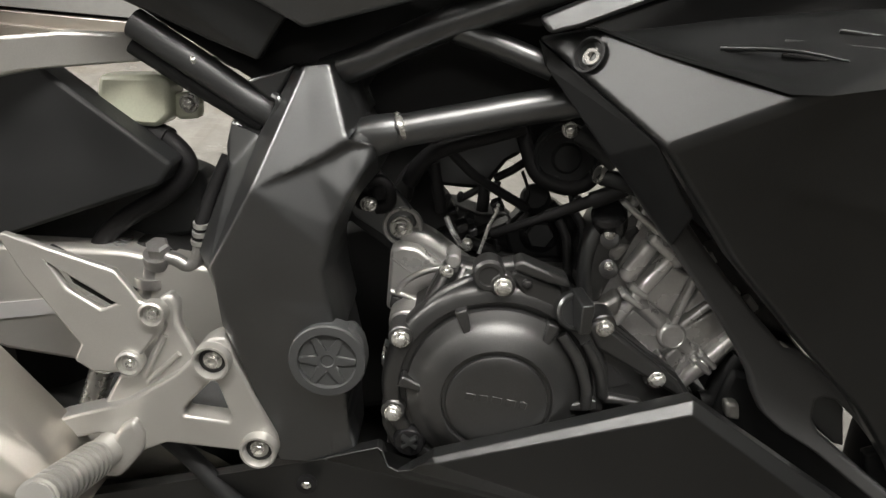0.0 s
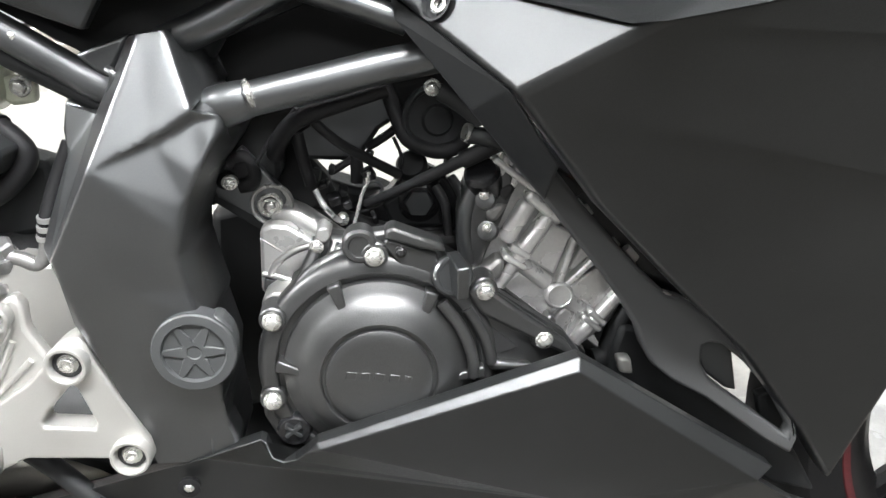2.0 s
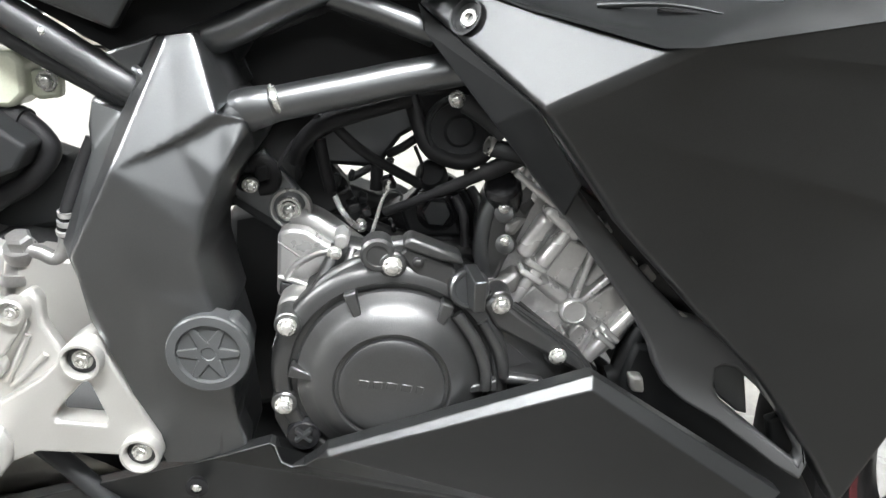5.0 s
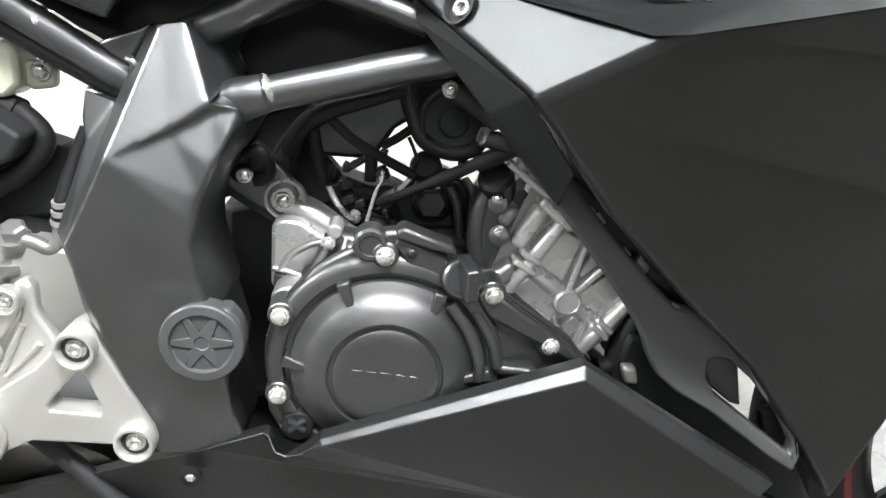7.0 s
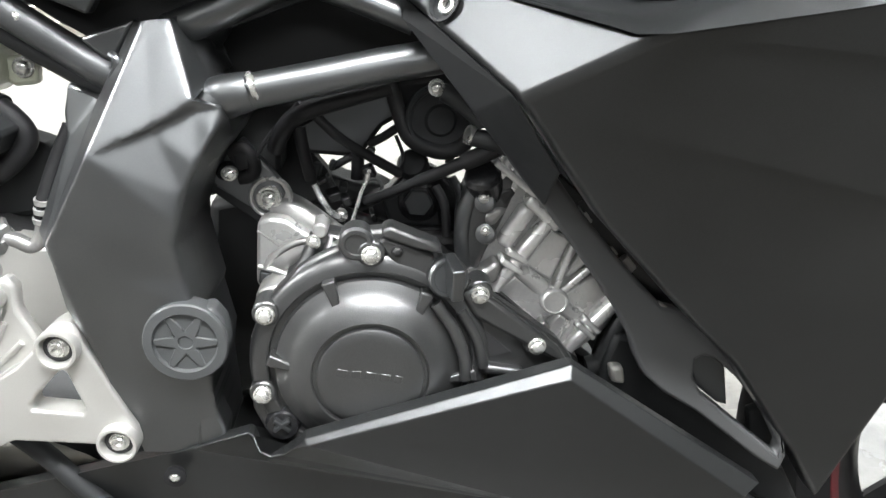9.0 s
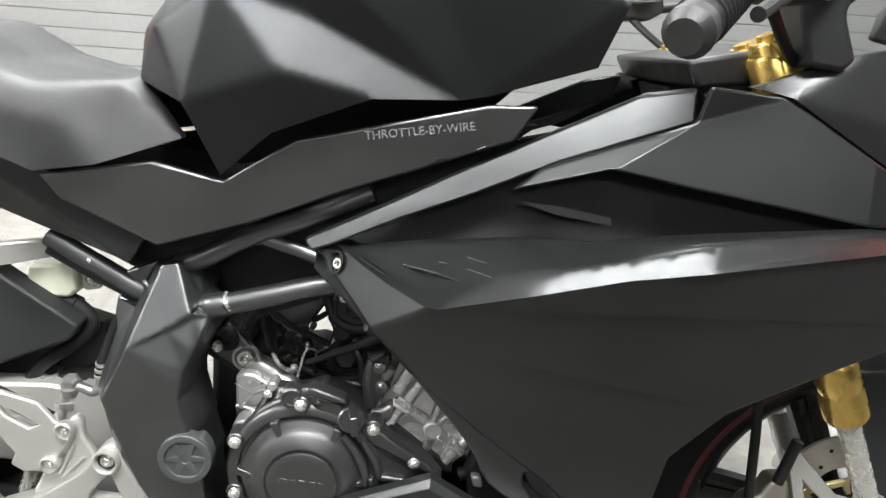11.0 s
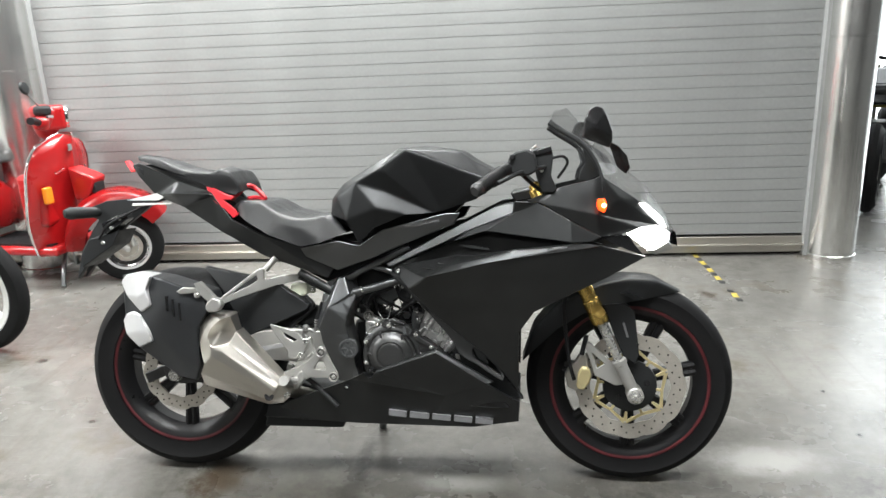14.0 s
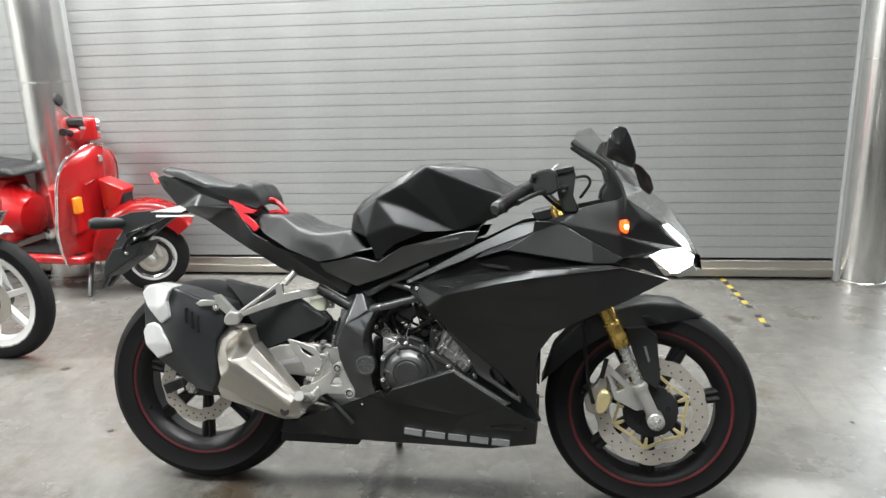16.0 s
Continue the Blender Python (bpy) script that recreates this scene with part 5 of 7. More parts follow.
lx, lz = 0.575, 0.299
bolt(belly, lx, lz, 0.1505, 0.0036)
plug = part("drain_plug", lathe([(0, -0.03), (0.0125, -0.03), (0.0125, 0.0), (0.0105, 0.003), (0, 0.004)], (*[(0.651, -0.150, 0.348)][0],), res=28), GLOSS, belly, "black plug in the cowl notch")
part("plug_fin", box((0, 0, 0), (0.014, 0.006, 0.003), Matrix.Translation([(0.651, -0.155, 0.351)][0]) @ pose(0, 0, 0, 0, 35, 0)), DARKPL, plug, bevel=0.0008)
part("plug_fin", box((0, 0, 0), (0.014, 0.006, 0.003), Matrix.Translation([(0.651, -0.155, 0.351)][0]) @ pose(0, 0, 0, 0, -40, 0)), DARKPL, plug, bevel=0.0008)
part("grommet", lathe([(0.004, -0.004), (0.0075, -0.004), (0.0080, 0.0), (0.004, 0.001)], (lx, -0.149, lz), res=24), RUBBER, belly)

# tank, seats, tail
v = [(0.535, -0.105, 0.792), (0.543, -0.110, 0.838), (0.581, -0.128, 0.880), (0.618, -0.142, 0.901), (0.683, -0.156, 0.936), (0.748, -0.140, 0.976), (0.806, -0.118, 0.980), (0.912, -0.118, 0.963), (0.946, -0.124, 0.939), (1.006, -0.138, 0.907), (1.014, -0.150, 0.896), (0.961, -0.168, 0.835), (0.867, -0.172, 0.804), (0.718, -0.188, 0.904), (0.693, -0.186, 0.917), (0.627, -0.176, 0.883), (0.707, -0.176, 0.861), (0.843, -0.174, 0.799), (0.603, -0.190, 0.781), (0.689, -0.204, 0.814), (0.766, -0.192, 0.796), (0.679, -0.190, 0.760), (0.634, -0.184, 0.719), (0.568, -0.154, 0.843), (0.770, -0.184, 0.971), (0.980, -0.182, 0.891)]
n = len(v)
v += [(x, 0.0, z + 0.004) for x, y, z in v[:11]]
faces = [[5, 6, 7, 8, 9, 10, 25, 24], [24, 25, 11, 12, 13, 14], [4, 5, 24, 14], [3, 4, 14, 15], [15, 14, 13, 16], [13, 12, 17, 16], [15, 16, 19, 18, 23], [16, 17, 20, 19], [2, 3, 15, 23], [1, 2, 23], [0, 1, 23, 18], [18, 19, 21, 22], [19, 20, 21]]
faces += [[i, n + i, n + i + 1, i + 1] for i in range(10)]
tank = part("fuel_tank_cover", shell(*softened(v, faces, 0.009, 2), 0.004, mirror=True), SATIN, bike, "matt black faceted fuel tank cover", angle=60)
part("tank_seam", tube([(0.761, -0.134, 0.974), (0.835, -0.142, 0.957), (0.907, -0.148, 0.924), (0.978, -0.153, 0.891)], 0.0022, res=8), GLOSS, tank)
part("filler_cap", lathe([(0, -0.01), (0.034, -0.01), (0.034, 0.004), (0.030, 0.008), (0, 0.009)], (0.802, -0.030, 0.968), (0.1, 0, 1), res=32), CHROME, tank, "bright fuel filler cap")
part("tank_core", prism([(0.539, 0.784), (0.606, 0.872), (0.748, 0.965), (0.918, 0.947), (0.982, 0.886), (0.852, 0.758), (0.619, 0.708)], 0.06, -0.06), DARKPL, bike)
v = [(0.457, -0.155, 0.702), (0.567, -0.165, 0.723), (0.632, -0.170, 0.710), (0.697, -0.175, 0.753), (0.868, -0.172, 0.796), (0.913, -0.165, 0.798), (0.895, -0.168, 0.765)] + [(0.744, -0.158, 0.707), (0.651, -0.150, 0.668), (0.561, -0.145, 0.637)] + [(0.468, -0.140, 0.676)]
v = level(v, list(range(3, 9)))
side = pair("side_cover", shell(*softened(v, [[0, 1, 2, 3, 8, 9, 10], [3, 4, 5, 6, 7, 8]], 0.018, 2), 0.012), FRAME, bike, "dark grey side cover under the tank", bevel=0.003, angle=40, limit=40)
TX = [(0.749, -0.175, 0.760), (0.868, -0.176, 0.779)]
font = bpy.data.curves.new("lettering", "FONT")
font.body, font.size, font.extrude, font.align_x, font.align_y = "THROTTLE-BY-WIRE", 0.0108, 0.0006, "CENTER", "CENTER"
tmp = new("lettering", font)
me = bpy.data.meshes.new_from_object(tmp.evaluated_get(bpy.context.evaluated_depsgraph_get()))
bpy.data.objects.remove(tmp)
me.materials.clear()
me.materials.append(MARK)
let = new("lettering", me)
let.parent = side
a, b = Vector(TX[0]), Vector(TX[1])
let.matrix_local = Matrix.Translation((a + b) / 2 + Vector((0, -0.0005, 0))) @ Matrix.Rotation(-math.atan2(b.z - a.z, b.x - a.x), 4, "Y") @ pose(0, 0, 0, 90)
v = [(0.228, -0.080, 0.817), (0.260, -0.095, 0.838), (0.328, -0.110, 0.835), (0.382, -0.128, 0.801), (0.449, -0.140, 0.785), (0.522, -0.130, 0.792), (0.538, -0.110, 0.795), (0.595, -0.166, 0.747), (0.518, -0.170, 0.718), (0.460, -0.170, 0.708), (0.368, -0.164, 0.742), (0.296, -0.148, 0.781), (0.393, -0.152, 0.774), (0.479, -0.164, 0.758)]
n = len(v)
v += [(x, 0.0, z - 0.004) for x, y, z in v[:7]]
faces = [[0, 1, 2, 11], [2, 3, 12, 10, 11], [3, 4, 13, 12], [12, 13, 9, 10], [4, 5, 13], [5, 6, 7, 8, 13], [13, 8, 9]] + [[i, i + 1, n + i + 1, n + i] for i in range(6)]
part("rider_seat", shell(*softened(v, faces, 0.018, 2), 0.012, mirror=True), SEAT, bike, "black vinyl rider seat", angle=50)
v = [(-0.072, -0.050, 0.971), (0.002, -0.066, 0.959), (0.085, -0.085, 0.926), (0.172, -0.098, 0.916), (0.200, -0.098, 0.929), (0.230, -0.098, 0.920), (0.255, -0.092, 0.884), (0.260, -0.085, 0.861), (0.246, -0.092, 0.853), (0.184, -0.098, 0.872), (0.085, -0.088, 0.913), (-0.066, -0.055, 0.959)]
v += [(x, 0.0, z + 0.006) for x, y, z in v[:8]]
faces = [[0, 1, 10, 11], [1, 2, 10], [2, 3, 9, 10], [3, 4, 5, 9], [5, 6, 7, 8, 9]] + [[i, i + 1, i + 13, i + 12] for i in range(7)]
part("pillion_seat", shell(*softened(v, faces, 0.018, 2), 0.010, mirror=True), SEAT, bike, "black vinyl pillion seat", angle=50)
v = [(-0.098, -0.040, 0.944), (-0.070, -0.050, 0.951), (0.071, -0.090, 0.896), (0.178, -0.105, 0.863), (0.188, -0.112, 0.852), (0.245, -0.120, 0.782), (0.322, -0.125, 0.743), (0.560, -0.132, 0.668), (0.528, -0.130, 0.613), (0.491, -0.122, 0.623), (0.327, -0.100, 0.675), (0.198, -0.095, 0.747), (0.080, -0.080, 0.818), (-0.015, -0.060, 0.852), (-0.072, -0.050, 0.910), (0.061, -0.108, 0.860), (0.181, -0.122, 0.857)]
tail = part("tail_cowl", shell(*softened(v, [[0, 1, 14], [1, 2, 15, 13, 14], [2, 3, 16, 15], [3, 4, 16], [15, 16, 4, 5, 11, 12, 13], [5, 6, 10, 11], [6, 7, 8, 9, 10]], 0.015, 1), 0.012, mirror=True), MATT, bike, "matt black tail cowl", bevel=0.003, angle=40, limit=40)
part("tail_core", prism([(-0.078, 0.940), (0.050, 0.896), (0.208, 0.841), (0.448, 0.707), (0.497, 0.623), (0.308, 0.689), (0.169, 0.765), (-0.006, 0.859)], 0.055, -0.055), DARKPL, tail)
part("tail_light", shell([(-0.141, -0.006, 0.958), (-0.132, -0.006, 0.959), (-0.106, -0.020, 0.929), (-0.114, -0.020, 0.924)], [[0, 1, 2, 3]], 0.02), TAILRED, tail, "red tail light", bevel=0.001)
part("grab_trim", shell([(0.162, -0.100, 0.878), (0.189, -0.104, 0.872), (0.229, -0.106, 0.854), (0.251, -0.104, 0.847), (0.241, -0.106, 0.838), (0.217, -0.112, 0.839), (0.250, -0.122, 0.817), (0.267, -0.126, 0.798), (0.252, -0.124, 0.786), (0.225, -0.118, 0.811), (0.179, -0.108, 0.842)], [[0, 1, 2, 5, 10], [2, 3, 4, 5], [5, 6, 7, 8, 9, 10]], 0.012), REDPL, tail, "bright red trim between the seats", bevel=0.002)
part("grab_loop", tube([(0.221, -0.060, 0.839), (0.241, -0.040, 0.860), (0.254, -0.020, 0.876), (0.268, 0.000, 0.872), (0.289, 0.000, 0.853), (0.302, 0.000, 0.835), (0.275, 0.000, 0.840), (0.255, -0.020, 0.837)], 0.0070, res=10), REDPL, tail, "red grab loop behind the seat")
# plate holder
fend = part("plate_holder", shell([(-0.307, -0.020, 0.802), (-0.188, -0.040, 0.838), (-0.034, -0.050, 0.850), (-0.025, -0.050, 0.838), (-0.077, -0.050, 0.825), (-0.172, -0.045, 0.755), (-0.236, -0.040, 0.684), (-0.312, -0.030, 0.593), (-0.290, -0.030, 0.683), (-0.226, -0.030, 0.780)], [[0, 1, 9], [1, 2, 3, 4, 5, 9], [5, 6, 8, 9], [6, 7, 8]], 0.02, mirror=True), DARKPL, bike, "black rear plate holder and mudguard", bevel=0.002)
part("reflective_strip", shell([(-0.105, -0.075, 0.840), (-0.007, -0.075, 0.860), (0.016, -0.075, 0.849), (-0.002, -0.075, 0.839)], [[0, 1, 2, 3]], 0.004), WHITEP, fend)
part("reflective_strip", shell([(-0.084, -0.075, 0.831), (0.039, -0.075, 0.832), (0.038, -0.075, 0.827), (-0.085, -0.075, 0.824)], [[0, 1, 2, 3]], 0.004), WHITEP, fend)
part("plate_lamp", prism([(-0.203, 0.770), (-0.119, 0.804), (-0.113, 0.783), (-0.187, 0.735)], 0.060, 0.02), GLOSS, fend, bevel=0.003)
part("number_plate_bracket", prism([(-0.251, 0.721), (-0.148, 0.749), (-0.174, 0.700), (-0.225, 0.668), (-0.280, 0.632), (-0.282, 0.668)], 0.052, -0.05), DARKPL, fend, bevel=0.003)
part("cable", tube([(-0.001, -0.060, 0.839), (-0.069, -0.065, 0.815), (-0.125, -0.065, 0.791), (-0.180, -0.060, 0.763), (-0.211, -0.060, 0.722)], 0.004, res=10), RUBBER, fend)
for px_, py_, pz_ in [(-0.138, -0.064, 0.784), (-0.165, -0.064, 0.757), (-0.202, -0.058, 0.711)]:
    bolt(fend, px_, pz_, -py_ + 0.002, 0.004)
x, y, z = [(-0.259, -0.050, 0.804)][0]
part("rear_indicator", lathe([(0, -0.03), (0.012, -0.03), (0.017, 0.0), (0.019, 0.06), (0.012, 0.075), (0, 0.078)], (x + 0.02, y, z), (-0.75, -1, 0.0), res=20), DARKPL, fend, "black stalk rear indicator")

# swingarm, hugger, rear end
arm_ = part("swingarm", prism([(0.197, 0.418), (0.318, 0.453), (0.419, 0.458), (0.508, 0.449), (0.512, 0.359), (0.413, 0.357), (0.322, 0.364), (0.246, 0.389), (0.160, 0.376), (0.140, 0.400)], 0.10, 0.07), SILVER, bike, "silver alloy swingarm", bevel=0.004)
part("swingarm_tail", prism([(0.138, 0.399), (0.158, 0.375), (0.142, 0.371), (-0.061, 0.281), (-0.073, 0.312), (0.108, 0.390)], 0.095, 0.07), CASEDARK, arm_, "dark rear end of the swingarm", bevel=0.004)
part("swingarm_recess", prism([(0.299, 0.401), (0.427, 0.426), (0.430, 0.414), (0.303, 0.388)], 0.1015, 0.09), CAPSIL, arm_)
part("rear_hugger", shell([(0.118, -0.050, 0.636), (0.229, -0.080, 0.619), (0.358, -0.100, 0.596), (0.460, -0.105, 0.531), (0.451, -0.105, 0.514), (0.247, -0.100, 0.424), (0.236, -0.100, 0.492), (0.188, -0.090, 0.575)], [[0, 1, 7], [1, 2, 6, 7], [2, 3, 4, 5, 6]], 0.03), DARKPL, bike, "dark plastic rear hugger", bevel=0.003)
part("rear_caliper", prism([(-0.011, 0.339), (0.047, 0.350), (0.128, 0.335), (0.120, 0.289), (0.044, 0.283), (-0.001, 0.299)], 0.098, 0.07), CASEDARK, bike, "rear brake caliper", bevel=0.004)
part("shock_body", tube([(0.315, 0.020, 0.465), (0.327, 0.020, 0.418), (0.338, 0.020, 0.364)], 0.03, res=20), CASEDARK, bike, "dark rear shock absorber")
part("under_seat_box", prism([(0.445, 0.653), (0.600, 0.661), (0.595, 0.625), (0.541, 0.611), (0.514, 0.594), (0.491, 0.602), (0.463, 0.619)], 0.085, -0.085), LEDGE, bike, "black box under the seat", bevel=0.01)
part("inner_mudguard", prism([(0.326, 0.551), (0.446, 0.519), (0.467, 0.513), (0.470, 0.486), (0.457, 0.460), (0.370, 0.440), (0.305, 0.438)], 0.055, 0.02), DARKPL, bike, "dark inner mudguard", bevel=0.005)
part("lower_link", prism([(0.317, 0.305), (0.541, 0.251), (0.549, 0.195), (0.536, 0.144), (0.289, 0.143)], 0.06, -0.08), DARKPL, bike, bevel=0.006)

# reservoir and rear master cylinder hose
res = part("brake_reservoir", prism([(0.397, 0.586), (0.442, 0.590), (0.449, 0.585), (0.450, 0.561), (0.440, 0.551), (0.392, 0.550)], 0.078, 0.045), MILKY, bike, "milky plastic brake fluid reservoir", bevel=0.004)
part("reservoir_lug", prism([(0.446, 0.576), (0.461, 0.578), (0.469, 0.572), (0.468, 0.559), (0.452, 0.556), (0.442, 0.563)], 0.066, 0.055), MILKY, res, bevel=0.003)
x, y, z = [(0.460, -0.070, 0.570)][0]
bolt(res, x, z, 0.072, 0.0058)
part("reservoir_hose", tube([(0.430, -0.066, 0.545), (0.445, -0.070, 0.541), (0.459, -0.072, 0.528), (0.458, -0.072, 0.516), (0.444, -0.076, 0.499), (0.422, -0.080, 0.484), (0.401, -0.080, 0.466), (0.384, -0.080, 0.437)], 0.0078, res=14), RUBBER, bike, "black rubber brake hose")
part("hose_end", tube([(0.426, -0.064, 0.546), (0.445, -0.070, 0.541)], 0.0098, res=14), RUBBER, res)

# heel plates
H = [(0.504, 0.401), (0.539, 0.330)]
out = [(0.492, 0.403), (0.496, 0.413), (0.503, 0.418), (0.512, 0.419), (0.516, 0.414), (0.518, 0.405), (0.533, 0.375), (0.551, 0.341), (0.553, 0.331), (0.550, 0.321), (0.542, 0.314), (0.532, 0.318), (0.528, 0.325), (0.468, 0.326), (0.449, 0.316), (0.431, 0.291), (0.419, 0.290), (0.412, 0.304), (0.424, 0.327), (0.417, 0.329), (0.383, 0.315), (0.342, 0.285), (0.344, 0.314), (0.387, 0.338), (0.436, 0.356), (0.475, 0.384)]
hole = [(0.503, 0.384), (0.507, 0.381), (0.517, 0.354), (0.515, 0.349), (0.482, 0.351), (0.481, 0.355), (0.486, 0.363)]
heel = part("footrest_bracket", pierced(out, [hole], 0.150, 0.130), SILVER, bike, "silver alloy footrest bracket with a heel guard", bevel=0.0035, segments=3)
part("lower_lug", prism([(0.436, 0.340), (0.447, 0.348), (0.453, 0.334), (0.452, 0.319), (0.435, 0.296), (0.422, 0.295), (0.417, 0.307)], 0.157, 0.14), SILVER, heel, bevel=0.004)
for (x, z) in H[:2]:
    part("boss", lathe([(0, -0.028), (0.0138, -0.028), (0.0142, -0.001), (0.0132, 0.0015), (0.0116, 0.0015), (0.0106, 0.0), (0.0100, -0.0055), (0, -0.0055)], (x, -0.1565, z), res=40), SILVER, heel)
    # dark disc added in the bore to paint the shade round the screw
    part("counterbore_shade", lathe([(0, -0.0050), (0.0098, -0.0050), (0.0098, -0.0046), (0, -0.0046)], (x, -0.1565, z), res=32), CASEDARK, heel)
    bolt(heel, x, z, 0.1560, 0.0056, BOLT, True)
guard_out = [(0.353, 0.478)] + [(0.355, 0.481), (0.398, 0.470), (0.433, 0.461), (0.450, 0.439), (0.466, 0.438), (0.468, 0.430), (0.464, 0.418), (0.439, 0.380), (0.414, 0.378), (0.400, 0.387)] + [(0.406, 0.400), (0.370, 0.448)]
part("heel_guard", pierced(guard_out, [[(0.387, 0.461), (0.434, 0.435), (0.422, 0.430), (0.399, 0.443)]], 0.146, 0.139), SILVER, heel, "silver heel guard plate", bevel=0.002)
part("guard_backing", prism([(0.378, 0.468), (0.440, 0.438), (0.424, 0.424), (0.394, 0.440)], 0.128, 0.122), DARKPL, heel, bevel=0.001)
part("bracket_web", prism([(0.458, 0.437), (0.469, 0.445), (0.475, 0.437), (0.475, 0.420), (0.489, 0.394), (0.467, 0.357), (0.429, 0.337), (0.413, 0.340), (0.430, 0.375), (0.446, 0.377), (0.465, 0.420)], 0.140, 0.128), SILVER, heel, bevel=0.003)
WB = [(0.466, -0.141, 0.412), (0.450, -0.141, 0.376), (0.476, -0.141, 0.398), (0.452, -0.141, 0.372)]
for a, b in zip(WB[::2], WB[1::2]):
    part("rib", tube([a, b], 0.0022, res=8), SILVER, heel)
for x, y, z in [(0.460, -0.147, 0.431), (0.442, -0.147, 0.390)]:
    part("boss", lathe([(0.0, -0.008), (0.0098, -0.008), (0.0098, 0.001), (0.0085, 0.0022), (0.0078, 0.0022), (0.0070, -0.0018), (0, -0.0018)], (x, -0.1490, z), res=32), SILVER, heel)
    bolt(heel, x, z, 0.1500, 0.0042, BOLT, True)
part("footpeg", tube([(0.427, -0.150, 0.319), (0.420, -0.180, 0.319), (0.425, -0.250, 0.345)], 0.0125, res=16), SILVER, heel, "ribbed silver alloy footpeg")
bm = bmesh.new()
A_, B_ = [Vector(q) for q in [(0.422, -0.170, 0.319), (0.425, -0.245, 0.344)]]
for i in range(11):
    q = A_.lerp(B_, i / 10)
    lathe([(0.012, -0.0018), (0.0142, -0.0018), (0.0142, 0.0018), (0.012, 0.0018)], q, (B_ - A_).normalized(), bm, 16)
part("peg_rib", bm, SILVER, heel)
# rear of the gearbox seen between bracket and plate
gear = part("gearbox_rear", prism([(0.396, 0.454), (0.434, 0.460), (0.465, 0.451), (0.467, 0.407), (0.481, 0.395), (0.440, 0.366), (0.423, 0.405), (0.396, 0.428)], 0.085, -0.05), CASEDARK, bike, "cast gearbox and linkage behind the bracket", bevel=0.006)
part("casting", prism([(0.444, 0.437), (0.486, 0.446), (0.488, 0.407), (0.482, 0.396), (0.444, 0.402)], 0.072, 0.03), CASEDULL, gear, bevel=0.004)
part("casting_line", beam(*[(0.446, 0.405), (0.483, 0.399)], 0.002, 0.002, 0.0735, 0.06), SILVER, gear)
part("union_bolt", lathe([(0, -0.012), (0.0090, -0.012), (0.0090, 0.006), (0.0070, 0.008), (0, 0.008)], (0.445, -0.096, 0.460), (0, -0.45, 1), res=6), CASEB, gear)
part("banjo", lathe([(0, -0.006), (0.0115, -0.006), (0.0120, 0.0), (0.0110, 0.004), (0, 0.004)], (0.444, -0.094, 0.454), (0, -0.45, 1), res=24), CASEB, gear)
part("pipe", tube([(0.448, -0.096, 0.455), (0.458, -0.096, 0.454), (0.467, -0.096, 0.450), (0.473, -0.096, 0.453), (0.476, -0.096, 0.461), (0.477, -0.096, 0.467)], 0.0056, res=14), CASEB, gear)
part("pipe_hose", tube([(0.477, -0.096, 0.467), (0.476, -0.094, 0.477), (0.479, -0.090, 0.491), (0.485, -0.085, 0.511), (0.494, -0.080, 0.535)], 0.0056, res=14), RUBBER, gear)
for ring in [(0.477, -0.096, 0.471), (0.478, -0.096, 0.478), (0.478, -0.094, 0.484)]:
    part("hose_ring", lathe([(0.005, -0.0018), (0.0068, -0.0018), (0.0068, 0.0018), (0.005, 0.0018)], ring, (0, -0.2, 1), res=16), CASEDULL, gear)
part("master_cylinder", tube([(0.440, -0.088, 0.450), (0.437, -0.088, 0.432), (0.431, -0.088, 0.409)], 0.0130, res=20), CASEB, gear)
part("cylinder_collar", lathe([(0.010, -0.004), (0.0160, -0.004), (0.0165, 0.0), (0.0160, 0.004), (0.010, 0.004)], (0.437, -0.088, 0.433), (0.02, 0, 1), res=24), CASEB, gear)
part("side_casting", prism([(0.382, 0.453), (0.407, 0.460), (0.430, 0.455), (0.432, 0.443), (0.423, 0.429), (0.422, 0.411), (0.404, 0.412), (0.377, 0.428)], 0.086, 0.05), CASEB, gear, bevel=0.007, segments=4)
part("casting_rib", tube([(0.388, -0.088, 0.449), (0.409, -0.088, 0.455), (0.430, -0.088, 0.450)], 0.0040, res=12), CASEDULL, gear)
bolt(gear, 0.423, 0.448, 0.093, 0.0046)
part("spring_link", tube([(0.389, -0.080, 0.345), (0.377, -0.080, 0.308)], 0.010, res=14), BOLT, gear)

# passenger footrest stay
bm = pierced([(0.194, 0.537), (0.200, 0.557), (0.223, 0.563), (0.255, 0.589), (0.323, 0.641), (0.335, 0.640), (0.336, 0.608), (0.385, 0.617), (0.435, 0.619), (0.437, 0.600), (0.371, 0.590), (0.284, 0.564), (0.226, 0.544), (0.210, 0.528)], [[(0.251, 0.572), (0.292, 0.605), (0.316, 0.623), (0.319, 0.608), (0.302, 0.596)]], 0.172, 0.158)
for q in bm.verts:
    q.co.y += 0.46 * (q.co.x - 0.24)
stay = part("passenger_footrest_stay", bm, SILVER, bike, "silver alloy passenger footrest stay", bevel=0.003, segments=3)
part("knuckle", prism([(0.198, 0.555), (0.215, 0.571), (0.238, 0.565), (0.243, 0.546), (0.229, 0.529), (0.202, 0.528), (0.194, 0.540)], 0.218, 0.19), SILVER, stay, bevel=0.005, segments=3)
part("passenger_peg", shell(*softened([(0.169, -0.225, 0.612), (0.184, -0.222, 0.616), (0.197, -0.216, 0.599), (0.227, -0.210, 0.563), (0.214, -0.212, 0.548), (0.187, -0.220, 0.577)], [[0, 1, 2, 3, 4, 5]], 0.02, 0), 0.018), SILVER, stay, bevel=0.004)
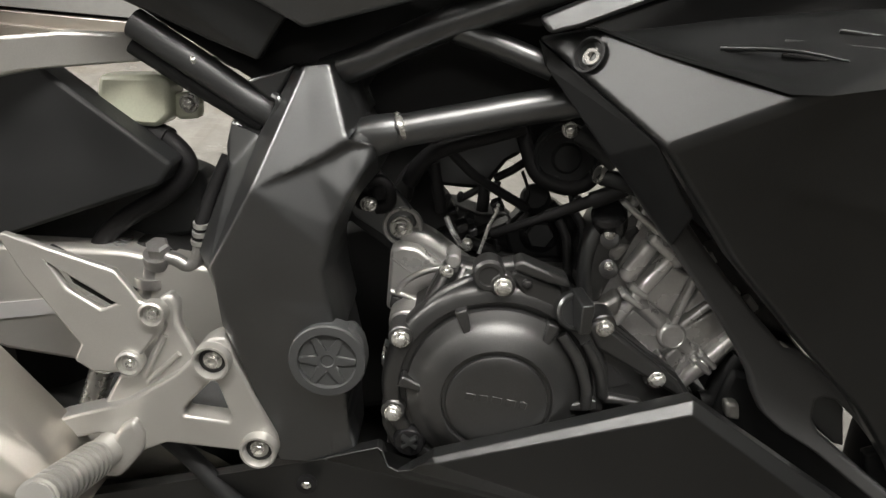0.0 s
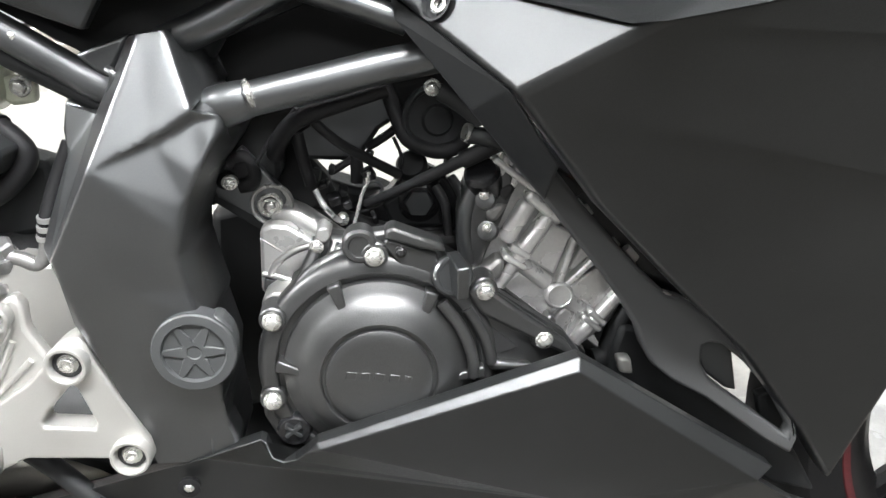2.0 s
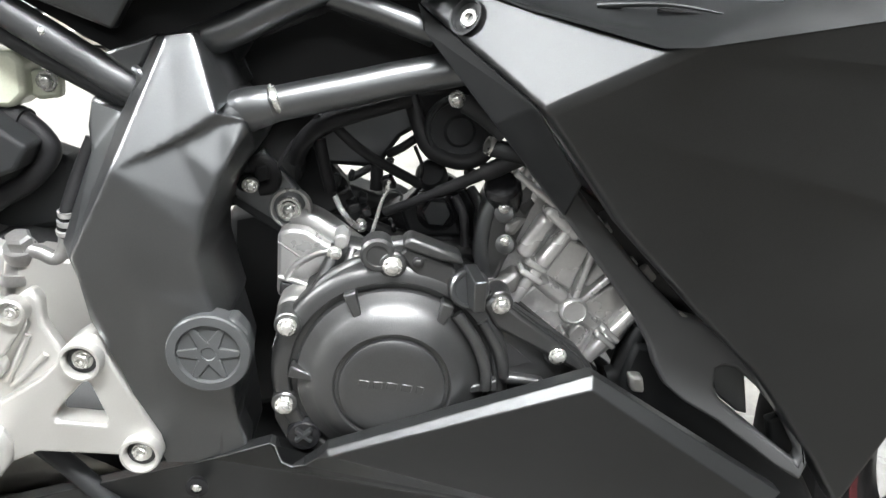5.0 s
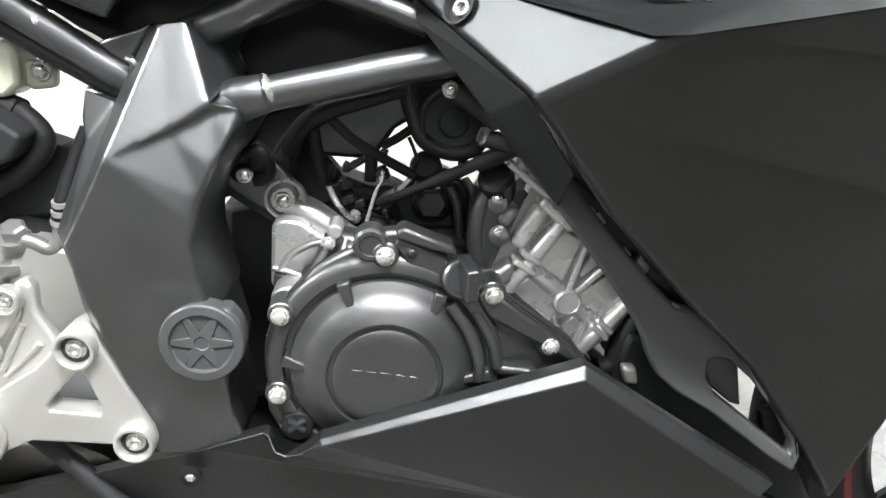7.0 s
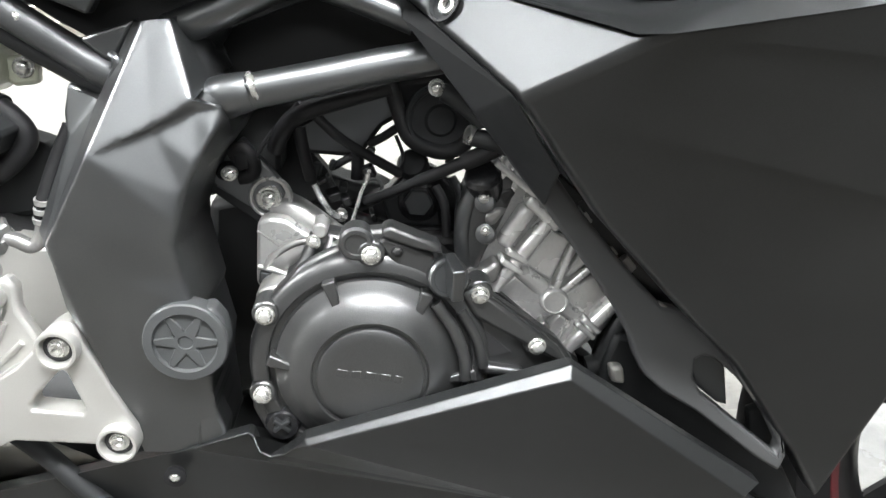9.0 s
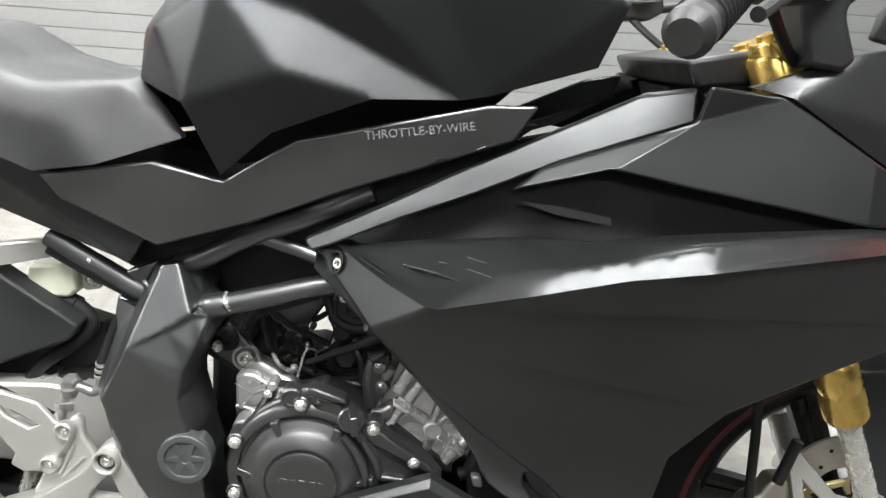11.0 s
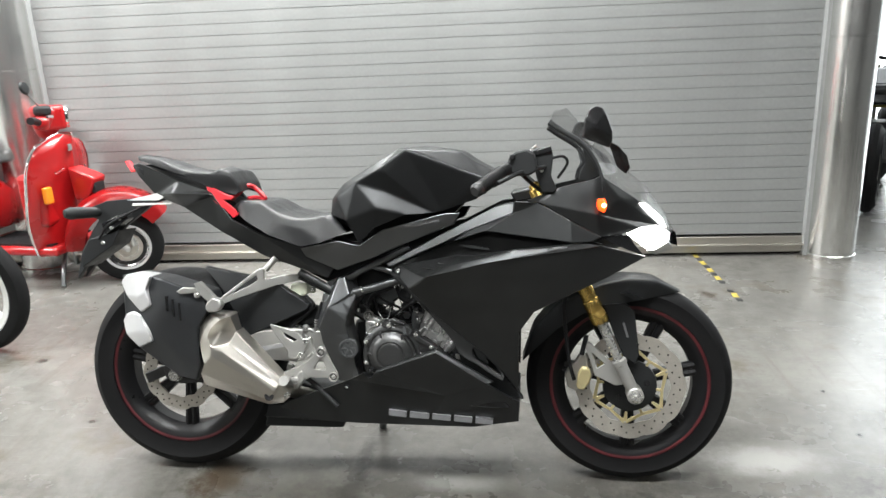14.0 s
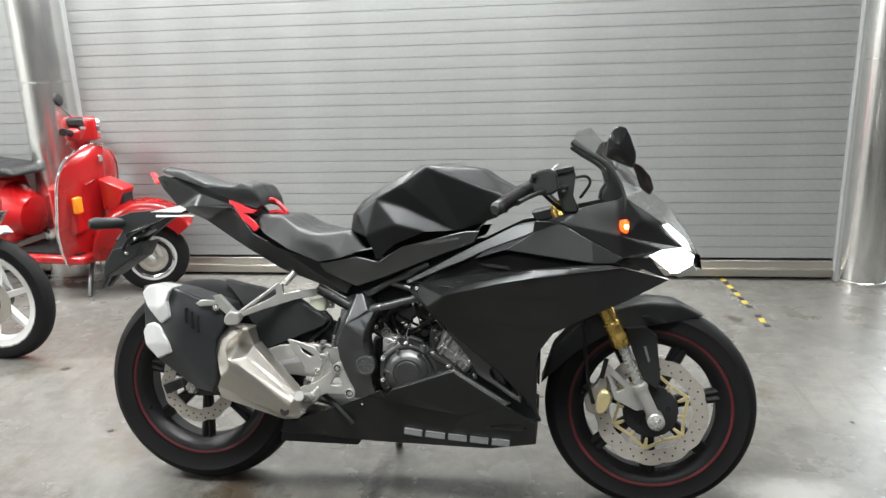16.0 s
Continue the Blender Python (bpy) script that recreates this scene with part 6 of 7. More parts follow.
part("peg_end", shell([(0.106, -0.208, 0.587), (0.129, -0.212, 0.599), (0.167, -0.216, 0.598), (0.179, -0.216, 0.586), (0.152, -0.214, 0.582), (0.120, -0.210, 0.578)], [[0, 1, 2, 3, 4, 5]], 0.012), SILVER, stay, bevel=0.003)
part("stay_mount", tube([(0.339, -0.125, 0.635), (0.356, -0.115, 0.655), (0.368, -0.110, 0.670)], 0.009, res=14), SILVER, stay)
bolt(stay, *[(0.171, 0.578)][0], 0.218, 0.008)

# exhaust
v = [(-0.101, -0.130, 0.622), (-0.031, -0.150, 0.632), (0.054, -0.185, 0.618), (0.185, -0.205, 0.578), (0.202, -0.210, 0.534), (0.166, -0.210, 0.482), (0.160, -0.200, 0.364), (0.142, -0.185, 0.322), (0.080, -0.165, 0.326), (-0.057, -0.150, 0.412), (-0.094, -0.140, 0.494), (0.061, -0.205, 0.544), (0.028, -0.185, 0.456)]
muf = part("muffler", shell(*softened(v, [[0, 1, 11, 10], [1, 2, 11], [2, 3, 4, 11], [4, 5, 12, 11], [5, 6, 7, 12], [7, 8, 9, 12], [9, 10, 11, 12]], 0.02, 3), back=0.09), GREYDK, bike, "dark grey angular muffler with two bright outlets", bevel=0.005, angle=40, limit=40)
def outlet(name, v, label):
    """A bright end cap folded along its middle."""
    return part(name, shell(v, [[0, 1, 2, 8, 7], [2, 3, 4, 8], [4, 5, 6, 8], [6, 7, 8]], back=0.11), CAPSIL, muf, label, bevel=0.006, segments=4, limit=4, facets=True)


outlet("upper_outlet", [(-0.101, -0.140, 0.604), (-0.079, -0.146, 0.625), (-0.039, -0.160, 0.633), (0.018, -0.184, 0.626), (0.004, -0.192, 0.587), (0.018, -0.192, 0.542), (-0.022, -0.176, 0.518), (-0.079, -0.150, 0.562), (-0.028, -0.182, 0.565)], "silver upper outlet cap")
outlet("lower_outlet", [(-0.102, -0.140, 0.487), (-0.083, -0.150, 0.511), (-0.054, -0.162, 0.519), (-0.029, -0.176, 0.513), (0.005, -0.188, 0.464), (0.013, -0.188, 0.435), (-0.038, -0.170, 0.412), (-0.089, -0.150, 0.447), (-0.038, -0.180, 0.462)], "silver lower outlet cap")
SL = [(0.075, 0.572), (0.076, 0.530), (0.093, 0.563), (0.096, 0.514), (0.113, 0.552), (0.114, 0.503)]
for a, b in zip(SL[::2], SL[1::2]):
    part("slot", beam(a, b, 0.006, 0.006, 0.2075, 0.17), GLOSS, muf)
v = [(0.271, -0.192, 0.470), (0.397, -0.186, 0.330), (0.258, -0.212, 0.440), (0.395, -0.200, 0.319), (0.237, -0.226, 0.423), (0.392, -0.209, 0.308), (0.212, -0.231, 0.405), (0.386, -0.213, 0.299), (0.185, -0.222, 0.382), (0.377, -0.210, 0.290), (0.166, -0.206, 0.348), (0.365, -0.200, 0.272), (0.162, -0.176, 0.307), (0.353, -0.180, 0.255)] + [(0.172, -0.208, 0.406), (0.158, -0.196, 0.458), (0.168, -0.195, 0.494), (0.200, -0.195, 0.522), (0.251, -0.190, 0.518), (0.209, -0.226, 0.432), (0.197, -0.218, 0.458), (0.209, -0.214, 0.486), (0.234, -0.210, 0.507), (0.259, -0.203, 0.514)] + [(0.421, -0.188, 0.289), (0.396, -0.180, 0.259)]
faces = [[2 * i, 2 * i + 1, 2 * i + 3, 2 * i + 2] for i in range(6)] + [[14 + i, 15 + i, 20 + i, 19 + i] for i in range(4)]
faces += [[2, 4, 19], [4, 6, 14, 19], [6, 8, 14], [1, 24, 11, 9, 7, 5, 3], [24, 25, 13, 11]]
pipe = part("exhaust_shield", shell(*softened(v, faces, 0.005, 5), back=0.14), STEEL, bike, "bare stainless exhaust end chamber shield", angle=70)
v = [v[i] for i in (19, 20, 21, 22, 23, 0, 2)] + [(0.218, -0.172, 0.465)]
v = [(x, y + (0.003 if i < 7 else 0.0), z) for i, (x, y, z) in enumerate(v)]
part("collector_mouth", shell(*softened(v, [[i, (i + 1) % 7, 7] for i in range(7)], 0.01, 2), back=0.15), STEEL, pipe, "recessed shaded mouth of the shield", angle=60)
x, y, z = [(0.365, -0.207, 0.287)][0]
part("shield_hole", lathe([(0.0, -0.01), (0.011, -0.01), (0.0135, 0.0), (0.0105, 0.002), (0.0, -0.001)], (x, y, z), res=24), CASEDARK, pipe)
part("shield_clamp", lathe([(0, -0.02), (0.010, -0.02), (0.011, 0.0), (0, 0.004)], (*[(0.409, -0.190, 0.286)][0],), res=20), BOLT, pipe)
part("link_pipe", tube([(0.349, -0.150, 0.305), (0.437, -0.060, 0.246), (0.667, -0.000, 0.208)], 0.020, res=20), STEEL, bike)
part("brake_pedal", tube([(0.440, -0.115, 0.319), (0.476, -0.125, 0.298), (0.501, -0.130, 0.276), (0.543, -0.135, 0.237)], 0.0075, res=12), DARKPL, bike, "black rear brake pedal")
part("side_stand", tube([(0.62, 0.10, 0.20), (0.60, 0.20, 0.10), (0.585, 0.27, -0.045)], 0.013, res=14), FRAME, bike, "black side stand")

pair("fork_cap", lathe([(0, -0.03), (0.0200, -0.03), (0.0205, 0.008), (0.0180, 0.012), (0.0125, 0.012), (0.0115, 0.016), (0, 0.016)], (1.121, -0.150, 0.848), way, res=28), GOLD, bike, "gold fork leg cap")

# nose, screen, lamps
v = [(1.095, -0.180, 0.829), (1.183, -0.184, 0.863), (1.270, -0.172, 0.882), (1.288, -0.162, 0.890), (1.389, -0.120, 0.822), (1.466, -0.072, 0.747), (1.445, -0.096, 0.753), (1.276, -0.204, 0.790), (1.126, -0.194, 0.823), (1.285, -0.198, 0.733), (1.359, -0.172, 0.740), (1.388, -0.152, 0.751), (1.336, -0.166, 0.827)]
cowl = part("front_cowl", shell(*softened(v, [[0, 1, 2, 12, 7, 8], [2, 3, 4, 12], [12, 4, 5, 6, 7], [8, 7, 9], [7, 6, 11, 10, 9]], 0.012, 1), 0.010, mirror=True), MATT, bike, "matt black front cowl", bevel=0.002, angle=40, limit=40)
v = [(1.365, -0.164, 0.735), (1.388, -0.150, 0.748), (1.444, -0.106, 0.753), (1.482, -0.070, 0.729), (1.478, -0.070, 0.706), (1.436, -0.110, 0.690), (1.412, -0.126, 0.690), (1.385, -0.150, 0.712), (1.417, -0.134, 0.722)]
pair("headlight", shell(v, [[0, 1, 8, 7], [1, 2, 3, 8], [3, 4, 5, 8], [5, 6, 7, 8]], 0.03), LAMP, cowl, "lit white twin LED headlight", bevel=0.002)
pair("headlight_chin", shell([(1.410, -0.128, 0.687), (1.436, -0.112, 0.687), (1.479, -0.070, 0.705), (1.494, -0.060, 0.684), (1.440, -0.100, 0.672)], [[0, 1, 4], [1, 2, 3, 4]], 0.02), SILVER, cowl, "silver lower headlight rim", bevel=0.002)
pair("headlight_shroud", shell([(1.285, -0.194, 0.731), (1.359, -0.164, 0.732), (1.378, -0.150, 0.705), (1.406, -0.126, 0.673), (1.349, -0.172, 0.697)], [[0, 1, 4], [1, 2, 3, 4]], 0.02), GLOSS, cowl)
pair("daylight_strip", shell([(1.391, -0.124, 0.814), (1.406, -0.116, 0.816), (1.440, -0.094, 0.789), (1.460, -0.078, 0.769), (1.472, -0.070, 0.743), (1.452, -0.086, 0.754), (1.418, -0.112, 0.785)], [[0, 1, 2, 6], [2, 3, 4, 5, 6]], 0.01), LAMP, cowl, "lit white running light strip")
part("nose", shell([(1.467, -0.066, 0.752), (1.506, 0.000, 0.726), (1.512, -0.000, 0.686), (1.482, -0.066, 0.700), (1.472, -0.070, 0.741)], [[0, 1, 2, 3, 4]], 0.02, mirror=True), GLOSS, cowl)
N_ = [(1.154, -0.128, 1.034), (1.186, -0.138, 1.011), (1.238, -0.150, 0.977), (1.271, -0.156, 0.933), (1.288, -0.162, 0.890), (1.389, -0.120, 0.824), (1.464, -0.066, 0.755), (1.168, -0.060, 1.070), (1.205, 0.000, 1.080), (1.248, 0.000, 1.030), (1.302, 0.000, 0.974), (1.363, -0.000, 0.910), (1.428, 0.000, 0.853), (1.480, 0.000, 0.778), (1.506, 0.000, 0.726)]
part("windscreen", shell(*softened(N_, [[0, 7, 8, 9, 1], [1, 9, 10, 2], [2, 10, 11, 3], [3, 11, 12, 4], [4, 12, 13, 5], [5, 13, 14, 6]], 0.02, 2), 0.003, mirror=True), SMOKE, bike, "smoked clear windscreen", angle=70)
pair("screen_trim", tube(N_[:5] + [(1.290, -0.172, 0.849), (1.281, -0.176, 0.829)], 0.0085, res=10, ends=0.004), DARKPL, bike, "black trim along the screen edge")
pair("inner_cowl", shell([(1.240, -0.138, 0.973), (1.272, -0.146, 0.931), (1.286, -0.152, 0.889), (1.255, -0.120, 0.873), (1.232, -0.105, 0.879), (1.237, -0.105, 0.904), (1.250, -0.115, 0.925)], [[0, 1, 2, 3, 4, 5, 6]], 0.01), DARKPL, bike, bevel=0.004)
q = [(1.231, -0.322, 0.986), (1.234, -0.330, 1.027), (1.246, -0.332, 1.052), (1.261, -0.330, 1.059), (1.277, -0.326, 1.055), (1.287, -0.320, 1.038), (1.302, -0.310, 0.999), (1.302, -0.305, 0.977), (1.295, -0.302, 0.960), (1.260, -0.345, 1.008)]
mir = pair("mirror", shell(*softened(q, [[i, (i + 1) % 9, 9] for i in range(9)], 0.014, 2), 0.022), GLOSS, bike, "black rear-view mirror on a stalk", bevel=0.003, angle=50)
pair("mirror_stalk", shell(*softened([(1.288, -0.304, 0.980), (1.319, -0.284, 0.964), (1.342, -0.256, 0.941), (1.355, -0.222, 0.910), (1.349, -0.192, 0.894), (1.327, -0.178, 0.913), (1.309, -0.240, 0.950), (1.326, -0.262, 0.936)], [[0, 1, 7, 6], [1, 2, 7], [2, 3, 4, 7], [4, 5, 6, 7]], 0.014, 2), 0.018), DARKPL, mir, bevel=0.003, angle=50)
for s in (1, -1):
    ind = (1.287, -0.222, 0.816)
    bm = lathe([(0, -0.04), (0.0075, -0.04), (0.0085, 0.0), (0.0092, 0.002), (0.0090, 0.008), (0.006, 0.013), (0, 0.014)], (ind[0], ind[1] * s, ind[2]), (0.25, -s, 0), res=20)
    bmesh.ops.scale(bm, vec=(0.85, 1, 1.9), space=Matrix.Translation((-ind[0], 0, -ind[2])), verts=bm.verts)
    lens = part("front_indicator", bm, ORANGE if s > 0 else AMBER, cowl, "lit orange front indicator")
    if s > 0:
        part("bulb", lathe([(0, 0.0), (0.0052, 0.0), (0.0056, 0.004), (0, 0.006)], (ind[0] + 0.001, ind[1] - 0.011, ind[2]), (0.25, -1, 0), res=16), HOT, lens, "white-hot bulb behind the orange lens")
# handlebar
for s in (1, -1):
    g = [(0.980, -0.345, 0.868), (1.032, -0.270, 0.905), (1.094, -0.185, 0.940)]
    grip = part("handgrip", tube([(x, y * s, z) for x, y, z in g], 0.0165, res=20), RUBBER, bike, "black ribbed rubber handgrip")
    bm = bmesh.new()
    a, b = Vector(g[0]), Vector(g[1])
    a.y, b.y = a.y * s, b.y * s
    for i in range(12):
        lathe([(0.016, -0.002), (0.0182, -0.001), (0.0182, 0.001), (0.016, 0.002)], a.lerp(b, 0.12 + 0.85 * i / 11), (b - a).normalized(), bm, 16)
    part("grip_rib", bm, RUBBER, grip)
    part("bar_end", lathe([(0, 0), (0.017, 0), (0.0175, 0.012), (0.012, 0.02), (0, 0.02)], a, (a - b).normalized(), res=20), CASEDARK, grip)
    k = [(1.031, -0.265 * s, 0.905), (1.059, -0.235 * s, 0.921), (1.091, -0.200 * s, 0.941)]
    bm = prism([(1.050, 0.943), (1.066, 0.956), (1.095, 0.963), (1.115, 0.952), (1.123, 0.909), (1.102, 0.895), (1.065, 0.894), (1.042, 0.914)], 0.262, 0.205)
    if s < 0:
        bmesh.ops.scale(bm, vec=(1, -1, 1), verts=bm.verts)
    sw = part("switch_box", bm, DARKPL, bike, "black switch housing", bevel=0.006, segments=3)
    part("switch_button", box((0, 0, 0), (0.014, 0.014, 0.012), Matrix.Translation(Vector(k[1]) + Vector((0, -0.03 * s, 0.022)))), RUBBER, sw, bevel=0.002)
    part("cable", tube([k[1], (k[1][0] + 0.05, k[1][1] * 0.8, k[1][2] - 0.05), (k[1][0] + 0.14, k[1][1] * 0.45, k[1][2] - 0.12)], 0.005, res=8), RUBBER, sw)
    lv = [(0.995, -0.330, 0.879), (1.050, -0.265, 0.904), (1.111, -0.200, 0.916)]
    part("brake_lever" if s > 0 else "clutch_lever", tube([(x + 0.03, y * s, z) for x, y, z in lv], 0.0055, res=10), DARKPL, bike)
mc = part("master_cylinder", prism([(1.106, 0.955), (1.120, 0.965), (1.157, 0.967), (1.163, 0.945), (1.157, 0.893), (1.173, 0.857), (1.162, 0.847), (1.133, 0.850), (1.119, 0.889)], 0.195, 0.14), DARKPL, bike, "black front brake master cylinder", bevel=0.005, segments=3)
part("cylinder_lid", prism([(1.109, 0.958), (1.157, 0.970), (1.159, 0.956), (1.111, 0.944)], 0.200, 0.135), GLOSS, mc, bevel=0.002)
part("clamp_bolt", lathe([(0, 0), (0.006, 0), (0.006, 0.006), (0, 0.007)], (1.132, -0.196, 0.908), res=12), BOLT, mc)
part("bracket", tube([(1.095, -0.215, 0.947), (1.108, -0.205, 0.963), (1.119, -0.200, 0.972)], 0.004, res=8), BOLT, mc)
part("brake_line", tube([(1.160, -0.160, 0.939), (1.189, -0.150, 0.943), (1.201, -0.130, 0.924), (1.177, -0.100, 0.886)], 0.004, res=8), RUBBER, bike)
part("top_yoke", prism([(1.047, 0.848), (1.154, 0.871), (1.170, 0.840), (1.062, 0.822)], 0.14, -0.14), CASEDARK, bike, "dark top yoke", bevel=0.005)
for s in (1, -1):
    q = Vector([(1.118, -0.115, 0.848)][0])
    q.y *= s
    part("fork_cap", lathe([(0, -0.02), (0.0225, -0.02), (0.0225, 0.016), (0.020, 0.018), (0.012, 0.018), (0.012, 0.022), (0, 0.022)], q, (-0.41, 0, 0.91), res=24), GOLD, bike, "gold fork cap")
part("steering_head", prism([(1.060, 0.820), (1.172, 0.843), (1.271, 0.591), (1.175, 0.557)], 0.06, -0.06), CASEDARK, bike)
part("radiator", prism([(0.985, 0.638), (1.125, 0.640), (1.075, 0.520), (1.045, 0.400), (1.000, 0.419), (0.975, 0.487)], 0.10, -0.10), CASEDARK, bike, "dark radiator behind the fairing")

part("fork_top", lathe([(0, -0.05), (0.0205, -0.05), (0.0205, 0.010), (0.0185, 0.013), (0.012, 0.013), (0.012, 0.018), (0, 0.018)], (*[(1.121, -0.150, 0.860)][0],), (-0.41, 0, 0.91), res=28), GOLD, bike, "gold anodised fork top cap")


# ---- the red scooter ----
sc = thing("scooter", pose(-1.598, 2.353, 0, 0, 0, -7) @ Matrix.Scale(0.965, 4), "glossy red motor scooter with chrome shield trim on its stand", "scooter")
bm = bmesh.new()
NZ, NY = 15, 17
grid = []
for layer in (0, 1):
    rows = []
    for i in range(NZ):
        k = i / (NZ - 1)
        z = 0.19 + 0.685 * k
        half = 0.245 * (1 - max(0, (k - 0.62) / 0.38) ** 2.6) ** 0.5 * (1 - 0.30 * max(0, (0.35 - k) / 0.35) ** 1.5) + 0.012
        row = []
        for j in range(NY):
            u = -1 + 2 * j / (NY - 1)
            y = half * u
            x = -0.40 + 0.06 * k + 0.02 * k * k - 0.10 * abs(u) ** 2.2 * (1 - 0.4 * k) + (0.030 * max(0, 1 - abs(u) / 0.22)) - layer * 0.008
            row.append(bm.verts.new((x, y, z)))
        rows.append(row)
    grid.append(rows)
for rows, flip in ((grid[0], 1), (grid[1], -1)):
    for i in range(NZ - 1):
        for j in range(NY - 1):
            bm.faces.new((rows[i][j], rows[i][j + 1], rows[i + 1][j + 1], rows[i + 1][j])[::flip])
edge = [(i, 0) for i in range(NZ)] + [(NZ - 1, j) for j in range(1, NY)] + [(i, NY - 1) for i in range(NZ - 2, -1, -1)]
for (i, j), (k, l) in zip(edge, edge[1:]):
    bm.faces.new((grid[0][i][j], grid[0][k][l], grid[1][k][l], grid[1][i][j]))
trim = [grid[0][i][j].co.copy() for i, j in edge]
part("leg_shield", bm, REDPAINT, sc, "glossy red leg shield", angle=60)
part("shield_trim", tube(trim, 0.008, res=8, steps=2), CHROME, sc, "chrome trim round the leg shield")
part("steering_cover", prism([(-0.305, 0.50), (-0.21, 0.50), (-0.155, 0.625), (-0.18, 0.64), (-0.315, 0.69)], 0.055, -0.055), REDPAINT, sc, "red wedge-shaped horn cover", bevel=0.01)
part("horn_grille", box((-0.18, 0, 0.57), (0.03, 0.085, 0.06), pose(0, 0, 0)), DARKPL, sc, bevel=0.004)
part("badge", box((-0.302, -0.02, 0.80), (0.01, 0.032, 0.04)), CHROME, sc, bevel=0.004)
for i in range(3):
    part("badge_bar", box((-0.322 - 0.004 * i, -0.13 + 0.028 * i, 0.672 + 0.006 * i), (0.012, 0.024, 0.009)), CHROME, sc)
part("shield_indicator", box((-0.362, -0.185, 0.555), (0.035, 0.05, 0.095), None), AMBER, sc, "amber indicator on the leg shield", bevel=0.008)
part("glove_box", box((-0.47, 0.0, 0.52), (0.16, 0.40, 0.30)), REDPAINT, sc, bevel=0.03, segments=3)
part("floorboard", box((-0.68, 0, 0.225), (0.62, 0.40, 0.055)), REDPAINT, sc, "red floorboard with a dark mat", bevel=0.02)
part("floor_mat", box((-0.66, 0, 0.256), (0.48, 0.34, 0.012)), RUBBER, sc)
part("rear_body", lathe([(0, -0.40), (0.12, -0.36), (0.20, -0.2), (0.225, 0.0), (0.20, 0.22), (0.12, 0.38), (0, 0.42)], (-1.20, 0, 0.48), (-1, 0, 0.1), res=32), REDPAINT, sc, "rounded red rear body")
part("seat", prism([(-0.82, 0.70), (-0.88, 0.76), (-1.15, 0.79), (-1.50, 0.78), (-1.53, 0.70), (-1.2, 0.67)], 0.14, -0.14), SEAT, sc, "black seat", bevel=0.03, segments=3)
part("seat_post", prism([(-0.90, 0.30), (-0.98, 0.70), (-1.2, 0.70), (-1.2, 0.30)], 0.13, -0.13), REDPAINT, sc, bevel=0.03)
part("stand", tube([(-0.45, -0.02, 0.22), (-0.42, -0.11, 0.10), (-0.40, -0.16, 0.008)], 0.013, res=10), FRAME, sc, "black side stand strut")
STEER = pose(-0.14, 0, 0, 0, 0, 34) @ pose(0.07, 0, 0)
# front wheel, fender, headset turn together
c = Vector((0, 0, 0.205))
bm = bmesh.new()
prof = [(0.125, -0.045), (0.15, -0.05), (0.18, -0.046), (0.2, -0.028), (0.2055, 0), (0.2, 0.028), (0.18, 0.046), (0.15, 0.05), (0.125, 0.045)]
lathe(prof, c, (0, 1, 0), bm, 56)
bmesh.ops.transform(bm, matrix=STEER, verts=bm.verts)
wh = part("front_wheel", bm, TYRE, sc, "small black tyre on a silver rim")
bm = lathe([(0.05, -0.02), (0.06, -0.035), (0.09, -0.030), (0.115, -0.042), (0.132, -0.046), (0.134, 0.046), (0.115, 0.042), (0.06, 0.035), (0.05, 0.02)], c, (0, 1, 0), None, 48)
bmesh.ops.transform(bm, matrix=STEER, verts=bm.verts)
part("rim", bm, CHROME, wh, "silver wheel rim")
bm = lathe([(0.120, -0.048), (0.134, -0.050), (0.134, -0.044), (0.120, -0.042), (0.120, -0.048)], c, (0, 1, 0), None, 48)
bmesh.ops.transform(bm, matrix=STEER, verts=bm.verts)
part("rim_ring", bm, CAPSIL, wh, "pale painted rim ring")
bm = lathe([(0.108, -0.040), (0.108, -0.0385), (0.086, -0.0385), (0.086, -0.040)], c, (0, 1, 0), None, 48)
bmesh.ops.transform(bm, matrix=STEER, verts=bm.verts)
part("rim_slot", bm, GLOSS, wh)
bm = lathe([(0, 0), (0.04, 0), (0.055, -0.01), (0.10, -0.012), (0.10, -0.03), (0, -0.03)], c + Vector((0, -0.045, 0)), (0, -1, 0), None, 32)
bmesh.ops.transform(bm, matrix=STEER, verts=bm.verts)
part("brake_drum", bm, DISC, wh)
bm = lathe([(0, 0.03), (0.018, 0.03), (0.024, 0.0), (0, 0)], c + Vector((0, -0.06, 0)), (0, -1, 0), None, 20)
tube([(0.0, -0.075, 0.205), (-0.05, -0.075, 0.27), (-0.085, -0.06, 0.34)], 0.022, bm, 12)
tube([(-0.045, -0.08, 0.42), (0.02, -0.08, 0.30), (0.045, -0.08, 0.22)], 0.014, bm, 10)
bmesh.ops.transform(bm, matrix=STEER, verts=bm.verts)
part("trailing_link", bm, SILVER, wh, "silver trailing link and damper")
# fender: a rounded hood over the wheel
bm = bmesh.new()
rows = []
for i in range(15):
    a = radians(36 + 142 * i / 14)
    r = 0.315 + 0.03 * math.sin(a)
    row = []
    for j in range(13):
        u = -1 + 2 * j / 12
        drop = 0.0 if abs(u) < 0.75 else (abs(u) - 0.75) * 0.30
        taper = 0.45 + 0.55 * math.sin(a) ** 0.6
        row.append(bm.verts.new(((r - drop - 0.04 * u * u) * math.cos(a) * 0.98 - 0.015, 0.125 * math.sin(u * 1.45) * taper, 0.215 + (r - drop - 0.045 * u * u) * math.sin(a))))
    rows.append(row)
for a, b in zip(rows, rows[1:]):
    for j in range(12):
        bm.faces.new((a[j], a[j + 1], b[j + 1], b[j]))
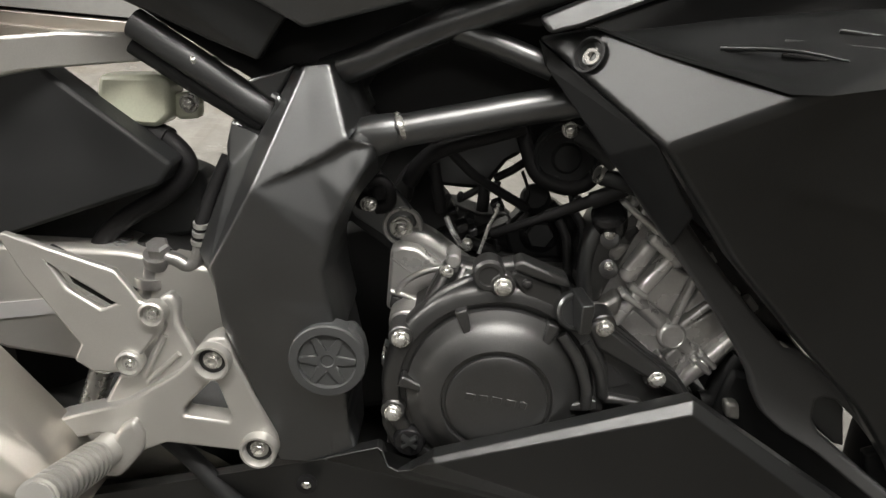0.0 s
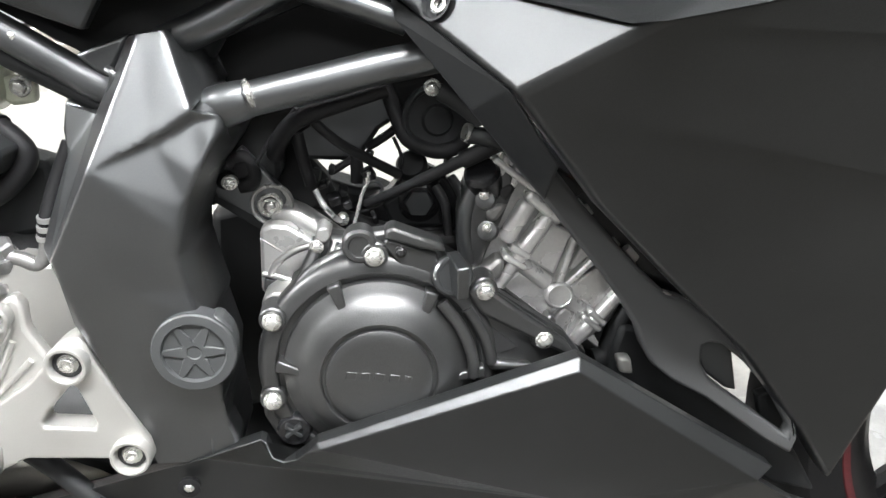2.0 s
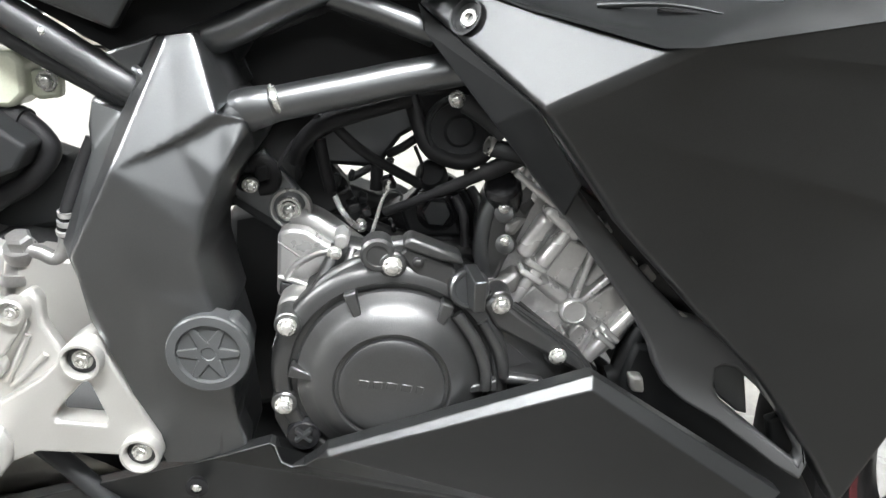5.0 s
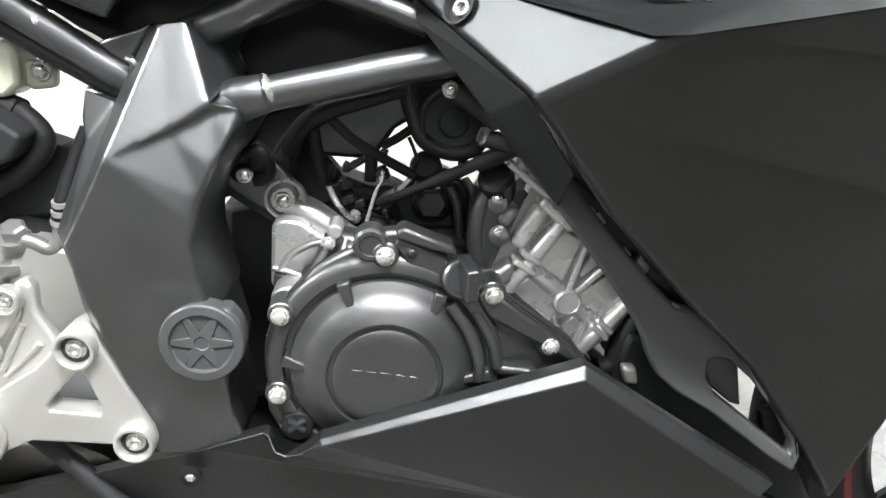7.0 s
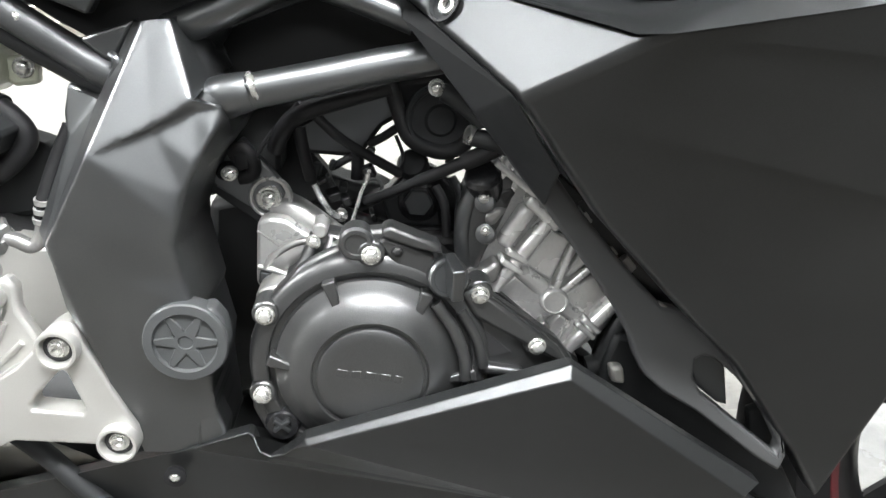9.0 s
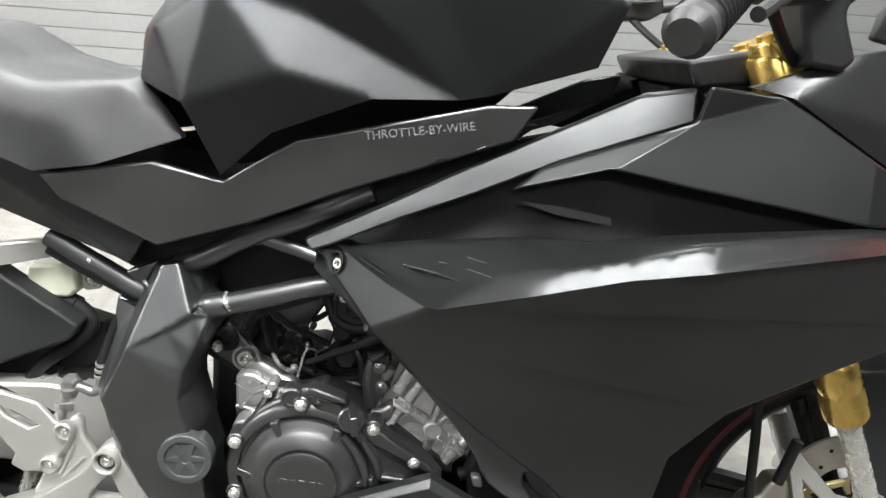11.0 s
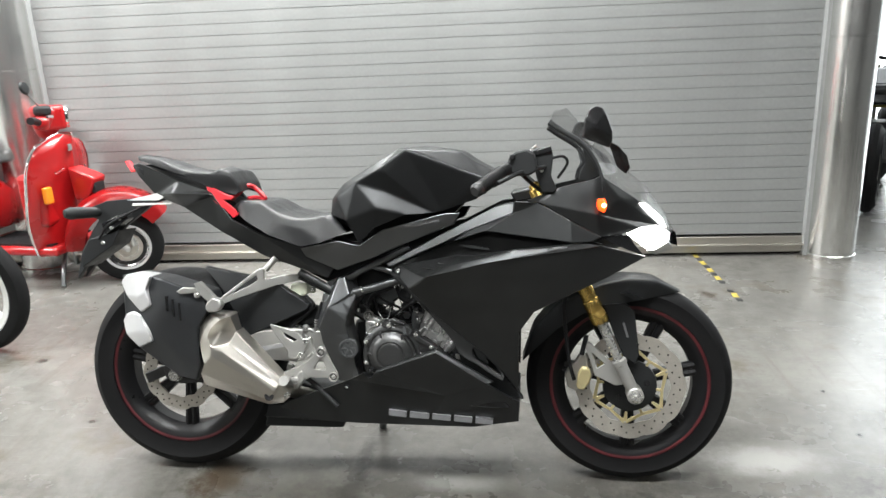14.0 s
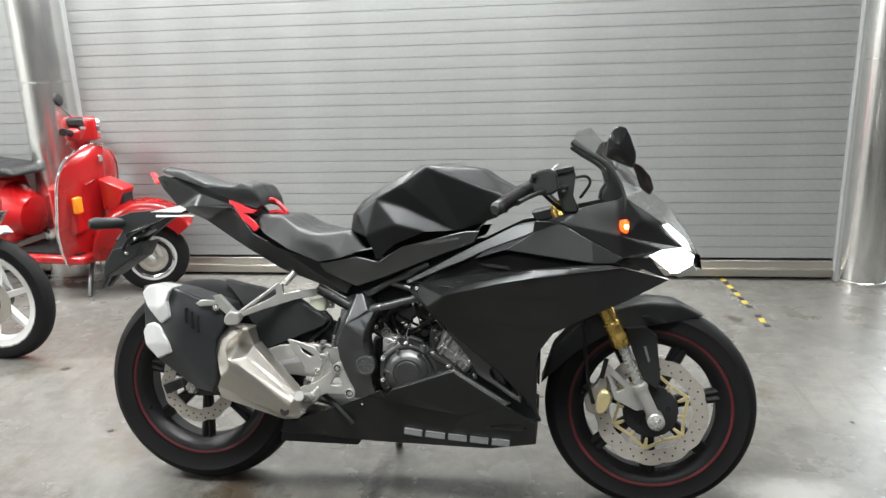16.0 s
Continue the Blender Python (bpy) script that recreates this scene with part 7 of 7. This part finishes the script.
bmesh.ops.solidify(bm, geom=bm.faces[:], thickness=0.005)
bmesh.ops.transform(bm, matrix=STEER, verts=bm.verts)
part("front_fender", bm, REDPAINT, sc, "rounded red front fender", angle=60)
HS = pose(-0.45, 0, 0.86, 0, 0, 40)
bm = lathe([(0, -0.02), (0.045, -0.01), (0.06, 0.03), (0.075, 0.06), (0.09, 0.16), (0.05, 0.175), (0, 0.18)], (0, 0, 0), (0.1, 0, 1), None, 28)
box((0.045, 0, 0.105), (0.13, 0.145, 0.135), None, bm)
prism([(-0.06, 0.06), (0.02, 0.05), (0.03, 0.12), (-0.04, 0.13)], 0.23, -0.23, bm)
bmesh.ops.transform(bm, matrix=HS, verts=bm.verts)
hs = part("headset", bm, REDPAINT, sc, "red handlebar headset", bevel=0.022, segments=3, angle=60)
bm = lathe([(0.0, 0.012), (0.05, 0.008), (0.058, 0.0), (0.064, 0.004), (0.066, -0.01)], (0.118, 0, 0.105), (1, 0, 0), None, 28)
bmesh.ops.transform(bm, matrix=HS, verts=bm.verts)
part("headlamp_lens", bm, CHROME, hs, "round unlit headlamp with chrome ring")
for s in (-1, 1):
    bm = tube([(-0.03, s * 0.22, 0.10), (-0.045, s * 0.30, 0.115), (-0.06, s * 0.36, 0.12)], 0.02, None, 14)
    bmesh.ops.transform(bm, matrix=HS, verts=bm.verts)
    part("grip", bm, RUBBER, hs, "black rubber grip")
    bm = tube([(0.02, s * 0.17, 0.12), (0.045, s * 0.30, 0.13), (0.02, s * 0.36, 0.135)], 0.008, None, 8)
    bmesh.ops.transform(bm, matrix=HS, verts=bm.verts)
    part("lever", bm, CHROME, hs)
bm = box((0.0, -0.13, 0.155), (0.09, 0.09, 0.05), None)
bmesh.ops.transform(bm, matrix=HS, verts=bm.verts)
part("switch_cluster", bm, DARKPL, hs, "black switch cluster", bevel=0.015)
bm = tube([(-0.01, -0.10, 0.165), (-0.02, -0.12, 0.19), (-0.07, -0.30, 0.28)], 0.0055, None, 8)
bmesh.ops.transform(bm, matrix=HS, verts=bm.verts)
mi = part("mirror", bm, CHROME, sc, "chrome-stalked black round mirror")
bm = lathe([(0, 0), (0.030, 0.003), (0.036, 0.010), (0.030, 0.02), (0, 0.027)], (-0.07, -0.30, 0.285), (0.8, -0.5, 0.2), None, 24)
bmesh.ops.transform(bm, matrix=HS, verts=bm.verts)
part("mirror_head", bm, DARKPL, mi)

# ---- the white and red moped at the edge ----
mo = thing("moped", pose(-1.86, 1.40, 0, 0, 0, -3), "white and red moped with white cast wheels on its stand", "moped")
c = Vector((0, 0, 0.282))
bm = lathe([(0.215, -0.034), (0.235, -0.042), (0.262, -0.036), (0.278, -0.018), (0.282, 0), (0.278, 0.018), (0.262, 0.036), (0.235, 0.042), (0.215, 0.034)], c, (0, 1, 0), None, 64)
wh = part("front_wheel", bm, TYRE, mo, "thin black tyre on a white cast rim")
part("rim", lathe([(0.178, -0.012), (0.186, -0.028), (0.216, -0.034), (0.219, -0.036), (0.219, 0.036), (0.216, 0.034), (0.186, 0.028), (0.178, 0.012), (0.178, -0.012)], c, (0, 1, 0), None, 64), WHITEP, wh, "white cast rim")
for i in range(6):
    a = 2 * math.pi * i / 6 + 0.30
    part("spoke", beam((0.05 * math.cos(a), 0.282 + 0.05 * math.sin(a)), (0.183 * math.cos(a), 0.282 + 0.183 * math.sin(a)), 0.030, 0.024, 0.016, -0.016), WHITEP, wh, bevel=0.005)
part("brake_disc", lathe([(0.06, 0.0), (0.11, 0.0), (0.11, 0.004), (0.06, 0.004), (0.06, 0.0)], c + Vector((0, -0.045, 0)), (0, -1, 0), None, 40), DISC, wh)
part("hub", lathe([(0, 0.0), (0.03, 0.0), (0.055, -0.02), (0.055, -0.09), (0, -0.09)], c + Vector((0, -0.05, 0)), (0, -1, 0), None, 28), CASEDARK, wh)
part("axle_nut", lathe([(0, 0.02), (0.014, 0.02), (0.016, 0.0), (0, 0)], c + Vector((0, -0.07, 0)), (0, -1, 0), None, 6), BOLT, wh)
for s in (-1, 1):
    part("fork_leg", tube([(0.0, s * 0.075, 0.282), (-0.06, s * 0.075, 0.46), (-0.11, s * 0.07, 0.62)], 0.020, res=14), SILVER, mo, "silver fork leg")
part("caliper", prism([(-0.09, 0.30), (-0.03, 0.36), (-0.045, 0.42), (-0.11, 0.40)], 0.095, 0.05), SILVER, mo, bevel=0.008)
v = [(0.10, -0.055, 0.575), (0.06, -0.07, 0.60), (-0.10, -0.075, 0.60), (-0.30, -0.07, 0.50), (-0.30, -0.06, 0.46), (-0.10, -0.08, 0.555), (0.04, -0.08, 0.56)]
bm = shell(v, [[0, 1, 6], [1, 2, 5, 6], [2, 3, 4, 5]], 0.006, None, True)
for i in range(3):
    shell([v[i], v[i + 1], (v[i + 1][0], 0, v[i + 1][2] + 0.015), (v[i][0], 0, v[i][2] + 0.015)], [[0, 1, 2, 3]], 0.001, bm, True)
part("front_fender", bm, WHITEP, mo, "white front fender", bevel=0.006, angle=60)
v = [(0.02, -0.10, 0.66), (0.05, -0.08, 0.72), (-0.02, -0.12, 0.80), (-0.10, -0.16, 0.92), (-0.20, -0.16, 0.95), (-0.30, -0.20, 0.70), (-0.36, -0.20, 0.50), (-0.24, -0.16, 0.52), (-0.02, -0.17, 0.74), (-0.06, -0.18, 0.64)]
part("front_cowl", shell(v, [[0, 1, 2, 8, 9], [2, 3, 4, 5, 8], [8, 5, 6, 7, 9]], 0.02, mirror=True), REDPAINT, mo, "red front cowl with white stripes", bevel=0.01, segments=3, limit=6, facets=True)
part("cowl_core", prism([(0.03, 0.70), (-0.10, 0.90), (-0.20, 0.92), (-0.34, 0.50), (-0.20, 0.52), (-0.04, 0.64)], 0.10, -0.10), REDPAINT, mo, bevel=0.02)
part("stripe", shell([(0.03, -0.115, 0.655), (0.04, -0.112, 0.672), (-0.27, -0.200, 0.640), (-0.27, -0.200, 0.625)], [[0, 1, 2, 3]], 0.01), WHITEP, mo, "white cowl stripe")
for s in (1, -1):
    part("lower_cowl", shell([(-0.02, -0.165 * s, 0.645), (-0.26, -0.20 * s, 0.62), (-0.33, -0.19 * s, 0.50), (-0.12, -0.165 * s, 0.53)], [[0, 1, 2, 3][::s]], 0.02), GREYP, mo, "grey lower cowl", bevel=0.005)
part("indicator_lens", box((-0.045, -0.185, 0.725), (0.07, 0.02, 0.045), pose(0, 0, 0, 0, 0, 0)), CHROME, mo, "clear indicator lens", bevel=0.006)
part("leg_shield", prism([(-0.34, 0.95), (-0.42, 0.30), (-0.50, 0.28), (-0.42, 0.95)], 0.22, -0.22), REDPAINT, mo, bevel=0.02)
part("body", prism([(-0.45, 0.30), (-0.95, 0.30), (-1.35, 0.62), (-1.35, 0.72), (-0.85, 0.70), (-0.62, 0.48), (-0.48, 0.45)], 0.14, -0.14), REDPAINT, mo, "red body", bevel=0.03)
part("seat", prism([(-0.72, 0.70), (-0.78, 0.76), (-1.35, 0.80), (-1.36, 0.72), (-0.9, 0.68)], 0.13, -0.13), SEAT, mo, bevel=0.03)
part("handlebar", tube([(-0.24, -0.33, 1.00), (-0.20, -0.15, 0.98), (-0.18, 0, 0.98), (-0.20, 0.15, 0.98), (-0.24, 0.33, 1.00)], 0.014, res=12), RUBBER, mo)
part("engine", prism([(-0.45, 0.22), (-0.50, 0.36), (-0.80, 0.36), (-0.85, 0.20)], 0.12, -0.12), CASE, mo, bevel=0.02)
bm = lathe([(0.215, -0.034), (0.235, -0.042), (0.262, -0.036), (0.278, -0.018), (0.282, 0), (0.278, 0.018), (0.262, 0.036), (0.235, 0.042), (0.215, 0.034)], (-1.23, 0, 0.282), (0, 1, 0), None, 48)
rw = part("rear_wheel", bm, TYRE, mo)
part("rim", lathe([(0.0, -0.01), (0.178, -0.012), (0.219, -0.036), (0.219, 0.036), (0.178, 0.012), (0.0, 0.01)], (-1.23, 0, 0.282), (0, 1, 0), None, 48), WHITEP, rw)
part("side_stand", tube([(-0.7, 0.1, 0.25), (-0.72, 0.2, 0.1), (-0.73, 0.26, 0.006)], 0.012, res=10), FRAME, mo)


# ---- a machine parked beyond the doorway ----
pk = thing("parked_motorcycle", pose(3.50, 4.75, 0, 0, 0, 62), "dark motorcycle with a yellow panel parked beyond the doorway", "motorcycle")
for wx in (0.0, -1.25):
    wh = part("wheel", lathe([(0.20, -0.045), (0.25, -0.055), (0.29, -0.03), (0.30, 0.0), (0.29, 0.03), (0.25, 0.055), (0.20, 0.045), (0.20, -0.045)], (wx, 0, 0.30), (0, 1, 0), None, 40), TYRE, pk)
    part("rim", lathe([(0.02, -0.03), (0.05, -0.03), (0.19, -0.012), (0.20, -0.04), (0.202, 0.04), (0.19, 0.012), (0.05, 0.03), (0.02, 0.03), (0.02, -0.03)], (wx, 0, 0.30), (0, 1, 0), None, 40), SILVER, wh)
part("engine", prism([(-0.30, 0.25), (-0.32, 0.52), (-0.80, 0.55), (-0.90, 0.28)], 0.14, -0.14), CASEDARK, pk, bevel=0.03)
part("tank", prism([(-0.25, 0.70), (-0.30, 0.86), (-0.52, 0.92), (-0.78, 0.80), (-0.75, 0.66)], 0.14, -0.14), GLOSS, pk, bevel=0.04, segments=3)
part("side_panel", prism([(-0.14, 0.62), (-0.18, 0.80), (-0.40, 0.78), (-0.48, 0.62)], 0.16, -0.16), TAPE_Y, pk, "yellow side panel", bevel=0.01)
part("seat", prism([(-0.74, 0.74), (-0.80, 0.80), (-1.40, 0.86), (-1.42, 0.80), (-0.9, 0.70)], 0.12, -0.12), SEAT, pk, bevel=0.03)
for sy in (-0.09, 0.09):
    part("fork_leg", tube([(0.0, sy, 0.30), (-0.22, sy, 0.92)], 0.022, res=14), SILVER, pk)
part("headlamp", lathe([(0, 0.0), (0.06, 0.01), (0.085, 0.04), (0.08, 0.12), (0, 0.15)], (-0.04, 0, 0.84), (-1, 0, 0), None, 28), CHROME, pk)
part("handlebar", tube([(-0.35, -0.36, 1.00), (-0.26, -0.16, 0.99), (-0.24, 0.0, 0.96), (-0.26, 0.16, 0.99), (-0.35, 0.36, 1.00)], 0.013, res=12), RUBBER, pk)
part("exhaust", tube([(-0.45, -0.16, 0.24), (-0.9, -0.18, 0.26), (-1.4, -0.2, 0.38)], 0.045, res=16), STEEL, pk)
part("stand", tube([(-0.7, 0.1, 0.28), (-0.72, 0.2, 0.12), (-0.73, 0.27, 0.01)], 0.013, res=10), FRAME, pk)
